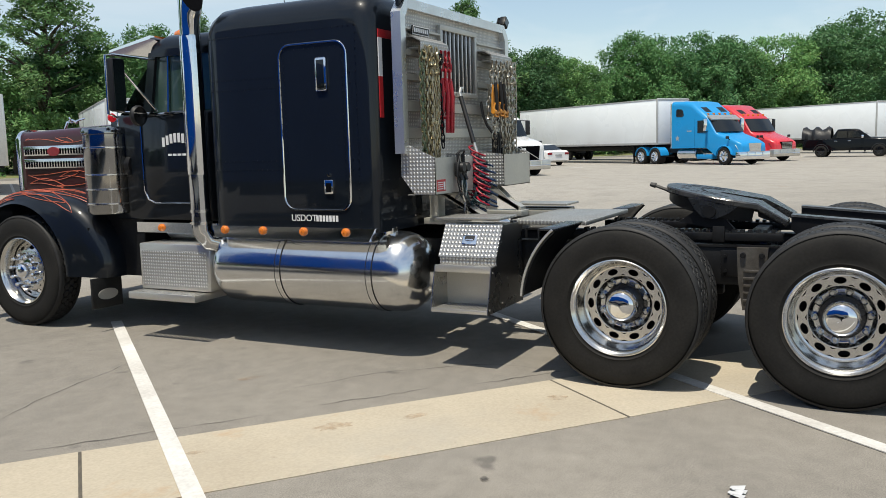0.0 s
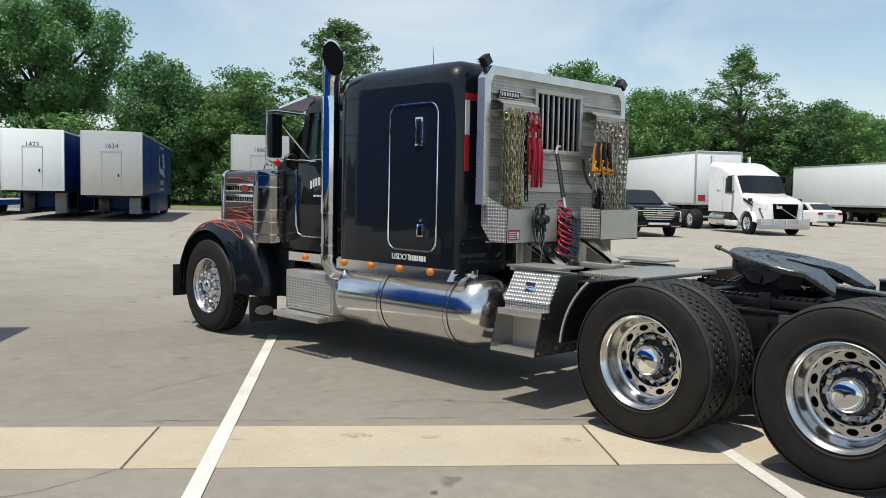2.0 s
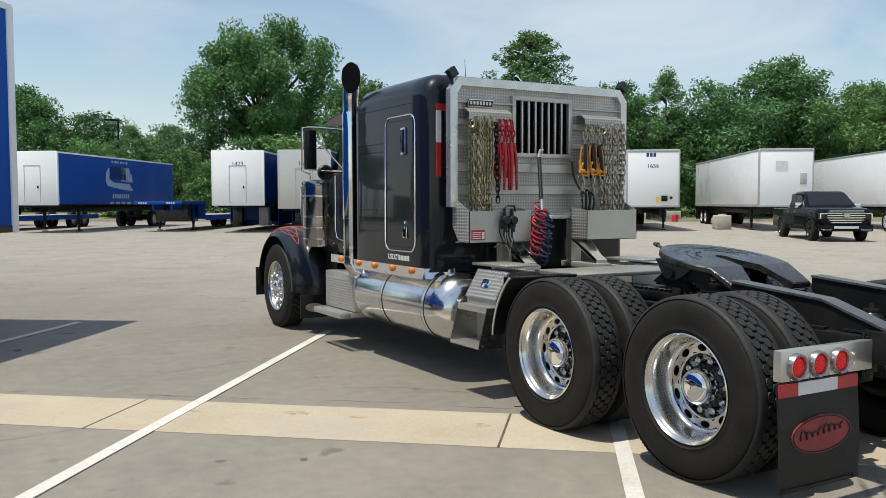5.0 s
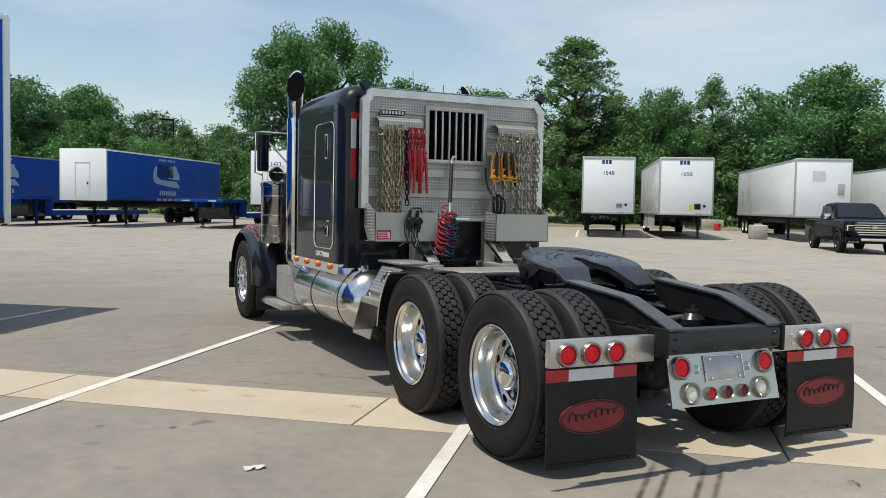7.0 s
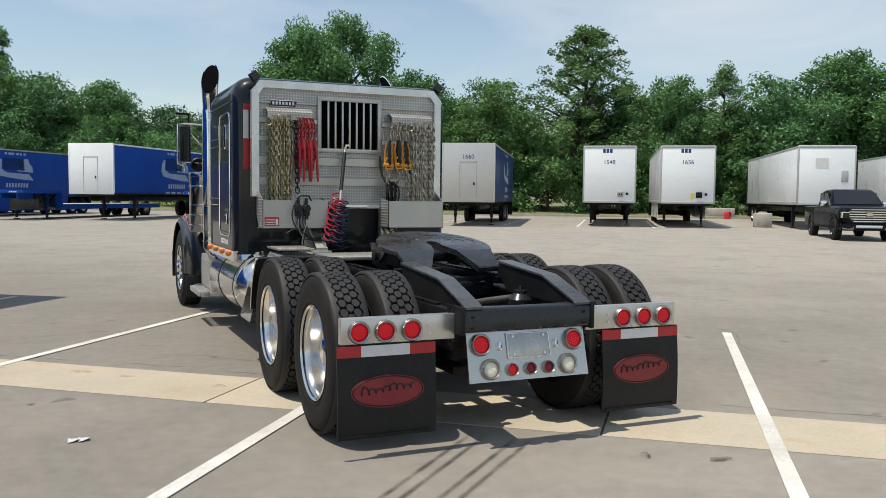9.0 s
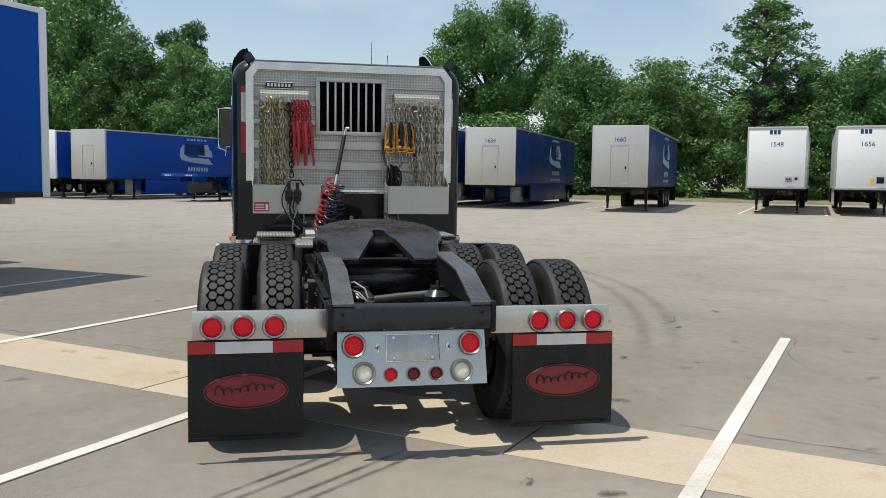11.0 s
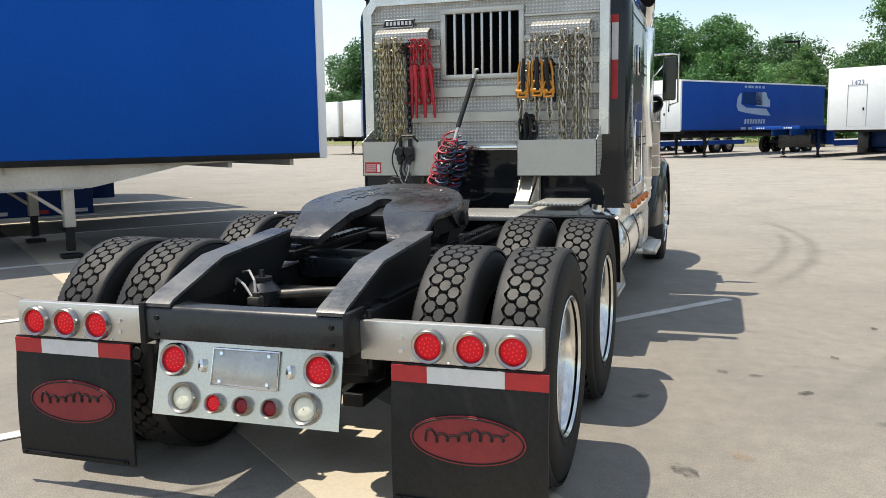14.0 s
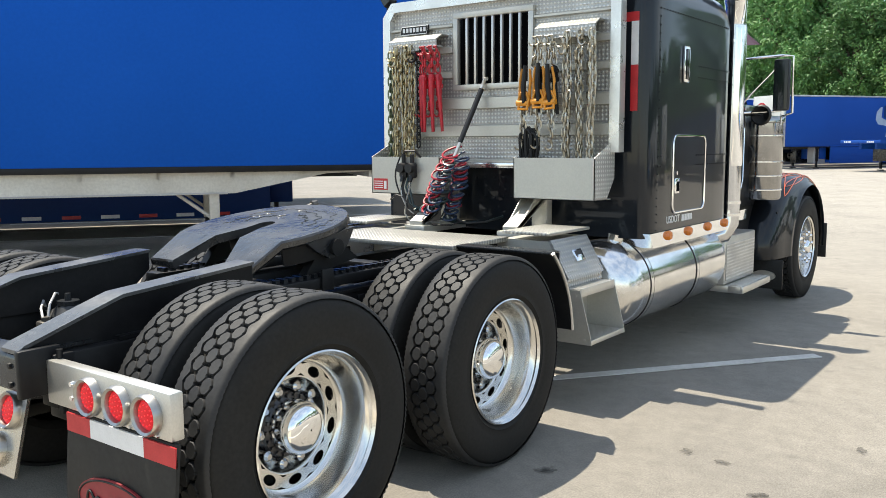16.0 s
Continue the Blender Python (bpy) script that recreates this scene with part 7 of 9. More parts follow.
def box_trailer(at, length, skin, nose, label, low=False, z0=1.2, top=4.11, number="", group="parked trailers", logo_at=None, ribs=False, legs=True, door=False, frame_mat=FRAME_BLACK, bar_name=False, skirt=None, bogie_x=None, legs_x=2.6, sides=(-1, 1), locker=True):
    """A trailer: x runs from the nose at 0 to the tail; y is across."""
    t = thing("box_trailer", label, "trailer", group, at)
    g = Shape()
    g.span((0.02, -1.295, z0 + (0.10 if skin is TRAILER_WHITE else 0.045)), (length, 1.295, top - 0.06), 0.03)
    part("body", g, skin, t)
    g = Shape()
    g.span((-0.03, -1.30, z0), (0.03, 1.30, top), 0.02)
    part("nose", g, nose, t)
    g = Shape()
    for side in (-1, 1):
        g.span((0.0, side * 1.30 - 0.03, top - 0.10), (length, side * 1.30 + 0.012, top - 0.02), 0.004)
        g.span((-0.04, side * 1.285 - 0.05, z0), (0.10, side * 1.285 + 0.03, top - 0.03), 0.02)
    part("rail", g, TRAILER_EDGE if skin is TRAILER_WHITE else nose if nose is not TRAILER_ALU else BRUSHED, t)
    if skin is TRAILER_WHITE:
        g = Shape()
        g.span((-0.045, -1.27, top - 0.12), (0.06, 1.27, top - 0.01), 0.01)
        part("nose_top_rail", g, TRAILER_EDGE, t)
        g = Shape()
        g.span((-0.045, -1.27, z0), (0.06, 1.27, z0 + 0.11), 0.01)
        part("nose_bottom_rail", g, TRAILER_EDGE, t)
    g = Shape()
    for side in (-1, 1):
        g.span((0.0, side * 1.29 - 0.05, z0), (length, side * 1.29 + 0.014, z0 + (0.14 if skin is TRAILER_WHITE else 0.085 if frame_mat is FRAME_PALE else 0.05)), 0.004)
    part("bottom_rail", g, TRAILER_GREY if skin is TRAILER_WHITE else FRAME_BLACK, t)
    if ribs:
        for side in (-1, 1):
            for i in range(int(length / 0.62)):
                g = Shape()
                g.span((0.35 + i * 0.62, side * 1.295 - 0.005, z0 + 0.15), (0.38 + i * 0.62, side * 1.295 + side * 0.012 + 0.005, top - 0.12))
                part("post", g, TRAILER_GREY, t)
    g = Shape()
    for side in (-1, 1):
        g.span((4.1 if frame_mat is FRAME_PALE else 3.3 if low else 0.6, side * 0.5 - 0.06, z0 - 0.35 if not low else 0.5), (length - 0.3, side * 0.5 + 0.06, z0), 0.01)
    for i in range(int(length / 1.0)):
        g.span((0.5 + i, -1.2, z0 - 0.10), (0.56 + i, 1.2, z0))
    part("frame", g, frame_mat, t)
    if frame_mat is FRAME_PALE:
        for side in (-1, 1):
            g = Shape()
            g.prism([(1.4, z0 - 0.01), (2.2, z0 - 0.04), (3.5, z0 - 0.30), (length - 0.4, z0 - 0.30), (length - 0.4, z0), (1.4, z0)], "y", side * 1.12, side * 1.20)
            part("side_beam", g, FRAME_PALE, t, "pale painted side beam tapering to the nose")
            g = Shape()
            g.span((3.6, side * 1.15 - 0.06, 0.92), (length - 0.4, side * 1.15 + 0.08, 0.945))
            part("beam_flange", g, TRAILER_GREY, t)
    if legs:
        landing_gear(t, legs_x, z0, mat=frame_mat, half=1.12 if frame_mat is FRAME_PALE else 0.95)
    if low:
        g = Shape()
        for side in (-1, 1):
            g.span((3.2, side * 1.29 - 0.05, 0.32), (length - 3.0, side * 1.29 + 0.008, z0 + 0.12), 0.01)
        g.span((3.2, -1.25, 0.35), (length - 3.0, 1.25, 0.5))
        part("belly_box", g, skin, t, "dropped belly below the deck")
        for y in (-0.70, 0.70) if locker else ():
            g = Shape()
            g.span((2.4, y - 0.25, 0.30), (3.25, y + 0.25, z0), 0.01)
            part("front_locker", g, FRAME_TOP if y > 0 else TRAILER_GREY, t)
        g = Shape()
        g.span((2.75, -1.0, 0.55), (3.22, 1.0, z0), 0.02)
        part("neck", g, skin, t)
        for i in range(14):
            for side in (-1, 1):
                g = Shape()
                x = 3.3 + i * 0.62
                g.span((x, side * 1.30 - 0.002, 0.36), (x + 0.30, side * 1.30 + 0.004, 0.42))
                part("reflective_strip", g, TAPE_RED if i % 2 else TAPE_WHITE, t)
    xs = bogie_x or ((length - 2.6, length - 1.35) if not low else (length - 2.2, length - 1.0))
    bogie(t, xs, 0.52)
    for x in xs:
        g = Shape()
        g.cyl((x, -1.0, 0.52), (x, 1.0, 0.52), 0.07, n=10)
        part("axle", g, FRAME_BLACK, t)
    g = Shape()
    g.span((xs[0] - 0.4, -0.5, 0.62), (xs[-1] + 0.4, 0.5, 0.78))
    part("bogie_frame", g, FRAME_BLACK, t)
    for side in (-1, 1):
        g = Shape()
        g.span((length - 0.35, side * 1.0 - 0.3, 0.35), (length - 0.33, side * 1.0 + 0.3, z0))
        part("mud_flap", g, FRAME_BLACK, t)
    if skirt is not None:
        g = Shape()
        for side in (-1, 1):
            g.span((3.4, side * 1.24 - 0.008, 0.4), (length - 3.4, side * 1.24 + 0.008, z0))
        part("side_skirt", g, skirt, t)
    if door:
        d = new("nose_door")
        d.parent = t
        g = Shape()
        g.tube([(-0.034, -0.42, z0 + 0.16), (-0.034, 0.42, z0 + 0.16), (-0.034, 0.42, z0 + 2.0), (-0.034, -0.42, z0 + 2.0)], 0.014, 5, loop=True)
        part("door_frame", g, TRAILER_GREY, d)
        g = Shape()
        g.span((-0.06, -0.33, z0 + 0.85), (-0.03, -0.26, z0 + 0.98), 0.006)
        part("handle", g, FRAME_BLACK, d)
    if number:
        m = Matrix.Translation((-0.032, 0.0, top - 0.68)) @ Matrix.Rotation(radians(-90), 4, "Z") @ Matrix.Rotation(radians(90), 4, "X")
        words(number, 0.30, MARK_BLUE, "number", t, m)
    if bar_name:
        g = Shape()
        for k in range(3):
            g.span((-0.034, 0.20 - k * 0.17, top - 0.36), (-0.03, 0.33 - k * 0.17, top - 0.16))
        part("lettering_bar", g, MARK_BLUE, t)
        g = Shape()
        g.span((-0.10, -0.72, z0 + 0.30), (-0.03, -0.42, z0 + 0.58), 0.01)
        cb = part("connector_box", g, FRAME_BLACK if ribs else TRAILER_GREY, t)
        for dy in (0.06, -0.06):
            g = Shape()
            g.cyl((-0.10, -0.57 + dy, z0 + 0.46), (-0.15, -0.57 + dy, z0 + 0.44), 0.04, n=12)
            part("coupling", g, BLACK_PLASTIC, cb)
        g = Shape()
        g.cyl((-0.04, -0.9, z0 + 0.47), (-0.10, -0.9, z0 + 0.47), 0.07, n=14)
        part("socket", g, BLACK_PLASTIC, t)
        if ribs:
            g = Shape()
            g.span((-0.036, -0.32, z0 + 0.22), (-0.03, -0.17, z0 + 0.52))
            part("sticker", g, STICKER_YELLOW, t, "yellow warning sticker")
    if logo_at:
        for side in sides:
            logo(t, logo_at, side, 2.75, 1.3)
    return t


def nose_pose(x, y, turn=0.0):
    """A trailer of the far row: its nose at x, y looks back down the aisle."""
    return pose(x, y, rise(x, y), 0, 0, 54.6 + turn)


# far row, noses towards the aisle
box_trailer(nose_pose(10.27, 36.30, 4.0), 15.4, TRAILER_NAVY, TRAILER_ALU, "navy blue moving trailer with dull aluminium nose and dropped belly", low=True, number="1634", logo_at=9.5, door=True, legs=False)
box_trailer(nose_pose(7.55, 38.35, 4.0), 15.4, TRAILER_NAVY, TRAILER_WHITE, "navy blue moving trailer with white nose and dropped belly", low=True, z0=1.36, number="1423", logo_at=9.5, door=True, legs=False)
box_trailer(nose_pose(15.55, 32.35, 3.0), 14.0, TRAILER_NAVY, TRAILER_ALU, "navy blue trailer with dull aluminium nose standing on its landing legs", number="1660", logo_at=8.0, door=True, bogie_x=(8.6, 9.9, 11.2))
box_trailer(nose_pose(22.65, 30.6), 14.6, TRAILER_WHITE, TRAILER_WHITE, "white box trailer on its landing legs", number="\n1548", bar_name=True, z0=1.22)
box_trailer(nose_pose(25.75, 28.35), 14.6, TRAILER_WHITE, TRAILER_WHITE, "white ribbed box trailer with side skirts", number="\n1656", bar_name=True, ribs=True, skirt=TRAILER_WHITE, z0=1.22)
banded = box_trailer(nose_pose(31.0, 24.6), 15.8, TRAILER_WHITE, TRAILER_WHITE, "long white box trailer with grey lower band", z0=1.22)
coupled = box_trailer(nose_pose(36.3, 20.4), 16.0, TRAILER_WHITE, TRAILER_WHITE, "white box trailer coupled to a white tractor", z0=1.22, legs=True)
box_trailer(nose_pose(49.0, 11.6), 16.0, TRAILER_WHITE, TRAILER_WHITE, "white seamed box trailer coupled to a blue tractor", z0=1.22)
box_trailer(nose_pose(54.9, 11.45), 16.0, TRAILER_WHITE, TRAILER_WHITE, "white box trailer coupled to a red tractor", z0=1.22)
box_trailer(nose_pose(70.5, -0.6), 16.0, TRAILER_WHITE, TRAILER_WHITE, "white box trailer at the far end of the lot", z0=1.22)
box_trailer(nose_pose(-1.3, 43.6), 14.0, TRAILER_BLUE, TRAILER_WHITE, "blue trailer with white nose and pale lorry graphic", logo_at=6.6, z0=1.4, door=True)
box_trailer(nose_pose(-11.0, 47.6), 16.0, TRAILER_BLUE, TRAILER_ALU, "blue trailer with dull aluminium nose", logo_at=8.0, door=True, low=True)
box_trailer(nose_pose(-14.2, 49.9), 16.0, TRAILER_BLUE, TRAILER_WHITE, "blue trailer with a white nose", door=True)
box_trailer(nose_pose(-18.6, 51.6), 16.0, TRAILER_BLUE, TRAILER_WHITE, "blue trailer with a white nose and small door", door=True)
box_trailer(nose_pose(-21.4, 53.75), 16.0, TRAILER_BLUE, TRAILER_WHITE, "blue trailer with a white nose and plain rails", door=True, z0=1.38)
box_trailer(nose_pose(-24.8, 56.15), 16.0, TRAILER_ALU, TRAILER_WHITE, "pale grey trailer with a white nose", z0=1.38)
box_trailer(nose_pose(-27.6, 58.1), 16.0, TRAILER_ALU, TRAILER_WHITE, "pale grey trailer with a white nose at the row's end", z0=1.38)
g = Shape()
g.span((-0.038, 0.72, 1.46), (-0.03, 1.12, 1.78))
part("placard", g, TAPE_RED, coupled, "red placard")
g = Shape()
g.span((-0.036, -0.1, 3.0), (-0.03, 0.5, 3.5))
part("sticker", g, MARK_WHITE, banded, "pale blank sticker")
g = Shape()
g.span((-0.06, -0.98, 2.35), (-0.03, -0.68, 2.9), 0.01)
part("document_holder", g, TRAILER_EDGE, banded)
g = Shape()
g.span((-0.10, -0.62, 1.55), (-0.03, -0.32, 1.85), 0.01)
part("connector_box", g, BLACK_PLASTIC, banded)
# near row, seen from their sides; noses towards the aisle
def near_pose(x, y):
    """Nose centre at x, y; the body runs back away from the aisle."""
    return pose(x, y, rise(x, y), 0, 0, 54.6 + 180)


corner = Vector((-4.07, 8.36))
c1 = corner - ACROSS * 1.3
box_trailer(near_pose(c1.x, c1.y), 14.6, TRAILER_COBALT, TRAILER_WHITE, "tall blue trailer on pale frame and landing legs", z0=1.23, top=4.07, frame_mat=FRAME_PALE, legs_x=3.79)
c2 = c1 - ACROSS * 3.4 + ALONG * 0.55
# blue skin swapped for navy: the shade on this trailer is in its colour
box_trailer(near_pose(c2.x, c2.y), 15.0, TRAILER_NAVY, TRAILER_WHITE, "blue trailer with dropped belly and reflective strips", low=True, z0=1.2, legs=False, locker=False)
c3 = c2 - ACROSS * 3.9
box_trailer(near_pose(c3.x, c3.y), 15.0, TRAILER_BLUE, TRAILER_WHITE, "blue trailer in the near row", z0=1.2)
c4 = c3 - ACROSS * 3.9
box_trailer(near_pose(c4.x, c4.y), 15.0, TRAILER_BLUE, TRAILER_WHITE, "blue trailer in the near row", z0=1.2)

# ---- other vehicles ----
def car_wheel(parent, x, y, r, w=0.26, rim=None):
    side = 1 if y > 0 else -1
    wh = new("wheel")
    wh.parent = parent
    m = Matrix.Translation((x, y, r)) @ Matrix.Rotation(radians(90), 4, "Z") @ Matrix.Diagonal((side, 1, 1, 1))
    g = Shape()
    h = w / 2
    g.lathe([(r * 0.62, -h * 0.9), (r * 0.85, -h), (r * 0.97, -h * 0.8), (r, -h * 0.5), (r, h * 0.5), (r * 0.97, h * 0.8), (r * 0.85, h), (r * 0.62, h * 0.9)], 32, m)
    part("tyre", g, RUBBER, wh)
    g = Shape()
    g.lathe([(r * 0.64, h * 0.9), (r * 0.60, h * 0.5), (r * 0.50, h * 0.25), (r * 0.2, h * 0.35), (r * 0.16, h * 0.7), (0.002, h * 0.72)], 24, m)
    for i in range(6):
        a = 2 * math.pi * i / 6
        p = m @ Vector((h * 0.45, r * 0.14 * math.cos(a), r * 0.14 * math.sin(a)))
        q = m @ Vector((h * 0.72, r * 0.60 * math.cos(a), r * 0.60 * math.sin(a)))
        g.cyl(p, q, r * 0.07, n=6)
    part("rim", g, rim or BRUSHED, wh)


def body_loft(rows, r=0.12):
    """rows: x, half width, bottom, top, corner radius."""
    g = Shape()
    out = []
    for x, hw, z0, z1, rr in rows:
        out.append([(x, p[0], p[1]) for p in rounded(hw, z0, z1, rr, 4)])
    g.rings(out)
    return g


def highway_tractor(at, paint, label, roof=3.55, squared=False, blue_fender=False):
    t = thing("highway_tractor", label, "truck", "parked tractors", at)
    slope = (roof - 0.12 - 2.86) / 1.28
    back = 5.0 if paint is TRUCK_WHITE else 5.5
    rows = [(0.06, 0.86, 0.62, 1.02, 0.10), (0.20, 0.98, 0.55, 1.25, 0.14), (0.7, 1.05, 0.55, 1.48, 0.2), (1.75, 1.12, 0.55, 1.80, 0.2), (1.95, 1.14, 0.55, 1.92, 0.18),
            (2.50, 1.18, 0.95, 2.72, 0.22), (2.62, 1.2, 1.0, 2.86, 0.25), (3.2, 1.22, 1.0, 2.86 + slope * 0.58, 0.3), (3.9, 1.22, 1.0, 2.86 + slope * 1.28, 0.3), (4.5, 1.22, 1.0, roof - 0.03, 0.3), (back, 1.22, 1.0, roof, 0.25)]
    plain = paint is TRUCK_WHITE
    if plain:
        # a tall upright nose and a nearly level bonnet
        rows[:4] = [(0.10, 0.84, 0.62, 1.46, 0.16), (0.22, 0.96, 0.55, 1.58, 0.22), (0.7, 1.06, 0.55, 1.70, 0.26), (1.75, 1.12, 0.55, 1.88, 0.24)]
    part("body", body_loft(rows), paint, t, angle=45)
    g = Shape()
    g.add([(1.91, -1.10, 1.93), (1.91, 1.10, 1.93), (2.47, 1.10, 2.72), (2.47, -1.10, 2.72), (1.76, -0.55, 1.93), (1.76, 0.55, 1.93), (2.33, 0.55, 2.74), (2.33, -0.55, 2.74)], [(0, 4, 7, 3), (4, 5, 6, 7), (5, 1, 2, 6)])
    part("windscreen", g, DARK_GLASS, t)
    if squared:
        g = Shape()
        g.prism([(2.22, 2.66), (2.62, 2.92), (2.62, 2.82), (2.26, 2.60)], "y", -1.14, 1.14)
        part("sun_visor", g, BRUSHED, t)
    for y in () if plain else (-0.62, 0.62):
        g = Shape()
        g.prism([(3.0, 2.87 + slope * 0.38), (3.42, 2.87 + slope * 0.80), (3.42, 2.80 + slope * 0.80), (3.0, 2.80 + slope * 0.38)], "y", y - 0.24, y + 0.24)
        part("roof_vent", g, BLACK_PLASTIC, t)
    for k in () if plain else range(5):
        g = Shape()
        g.span((2.72, -0.9 + 0.45 * k - 0.06, 2.92), (2.84, -0.9 + 0.45 * k + 0.06, 3.05), 0.02)
        part("marker_lamp", g, AMBER, t)
    g = Shape()
    g.span((-0.02, -1.2, 0.30), (0.36, 1.2, 0.76), 0.06)
    part("bumper", g, CHROME if squared else BRUSHED, t)
    g = Shape()
    top = 1.42 if plain else 1.22
    half = 0.60 if plain else 0.50
    g.prism([(0.08 - half, 0.72), (half - 0.08, 0.72), (half, top), (-half, top)], "x", 0.02, 0.14)
    gr = part("grille", g, DARK if not squared else CHROME, t)
    for i in range(6):
        g = Shape()
        g.span((0.0, -0.44, 0.76 + 0.075 * i), (0.03, 0.44, 0.785 + 0.075 * i))
        part("grille_bar", g, DARK if plain else BRUSHED, gr)
    if plain:
        g = Shape()
        g.tube([(-0.005, -0.52, 0.80), (-0.005, 0.50, 1.38)], 0.018, 8)
        part("grille_brace", g, BRUSHED, gr)
        g = Shape()
        g.span((-0.01, 0.20, 1.20), (0.015, 0.46, 1.32), 0.006)
        part("grille_plate", g, TRUCK_WHITE, gr)
    g = Shape()
    g.tube([(0.0, -1.15, 0.5), (-0.08, -0.7, 0.5), (-0.08, 0.7, 0.5), (0.0, 1.15, 0.5)], 0.03, 8)
    g.tube([(-0.06, -0.7, 0.74), (-0.06, 0.7, 0.74)], 0.025, 8)
    for y in (-0.6, 0, 0.6):
        g.tube([(-0.07, y, 0.45), (-0.06, y, 0.76)], 0.02, 8)
    part("bull_bar", g, CHROME, t)
    for side in (-1, 1):
        g = Shape()
        g.add([(0.12, side * 0.74, 0.78), (0.24, side * 0.985, 0.78), (0.52, side * 1.045, 1.20), (0.17, side * 0.90, 1.16)] if plain else [(0.15, side * 0.62, 0.80), (0.30, side * 0.98, 0.80), (0.55, side * 1.06, 1.12), (0.22, side * 0.72, 1.05)], [(0, 1, 2, 3)])
        g.bm.transform(Matrix.Translation((-0.02, side * 0.012, 0.02)))
        part("headlamp", g, WHITE_LENS if squared else BLACK_PLASTIC, t)
        g = Shape()
        g.prism([(2.62, 1.90), (3.30, 1.90), (3.30, 2.62), (2.85, 2.62)], "y", side * 1.215, side * 1.235)
        part("side_window", g, DARK_GLASS, t)
        if not plain:
            g = Shape()
            g.prism([(4.45, 2.98), (4.55, 2.90), (5.05, 2.90), (5.12, 2.98), (5.08, 3.32), (4.98, 3.38), (4.62, 3.34), (4.50, 3.22)], "y", side * 1.19, side * 1.232)
            part("sleeper_window", g, DARK_GLASS, t)
        if not squared:
            g = Shape()
            up = 0.12 if plain else 0.0
            g.prism([(0.95, 1.20 + up), (1.75, 1.45 + up), (1.72, 1.56 + up), (1.05, 1.32 + up)], "y", side * 1.08, side * 1.135)
            part("hood_vent", g, BLACK_PLASTIC, t)
        if squared:
            g = Shape()
            g.prism([(5.0 + (0.20 if i % 2 == 0 else 0.085) * math.cos(2 * math.pi * i / 10 + 0.31), 1.60 + (0.20 if i % 2 == 0 else 0.085) * math.sin(2 * math.pi * i / 10 + 0.31)) for i in range(10)], "y", side * 1.221, side * 1.226)
            part("door_emblem", g, TRAILER_EDGE, t)
        for x0, x1 in ((2.60, 2.612), (3.52, 3.532)):
            g = Shape()
            g.span((x0, side * 1.222 - 0.002, 0.75), (x1, side * 1.222 + 0.002, 2.72))
            part("door_gap", g, DARK, t)
        g = Shape()
        g.tube([(2.55, side * 1.18, 1.95), (2.40, side * 1.45, 1.98), (2.40, side * 1.45, 2.70), (2.6, side * 1.18, 2.72)], 0.02, 6)
        mr = part("mirror_arm", g, BLACK_PLASTIC, t)
        g = Shape()
        g.span((2.36, side * 1.48 - 0.12, 1.98), (2.46, side * 1.48 + 0.12, 2.70), 0.03)
        part("mirror_head", g, BLACK_PLASTIC if not squared else CHROME, mr)
        g = Shape()
        g.cyl((0.95, side * 0.98, 1.42), (0.95, side * 1.2, 1.55), 0.03, n=8)
        g.span((0.9, side * 1.22 - 0.1, 1.50), (1.0, side * 1.22 + 0.1, 1.66), 0.03)
        part("hood_mirror", g, BLACK_PLASTIC, t)
        g = Shape()
        rws = []
        for i in range(13):
            a = radians(8 + 164 * i / 12)
            rws.append([(1.25 + rr * math.cos(a), side * yy, 0.52 + rr * math.sin(a)) for yy, rr in ((0.8, 0.62), (1.20, 0.62), (1.22, 0.58), (0.8, 0.56))])
        g.rings(rws)
        part("front_arch", g, paint, t)
        g = Shape()
        g.cyl((3.45, side * 0.92, 0.64), (5.0, side * 0.92, 0.64), 0.31, n=24)
        part("fuel_tank", g, POLISHED, t)
        g = Shape()
        g.span((2.2, side * 0.93 - 0.25, 0.35), (3.4, side * 0.93 + 0.25, 0.62), 0.03)
        part("step", g, paint, t)
        if blue_fender:
            for xx in (7.0, 8.3):
                g = Shape()
                rws = []
                for i in range(11):
                    a = radians(5 + 170 * i / 10)
                    rws.append([(xx + rr * math.cos(a), side * yy, 0.52 + rr * math.sin(a)) for yy, rr in ((0.6, 0.60), (1.25, 0.60), (1.25, 0.55), (0.6, 0.58))])
                g.rings(rws)
                part("rear_fender", g, paint, t)
        g = Shape()
        g.cyl((back - 0.12 + 0.35, side * 1.0, 1.0), (back - 0.12 + 0.35, side * 1.0, 3.75), 0.08, n=14)
        part("exhaust_pipe", g, CHROME, t)
        # door emblem as plain bars
        for k in range(3):
            g = Shape()
            g.span((3.80 + k * 0.14, side * 1.222 - 0.002, 1.98), (3.90 + k * 0.14, side * 1.226 + 0.002, 2.06))
            part("lettering_bar", g, TRAILER_GREY, t)
        car_wheel(t, 1.25, side * 1.06, 0.52, 0.28, CHROME)
        for x in (7.0, 8.3):
            car_wheel(t, x, side * 1.0, 0.52, 0.58, CHROME)
    for side in (-1, 1):
        g = Shape()
        g.span((5.0, side * 0.43 - 0.04, 0.72), (9.1, side * 0.43 + 0.04, 1.0))
        part("chassis_rail", g, FRAME_BLACK, t)
    g = Shape()
    g.span((6.9, -0.5, 1.0), (8.2, 0.5, 1.18), 0.05)
    part("coupling_plate", g, FRAME_BLACK, t)
    for x in (7.0, 8.3, 1.25):
        g = Shape()
        g.cyl((x, -0.95, 0.52), (x, 0.95, 0.52), 0.08, n=10)
        part("axle", g, FRAME_BLACK, t)
    return t


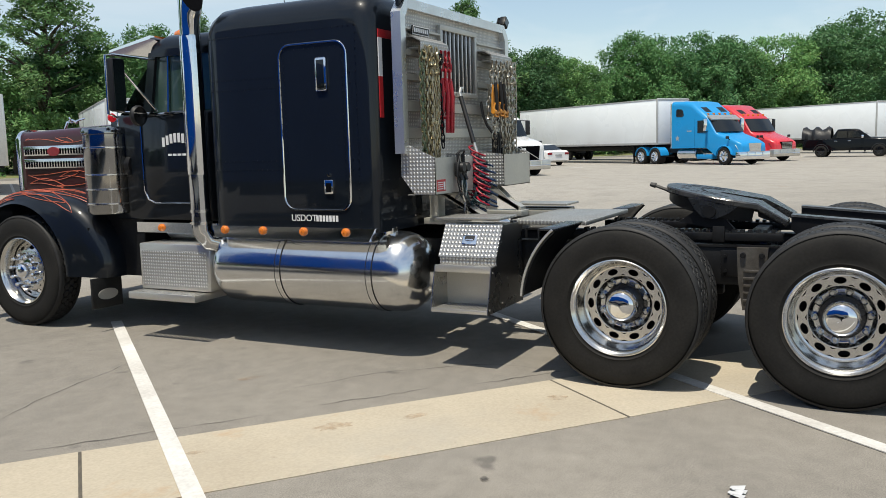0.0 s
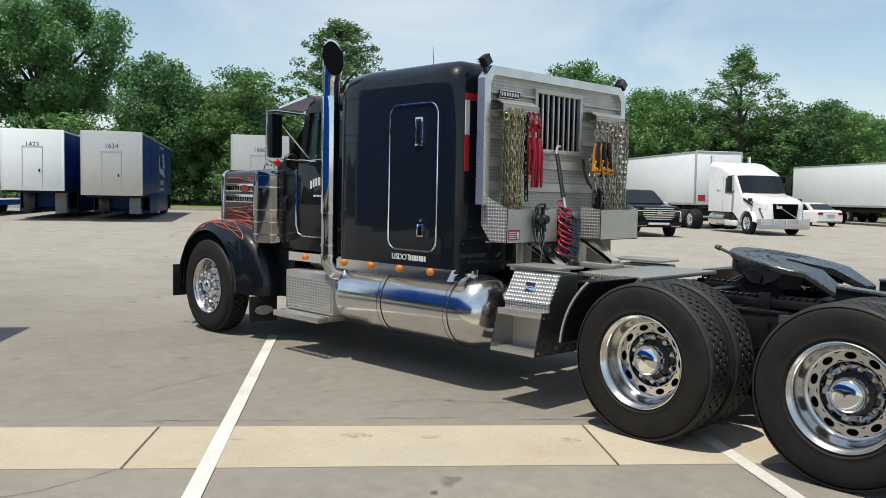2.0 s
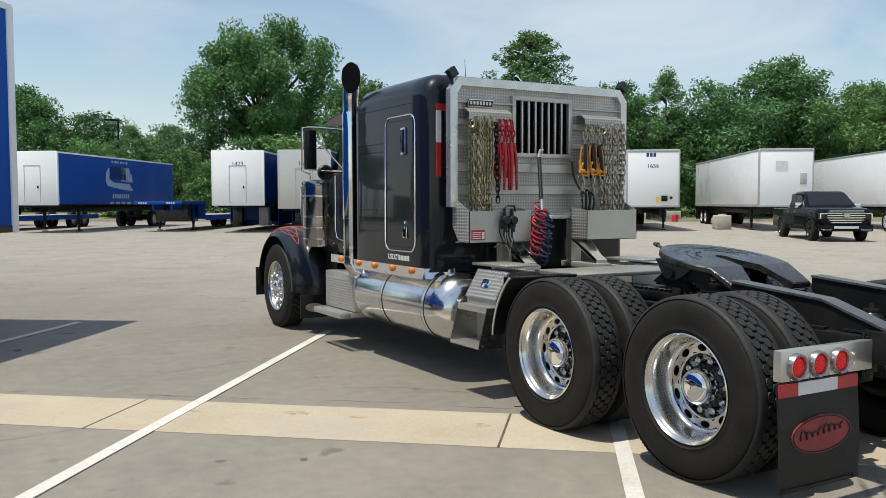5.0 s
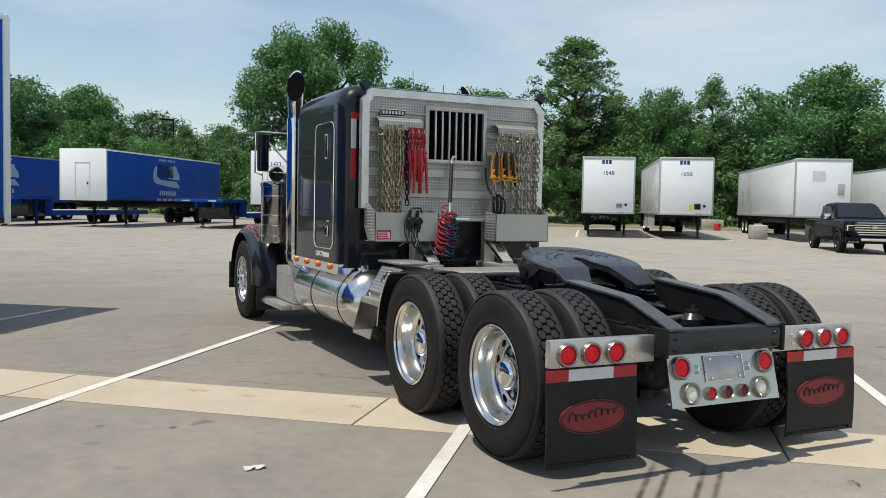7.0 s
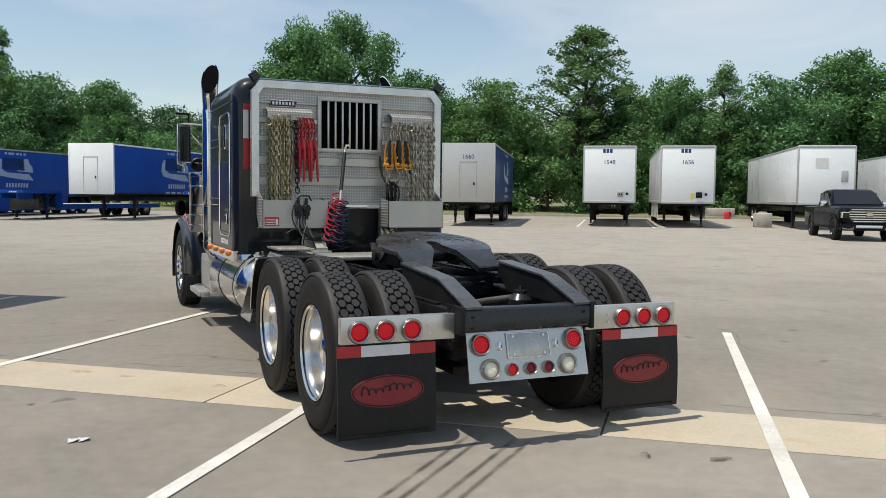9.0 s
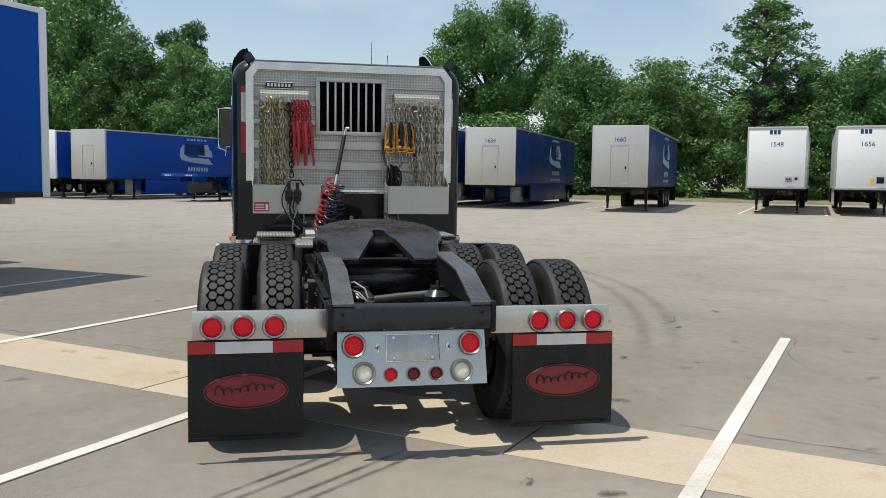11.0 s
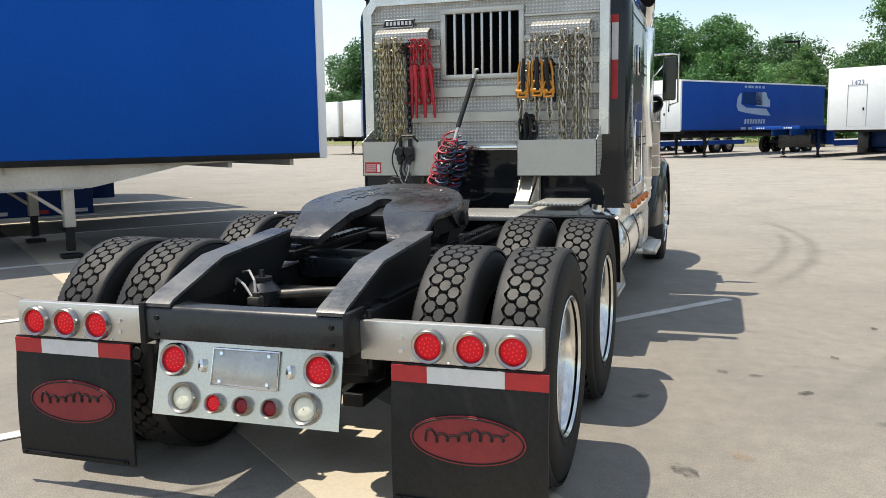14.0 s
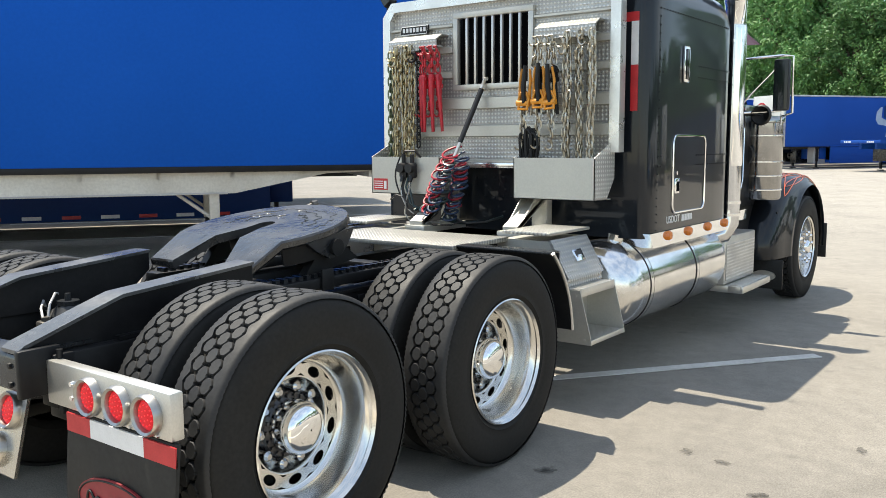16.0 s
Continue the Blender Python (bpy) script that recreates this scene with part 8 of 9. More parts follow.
def pickup(at, label, load=False, paint=None):
    paint = paint or PICKUP_BLACK
    t = thing("pickup_truck", label, "pickup", "parked pickups", at)
    rows = [(0.0, 0.74, 0.58, 1.02, 0.10), (0.05, 0.90, 0.50, 1.16, 0.14), (0.16, 0.97, 0.46, 1.23, 0.16), (0.45, 1.0, 0.45, 1.28, 0.18), (1.4, 1.01, 0.45, 1.33, 0.18), (1.75, 1.01, 0.45, 1.33, 0.14), (3.95, 1.01, 0.45, 1.28, 0.08), (4.0, 1.01, 0.45, 1.25, 0.05), (5.85, 1.01, 0.5, 1.25, 0.05), (5.9, 0.98, 0.52, 1.2, 0.05)]
    part("body", body_loft(rows), paint, t, angle=40)
    rows = [(1.55, 0.95, 1.2, 1.33, 0.05), (1.95, 0.90, 1.2, 1.64, 0.14), (2.3, 0.84, 1.2, 1.88, 0.18), (2.55, 0.82, 1.2, 1.945, 0.18), (3.2, 0.82, 1.2, 1.95, 0.18), (3.65, 0.82, 1.2, 1.92, 0.16), (3.98, 0.88, 1.2, 1.40, 0.06)]
    part("cab_roof", body_loft(rows), paint, t, angle=40)
    g = Shape()
    g.add([(1.58, -0.84, 1.37), (1.58, 0.84, 1.37), (2.27, 0.72, 1.885), (2.27, -0.72, 1.885)], [(0, 1, 2, 3)])
    part("windscreen", g, DARK_GLASS, t)
    g = Shape()
    g.prism([(-0.56, 0.70), (0.56, 0.70), (0.70, 0.84), (0.70, 1.12), (0.62, 1.21), (-0.62, 1.21), (-0.70, 1.12), (-0.70, 0.84)], "x", -0.02, 0.06)
    gr = part("grille", g, BLACK_PLASTIC, t)
    for i in range(6):
        g = Shape()
        hw = (0.55, 0.63, 0.69, 0.69, 0.69, 0.62)[i]
        z = 0.735 + i * 0.088
        g.rings([[(-0.055 + 0.03 * abs(y) ** 2 + dx, y, z + dz) for dx, dz in ((0.0, -0.018), (-0.018, 0.0), (0.0, 0.018), (0.03, 0.018), (0.03, -0.018))] for y in (-hw, -hw / 2, 0.0, hw / 2, hw)])
        part("grille_bar", g, CHROME, gr)
    g = Shape()
    g.prism([(0.14 * math.cos(2 * math.pi * i / 20), 1.0 + 0.055 * math.sin(2 * math.pi * i / 20)) for i in range(20)], "x", -0.085, -0.05)
    part("badge", g, CHROME, gr)
    g = Shape()
    g.span((-0.05, -0.98, 0.40), (0.12, 0.98, 0.66), 0.05)
    bp = part("bumper", g, paint, t)
    g = Shape()
    g.span((-0.06, -0.45, 0.50), (-0.045, 0.45, 0.60), 0.005)
    for y in (-0.72, 0.72):
        g.tube([(-0.055, y - 0.18, 0.46), (-0.055, y + 0.18, 0.46), (-0.03, y + 0.2, 0.58), (-0.03, y - 0.2, 0.58)], 0.018, 6, loop=True)
    part("bumper_trim", g, CHROME, bp)
    for side in (-1, 1):
        g = Shape()
        g.span((-0.01, side * 0.80 - 0.15, 0.85), (0.16, side * 0.80 + 0.17, 1.10), 0.03)
        hl = part("headlamp", g, DARK_GLASS, t)
        g = Shape()
        g.span((-0.02, side * 0.80 - 0.12, 1.055), (0.02, side * 0.80 + 0.15, 1.080), 0.004)
        g.span((-0.02, side * 0.93 - 0.02, 0.87), (0.04, side * 0.93 + 0.02, 1.06), 0.004)
        part("running_light", g, WHITE_LENS, hl)
        g = Shape()
        g.prism([(2.05, 1.33), (2.95, 1.33), (2.95, 1.80), (2.42, 1.80)], "y", side * 0.865, side * 0.893)
        g.prism([(3.02, 1.33), (3.72, 1.33), (3.62, 1.80), (3.02, 1.80)], "y", side * 0.865, side * 0.893)
        part("side_window", g, DARK_GLASS, t)
        g = Shape()
        g.span((1.95, side * 1.12 - 0.13, 1.28), (2.10, side * 1.12 + 0.12, 1.50), 0.03)
        part("door_mirror", g, CHROME, t)
        g = Shape()
        for x in (2.75, 3.62):
            g.span((x, side * 1.012 - 0.01, 1.10), (x + 0.2, side * 1.012 + 0.012, 1.13), 0.005)
        part("door_handle", g, CHROME, t)
        for xx in (0.98, 4.68):
            g = Shape()
            rws = []
            for i in range(11):
                a = radians(-5 + 190 * i / 10)
                rws.append([(xx + rr * math.cos(a), side * yy, 0.42 + rr * math.sin(a)) for yy, rr in ((0.95, 0.52), (1.02, 0.52), (1.025, 0.47), (0.95, 0.47))])
            g.rings(rws)
            part("wheel_arch", g, BLACK_PLASTIC, t)
        car_wheel(t, 0.98, side * 0.89, 0.42, 0.28, GUNMETAL)
        car_wheel(t, 4.68, side * 0.89, 0.42, 0.28, GUNMETAL)
    if load:
        g = Shape()
        rng = random.Random(3)
        g.rings([[(4.1 + 1.9 * i / 9, 0.85 * math.cos(a) * (0.9 + 0.1 * math.sin(3 * i)), 1.28 + max(0, math.sin(a)) * (0.75 + 0.12 * math.sin(i * 1.7) + 0.05 * rng.random())) for a in [math.pi * j / 10 for j in range(11)]] for i in range(10)], closed=False, cap=False)
        part("tarp", g, BLACK_PLASTIC, t, "black tarpaulin over a load in the bed")
    return t


def sedan(at, label):
    t = thing("sedan", label, "car", "", at)
    rows = [(0.0, 0.70, 0.35, 0.62, 0.1), (0.15, 0.84, 0.25, 0.72, 0.12), (1.2, 0.90, 0.22, 0.90, 0.14), (3.7, 0.90, 0.22, 0.98, 0.14), (4.6, 0.86, 0.25, 1.0, 0.12), (4.8, 0.80, 0.35, 0.9, 0.1)]
    part("body", body_loft(rows), TRUCK_WHITE, t, angle=40)
    rows = [(1.15, 0.80, 0.8, 0.90, 0.03), (1.95, 0.66, 0.8, 1.38, 0.12), (2.6, 0.64, 0.8, 1.45, 0.12), (3.3, 0.65, 0.8, 1.38, 0.12), (4.1, 0.78, 0.8, 1.0, 0.03)]
    part("roof", body_loft(rows), TRUCK_WHITE, t, angle=40)
    g = Shape()
    g.add([(3.42, -0.60, 1.34), (3.42, 0.60, 1.34), (4.05, 0.70, 1.04), (4.05, -0.70, 1.04)], [(0, 1, 2, 3)])
    g.bm.transform(Matrix.Translation((0.04, 0, 0.02)))
    part("rear_window", g, DARK_GLASS, t)
    g = Shape()
    g.add([(1.25, -0.72, 0.95), (1.25, 0.72, 0.95), (1.92, 0.60, 1.36), (1.92, -0.60, 1.36)], [(0, 1, 2, 3)])
    g.bm.transform(Matrix.Translation((-0.04, 0, 0.02)))
    part("windscreen", g, DARK_GLASS, t)
    for side in (-1, 1):
        g = Shape()
        g.prism([(1.7, 0.98), (3.6, 0.98), (3.2, 1.34), (2.05, 1.34)], "y", side * 0.72, side * 0.765)
        part("side_window", g, DARK_GLASS, t)
        g = Shape()
        g.span((4.66, side * 0.66 - 0.16, 0.72), (4.82, side * 0.66 + 0.16, 0.86), 0.02)
        part("tail_lamp", g, DARK_RED_LENS, t)
        car_wheel(t, 0.95, side * 0.78, 0.32, 0.22)
        car_wheel(t, 3.75, side * 0.78, 0.32, 0.22)
    g = Shape()
    g.span((4.78, -0.25, 0.62), (4.83, 0.25, 0.74))
    part("number_plate", g, TRAILER_GREY, t)
    return t


highway_tractor(nose_pose(31.4, 14.5), TRUCK_WHITE, "white sleeper tractor coupled to a white trailer", roof=3.45)
highway_tractor(nose_pose(45.0, 6.1), TRUCK_BLUE, "bright blue sleeper tractor with chrome bumper and blue fenders", roof=3.85, squared=True, blue_fender=True)
highway_tractor(nose_pose(51.3, 5.0), TRUCK_RED, "red sleeper tractor parked beside a blue one", roof=3.75)
pickup(nose_pose(24.3, 16.6), "black pickup with a bright chrome grille")
pickup(pose(60.2, -1.2, rise(60, 0), 0, 0, 85), "black pickup with a tarpaulin-covered load", load=True)
sedan(pose(49.8, 22.5, rise(48, 20), 0, 0, 54.6 + 180), "white sedan with red tail lamps")


def step_deck(at, label, up=1.58):
    t = thing("flatbed_trailer", label, "trailer", "parked trailers", at)
    for i in range(9):
        g = Shape()
        y = -1.27 + i * 0.2825
        g.span((0.04, y, up - 0.10), (3.2, y + 0.27, up), 0.008)
        part("deck_board", g, TRAILER_EDGE, t, "weathered grey deck board")
        g = Shape()
        g.span((3.25, y, 0.74), (13.5, y + 0.27, 0.84), 0.008)
        part("deck_board", g, TRAILER_EDGE, t, "weathered grey deck board")
    g = Shape()
    g.span((-0.04, -1.30, up - 0.16), (0.05, 1.30, up + 0.01), 0.02)
    g.span((3.1, -1.28, 0.62), (3.25, 1.28, up - 0.02), 0.02)
    part("bolster", g, TRAILER_BLUE, t, "blue painted front bolster")
    for side in (-1, 1):
        g = Shape()
        g.span((0, side * 1.29 - 0.02, up - 0.16), (3.2, side * 1.29 + 0.02, up + 0.005))
        g.span((3.2, side * 1.29 - 0.02, 0.55), (13.5, side * 1.29 + 0.02, 0.82))
        g.span((0.5, side * 0.5 - 0.06, up - 0.45), (3.2, side * 0.5 + 0.06, up - 0.11))
        part("side_rail", g, TRAILER_BLUE, t, "blue painted rail")
    g = Shape()
    g.span((1.7, -0.9, 0.50), (3.1, 0.9, up - 0.12), 0.03)
    part("gooseneck", g, FRAME_TOP, t)
    for y0 in (0.6, -0.9):
        for k in range(4):
            g = Shape()
            g.span((-0.044, y0 + k * 0.12, up - 0.12), (-0.04, y0 + 0.08 + k * 0.12, up - 0.05))
            part("lettering_bar", g, MARK_WHITE, t)
    landing_gear(t, 2.3, up - 0.12, mat=TRAILER_NAVY)
    bogie(t, (10.8, 12.1), 0.50)
    return t


step_deck(nose_pose(4.4, 41.9), "blue step-deck flatbed trailer with grey boards")
step_deck(nose_pose(-5.6, 44.6), "blue low flatbed trailer in the far row")

# kerb, grass, blocks, pole
def kerb_line():
    g = Shape()
    rows = []
    for i in range(60):
        a = -120 + i * 4.0
        x, y = plan(57.0, a)
        x2, y2 = plan(57.25, a)
        h = rise(x, y)
        rows.append([(x, y, h - 0.1), (x, y, h + 0.15), (x2, y2, h + 0.15), (x2, y2, h - 0.1)])
    g.rings(rows)
    solid("kerb", g, OLD_CONCRETE, "pale concrete kerb along the lot's edge", "kerb", kind="structure")
    g = Shape()
    ids = []
    for i in range(60):
        a = -120 + i * 4.0
        ids.append([g.bm.verts.new((*plan(s, a), rise(*plan(min(s, 62), a)) + z)) for s, z in ((57.25, 0.14), (59, 0.22), (66, 0.5), (90, 0.9), (160, 1.0))])
    for p, q in zip(ids, ids[1:]):
        for j in range(4):
            g.bm.faces.new((p[j], p[j + 1], q[j + 1], q[j]))
    solid("verge", g, GRASS, "rough grass verge beyond the kerb", "grass", kind="structure", angle=80)


kerb_line()
for x, y, sx, sy, sz in ((40.3, 42.6, 2.6, 0.8, 0.75),):
    g = Shape()
    g.span((-sx / 2, -sy / 2, 0), (sx / 2, sy / 2, sz), 0.05)
    ob = solid("concrete_block", g, OLD_CONCRETE, "long weathered concrete barrier block on the asphalt", "block", "concrete blocks")
    ob.matrix_world = pose(x, y, rise(x, y), 0, 0, -35)
g = Shape()
g.span((-0.40, -0.4, 0), (0.40, 0.4, 0.75), 0.06)
g.span((-0.2, -0.1, 0.72), (0.2, 0.1, 0.82), 0.03)
ob = solid("concrete_block", g, OLD_CONCRETE, "stubby weathered concrete block with a lifting lug", "block", "concrete blocks")
ob.matrix_world = pose(31.0, 28.6, rise(31.0, 28.6), 0, 0, -30)
g = Shape()
g.span((-0.22, -0.18, 0), (0.22, 0.18, 0.5), 0.04)
ob = solid("jerrycan", g, TRUCK_RED, "small red fuel can beside the concrete block", "can")
ob.matrix_world = pose(40.0, 41.0, rise(40, 41), 0, 0, 20)
pole = thing("lot_light", "dark metal parking-lot light pole with a flat lamp head", "street lamp", at=pose(7.9, 75.4, 0.8, 0, 0, 0))
g = Shape()
g.cyl((0, 0, 0), (0, 0, 8.1), 0.09, 0.07, 12)
part("pole", g, FRAME_BLACK, pole)
g = Shape()
g.span((-1.15, -0.2, 7.98), (0.1, 0.2, 8.15), 0.04)
part("lamp_head", g, FRAME_BLACK, pole)
for a in [11.9 - 3.75 * i for i in range(6)] + [15.8 + 3.8 * i for i in range(14)]:
    p, q = plan(37.5, a - 28), plan(50.0, a - 28)
    floor_line("parking_line", p, q, 0.12, label="white parking line of the far row, worn")


# ---- trees ----
def leaves_mesh(name, clumps, per, size, rng, mat):
    """Leaf sprays: small pointed blades round each clump centre (x, y, z, radius)."""
    v, f = [], []
    for cx, cy, cz, cr in clumps:
        k = int(per * (cr ** 2))
        for _ in range(k):
            u = rng.normal(size=3)
            u /= np.linalg.norm(u) + 1e-9
            d = cr * (0.2 + 0.95 * rng.random() ** 0.7)
            p = np.array((cx, cy, cz)) + u * d * np.array((1, 1, 0.8))
            n = u * 0.6 + rng.normal(size=3) * 0.6 + np.array((0, 0, 0.35))
            n /= np.linalg.norm(n) + 1e-9
            t = np.cross(n, rng.normal(size=3))
            t /= np.linalg.norm(t) + 1e-9
            b = np.cross(n, t)
            s = size * (0.6 + 0.8 * rng.random())
            i = len(v)
            v += [tuple(p - t * s), tuple(p + b * s * 0.62 + t * s * 0.2), tuple(p + t * s - b * s * 0.35)]
            f.append((i, i + 1, i + 2))
    me = bpy.data.meshes.new(name)
    me.from_pydata(v, [], f)
    me.materials.append(mat)
    return me


def tree_kind(seed, height, spread, base, mat, shape="round", per=42, size=0.2):
    """Trunk and crown meshes of one kind of tree."""
    rng = np.random.default_rng(seed)
    g = Shape()
    lean = rng.normal(size=2) * 0.25
    top = Vector((lean[0], lean[1], height * 0.8))
    pts = [Vector((0, 0, -0.3)), Vector((0.05, 0, height * 0.15)), Vector((lean[0] * 0.4, lean[1] * 0.4, height * 0.45)), top]
    g.tube(pts, [height * 0.024, height * 0.019, height * 0.013, height * 0.004], 8)
    clumps = []
    if shape in ("round", "oval", "vase"):
        m = 22 if shape == "vase" else 10
        lobes = []
        for i in range(m):
            u = (i + 0.5) / m
            if shape == "vase":
                w = 0.30 + 0.95 * math.sin(math.pi * min(1.0, 0.10 + 0.72 * u))
            elif shape == "oval":
                w = math.sin(math.pi * (0.20 + 0.66 * u))
            else:
                w = math.sin(math.pi * (0.22 + 0.58 * u)) ** 0.7
            a = i * 2.399963 + rng.normal() * 0.35
            rad = spread * w * (0.48 + 0.30 * rng.random())
            lr = spread * ((0.24 + 0.13 * rng.random()) if shape == "vase" else (0.42 + 0.17 * rng.random())) * (1.0 - 0.22 * u)
            if shape == "vase":
                rad = spread * w * (0.34 + 0.44 * rng.random())
            lobes.append((rad * math.cos(a) + lean[0] * u, rad * math.sin(a) + lean[1] * u, base + lr * 0.7 + (height - base - lr * 1.5) * u, lr))
        lobes.append((lean[0], lean[1], base + (height - base) * (0.62 if shape == "vase" else 0.55), spread * (0.36 if shape == "vase" else 0.55)))
        for lx, ly, lz, lr in lobes:
            zs = max(height * 0.12, min(lz - math.hypot(lx, ly) * 0.9, height * 0.5))
            p0 = Vector((lean[0] * zs / height, lean[1] * zs / height, zs))
            end = Vector((lx, ly, lz))
            g.tube([p0, p0.lerp(end, 0.5) + Vector((0, 0, 0.3)), end], [height * 0.012, height * 0.008, height * 0.003], 6)
            for _ in range(int((46 if shape == "vase" else 33) * (lr / (spread * 0.46)) ** 2)):
                d = rng.normal(size=3)
                d /= np.linalg.norm(d) + 1e-9
                q = lr * (0.55 + 0.45 * rng.random() ** 0.5)
                c = (lx + d[0] * q, ly + d[1] * q, lz + d[2] * q * 0.75)
                cr = spread * (0.115 + 0.095 * rng.random())
                clumps.append((*c, cr))
                if rng.random() < 0.10:
                    g.tube([end, Vector(c)], [height * 0.003, height * 0.0012], 4)
        for _ in range(0 if shape == "vase" else 110):
            u = rng.random()
            w = math.sin(math.pi * (0.22 + 0.70 * u)) ** 0.7
            a = rng.random() * 2 * math.pi
            rad = spread * 0.86 * w * math.sqrt(rng.random())
            clumps.append((rad * math.cos(a) + lean[0] * u, rad * math.sin(a) + lean[1] * u, base + (height - base) * 0.94 * u, spread * (0.13 + 0.10 * rng.random())))
        return g.mesh("trunk", BARK), leaves_mesh("crown", clumps, per, size, rng, mat)
    n = {"bush": 60, "feather": 400}.get(shape, 230)
    for i in range(n):
        u = (i + 0.5) / n
        z = base + (height - base) * u
        if shape == "spire":
            w = math.sin(math.pi * (0.30 + 0.68 * u)) ** 0.8 * (1.0 + 0.22 * math.sin(u * 19) + 0.15 * math.sin(u * 41 + 1))
        elif shape == "feather":
            w = math.sin(math.pi * (0.34 + 0.62 * u)) ** 0.9 * (1.0 + 0.12 * math.sin(u * 23))
        else:
            w = (1 - 0.7 * u ** 2)
        a = i * 2.399963 + rng.normal() * 0.5
        rad = spread * w * (0.12 + 0.88 * rng.random() ** 0.55)
        c = (rad * math.cos(a) + lean[0] * u, rad * math.sin(a) + lean[1] * u, z + rng.normal() * 0.3)
        cr = spread * (0.15 + 0.17 * rng.random()) * (1.0 - 0.25 * u) * {"spire": 0.72, "feather": 0.50}.get(shape, 1.0)
        clumps.append((*c, cr))
        if i % 7 == 0 and shape != "bush":
            zs = max(height * 0.15, z - rad * 0.7)
            p0 = Vector((lean[0] * zs / height, lean[1] * zs / height, zs))
            g.tube([p0, p0.lerp(Vector(c), 0.5) + Vector((0, 0, 0.15)), Vector(c)], [height * 0.009, height * 0.006, height * 0.002], 5)
    return g.mesh("trunk", BARK), leaves_mesh("crown", clumps, per, size, rng, mat)


KINDS = {
    "oak": tree_kind(1, 18.0, 7.0, 5.2, LEAF_A, "vase", 105, 0.185),
    "maple": tree_kind(2, 12.0, 4.2, 1.0, LEAF_A, "oval", 125, 0.148),
    "ash": tree_kind(3, 12.0, 3.9, 0.6, LEAF_B, "round", 138, 0.142),
    "poplar": tree_kind(4, 14.5, 3.6, 0.8, LEAF_B, "spire", 280, 0.115),
    "elm": tree_kind(5, 11.5, 4.6, 0.8, LEAF_C, "round", 110, 0.158),
    "bush": tree_kind(6, 5.0, 2.6, 0.3, LEAF_C, "bush", 300, 0.112),
    "shrub": tree_kind(7, 4.6, 2.4, 0.3, LEAF_B, "bush", 300, 0.112),
    "hedge": tree_kind(9, 5.6, 2.7, 0.3, LEAF_A, "bush", 300, 0.112),
    "birch": tree_kind(14, 14.5, 4.6, 1.2, LEAF_B, "feather", 330, 0.118),
    "pine": tree_kind(8, 27.0, 5.0, 9.0, LEAF_C, "oval", 70, 0.245),
}
NATURAL = {"oak": 18.6, "maple": 12.6, "ash": 12.6, "poplar": 15.0, "birch": 14.9, "elm": 12.2, "bush": 5.8, "shrub": 5.4, "hedge": 6.4, "pine": 28.0}
LABELS = {"oak": "tall broad oak in full dark leaf behind the lot", "maple": "dense green maple at the lot's edge", "ash": "fresh green ash at the lot's edge", "poplar": "slim pointed light-green tree rising over its neighbours",
          "birch": "airy light-green tree with feathery boughs rising over its neighbours", "elm": "dark green rounded tree in the wooded edge", "bush": "dark dense bush under the trees", "shrub": "light green shrub under the trees", "hedge": "leafy understorey bush behind the trailers", "pine": "tall pine with bare lower trunk"}


def tree(kind, s, a, height, width=1.0, turn=None):
    x, y = plan(s, a)
    k = height / NATURAL[kind]
    low = kind in ("bush", "shrub", "hedge")
    t = thing("bush" if low else "tree", LABELS[kind], "bush" if low else "tree", "wooded edge", pose(x, y, rise(x, y) + (0.3 if s > 58 else 0.0), 0, 0, (a * 77 + s * 31) % 360 if turn is None else turn) @ Matrix.Diagonal((k * width, k * width, k, 1)))
    share("trunk", KINDS[kind][0], t)
    share("crown", KINDS[kind][1], t)
    return t


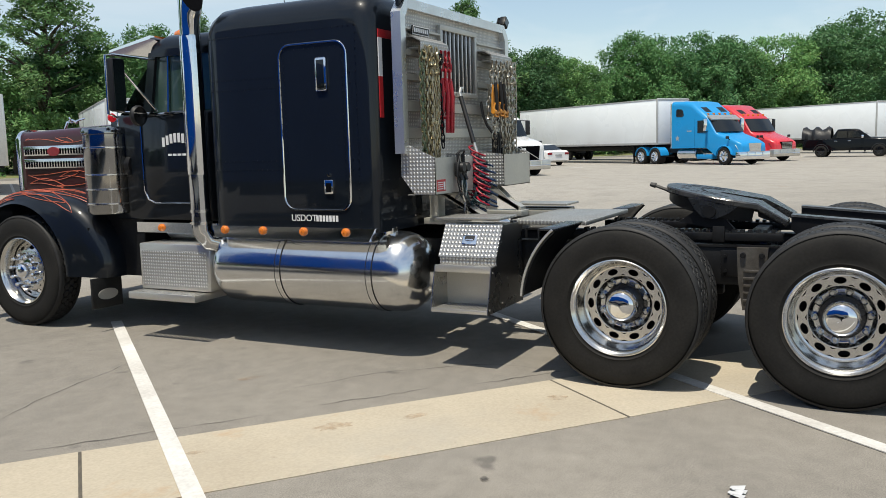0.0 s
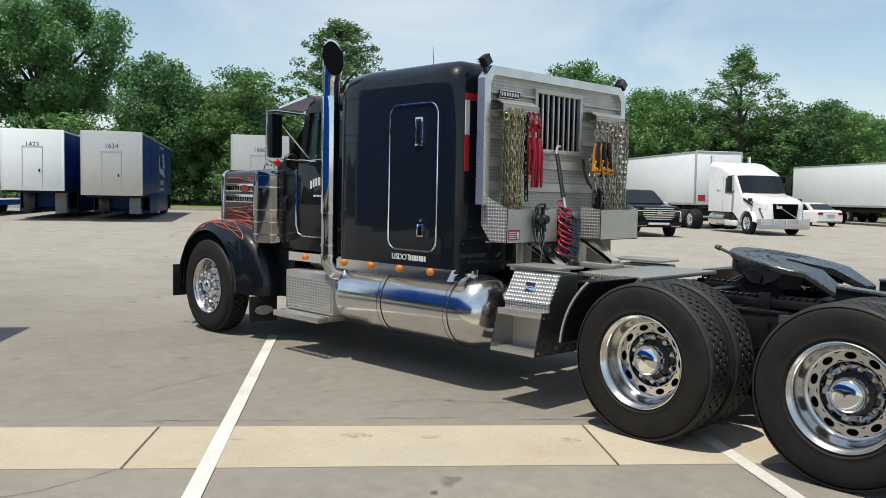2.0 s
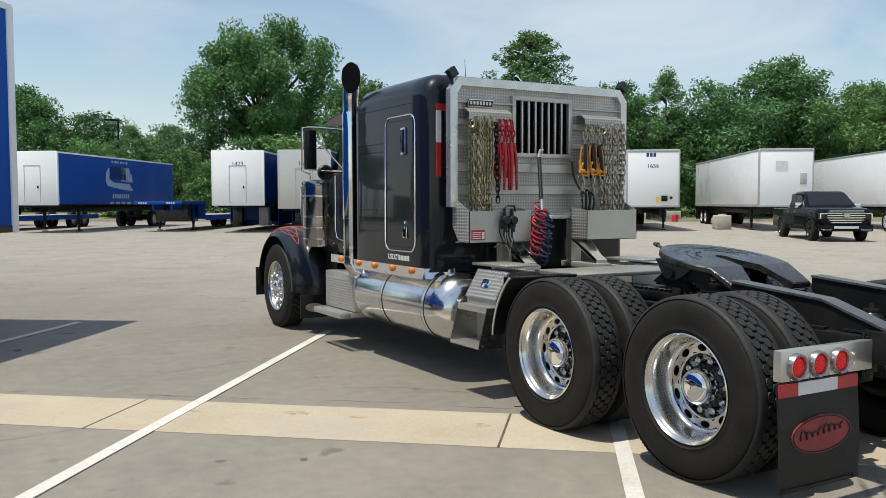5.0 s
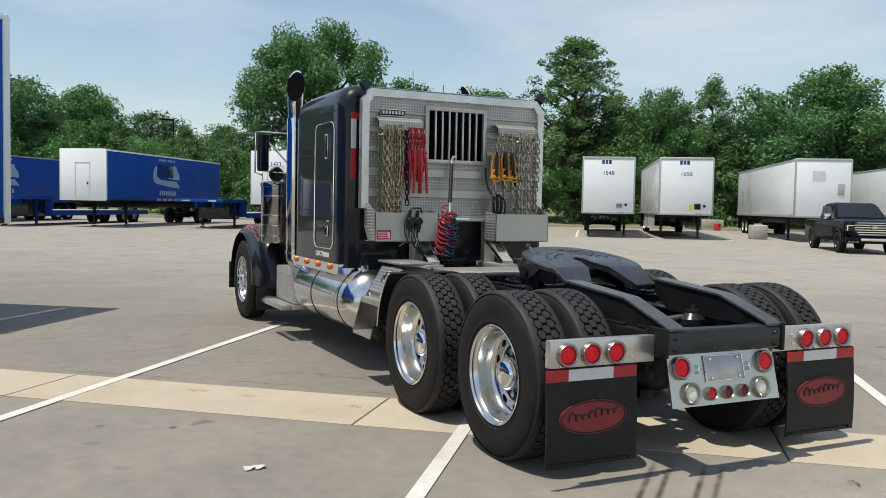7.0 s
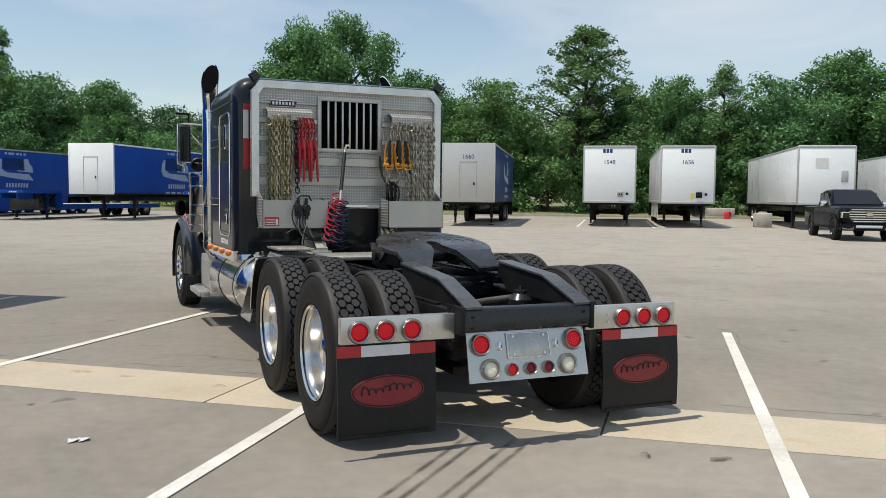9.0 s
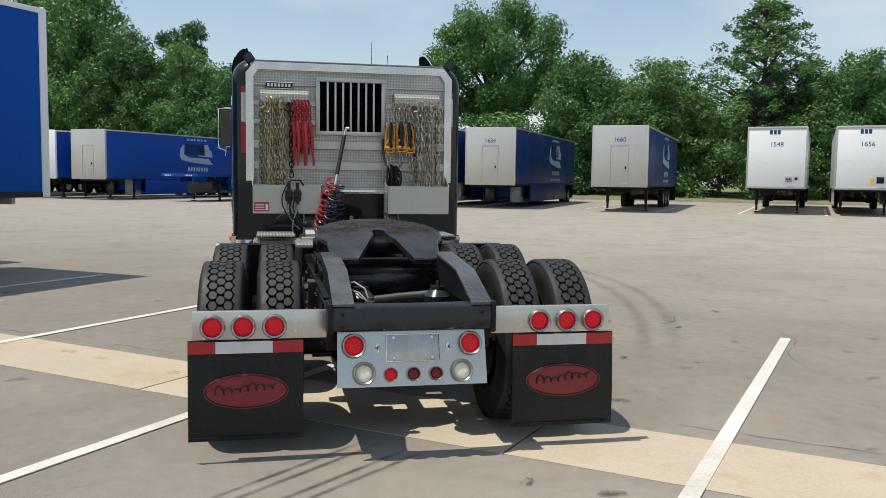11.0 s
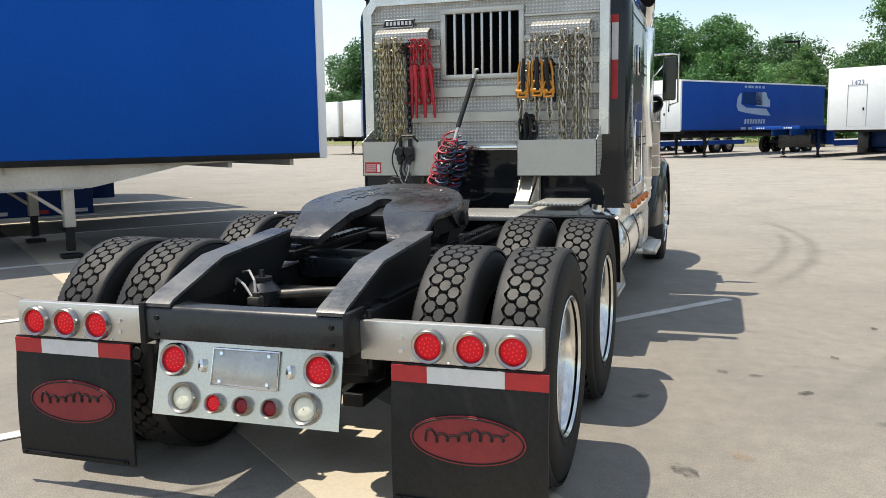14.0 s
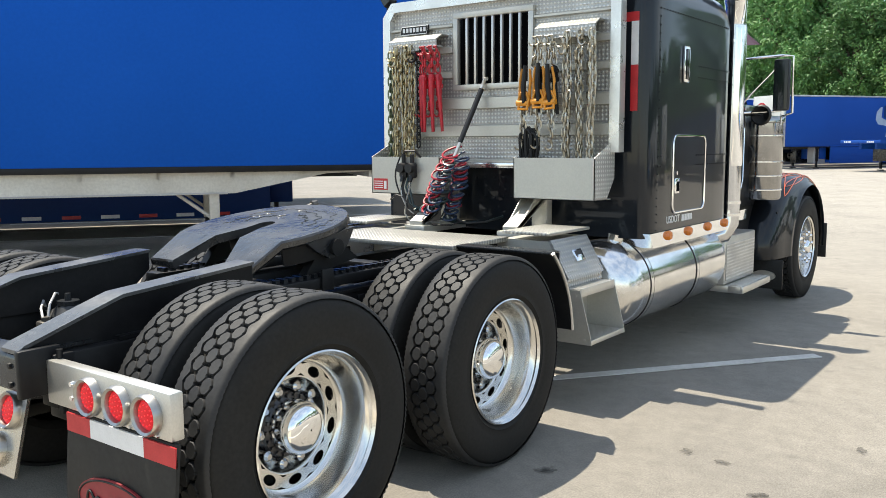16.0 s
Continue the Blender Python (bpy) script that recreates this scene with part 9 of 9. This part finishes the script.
tree("oak", 72, -26.6, 18.4, 0.95, turn=276)
for kind, s, a, h, w in (
        ("birch", 64, -1.7, 15.0, 1.32), ("maple", 63, -15.0, 12.0, 1.0), ("ash", 62, -8.3, 11.4, 1.1), ("maple", 62, 5.2, 11.0, 1.0), ("poplar", 63, 9.0, 11.5, 1.25),
        ("elm", 62, 13.0, 11.0, 1.1), ("maple", 64, 18.0, 13.0, 1.2), ("ash", 63, 24.5, 11.2, 1.1), ("poplar", 62, 31.7, 13.8, 1.5), ("elm", 62, 37.5, 10.3, 1.1), ("ash", 62, 43.0, 9.8, 1.1), ("maple", 62, 50.5, 12.2, 1.0), ("elm", 63, 58.0, 12.8, 1.1),
        ("maple", 63, 64.0, 12.4, 1.1), ("ash", 63, 71.5, 13.2, 1.1), ("elm", 62, 80.0, 14.5, 1.1), ("elm", 64, 88.0, 17.0, 1.0), ("maple", 66, 97.0, 16.0, 1.0), ("elm", 66, 105.0, 16.0, 1.0), ("maple", 66, 115.0, 16.0, 1.0),
        ("ash", 68, -18.0, 8.6, 1.0), ("elm", 70, -33.0, 8.2, 1.0), ("poplar", 61, -33.5, 7.4, 1.5), ("ash", 84, -40.0, 10.5, 1.1), ("elm", 78, -46.0, 11.2, 1.2), ("maple", 76, -52.0, 13.6, 1.1), ("elm", 76, -59.5, 14.8, 1.1), ("ash", 74, -66.0, 17.5, 1.0),
        ("maple", 72, -72.5, 19.0, 0.9), ("maple", 76, -82.0, 27.0, 0.85), ("pine", 84, -73.8, 22.3, 1.0), ("pine", 80, -114.0, 29.5, 1.35), ("maple", 79, -91.0, 28.0, 0.85), ("ash", 79, -100.5, 24.5, 0.7), ("maple", 78, -107.0, 15.0, 1.0), ("elm", 82, -120.0, 20.0, 1.0), ("elm", 82, -132.0, 20.0, 1.0), ("maple", 90, -85.0, 17.0, 1.0),
        ("elm", 67, 0.5, 11.0, 1.0), ("elm", 68, 28.0, 11.5, 1.0), ("maple", 70, 45.0, 11.5, 1.0), ("elm", 70, 67.0, 12.0, 1.0)):
    tree(kind, s, a, h, w)
rng = random.Random(31)
a = -13.0
while a < 122:
    tree(rng.choice(("maple", "ash", "elm")), 67.5 + rng.uniform(-1.5, 2.5), a, rng.uniform(9.0, 10.8), rng.uniform(1.1, 1.35))
    a += rng.uniform(4.5, 6.5)
rng = random.Random(12)
a = -36.0
while a < 118:
    tree(rng.choice(("bush", "shrub", "hedge", "hedge")), 61.6 + rng.uniform(-0.4, 1.0), a, rng.uniform(4.6, 7.6), rng.uniform(0.9, 1.25))
    a += rng.uniform(2.4, 3.4)
a = -140.0
while a < -36:
    tree(rng.choice(("bush", "hedge", "elm")), 72 + rng.uniform(-1.5, 3), a, rng.uniform(6.5, 9.5), 1.1)
    a += rng.uniform(3.0, 4.4)
# unseen woods, added on the left to darken what the sleeper mirrors
rng = random.Random(44)
s_at = -24.0
while s_at < 74:
    tree(rng.choice(("maple", "elm", "ash")), s_at, -152 + rng.uniform(-3, 3), rng.uniform(15.0, 19.0), 1.0)
    tree("hedge", s_at + 3, -147 + rng.uniform(-1, 1), rng.uniform(6.0, 8.0), 1.5)
    s_at += rng.uniform(5.5, 7.0)
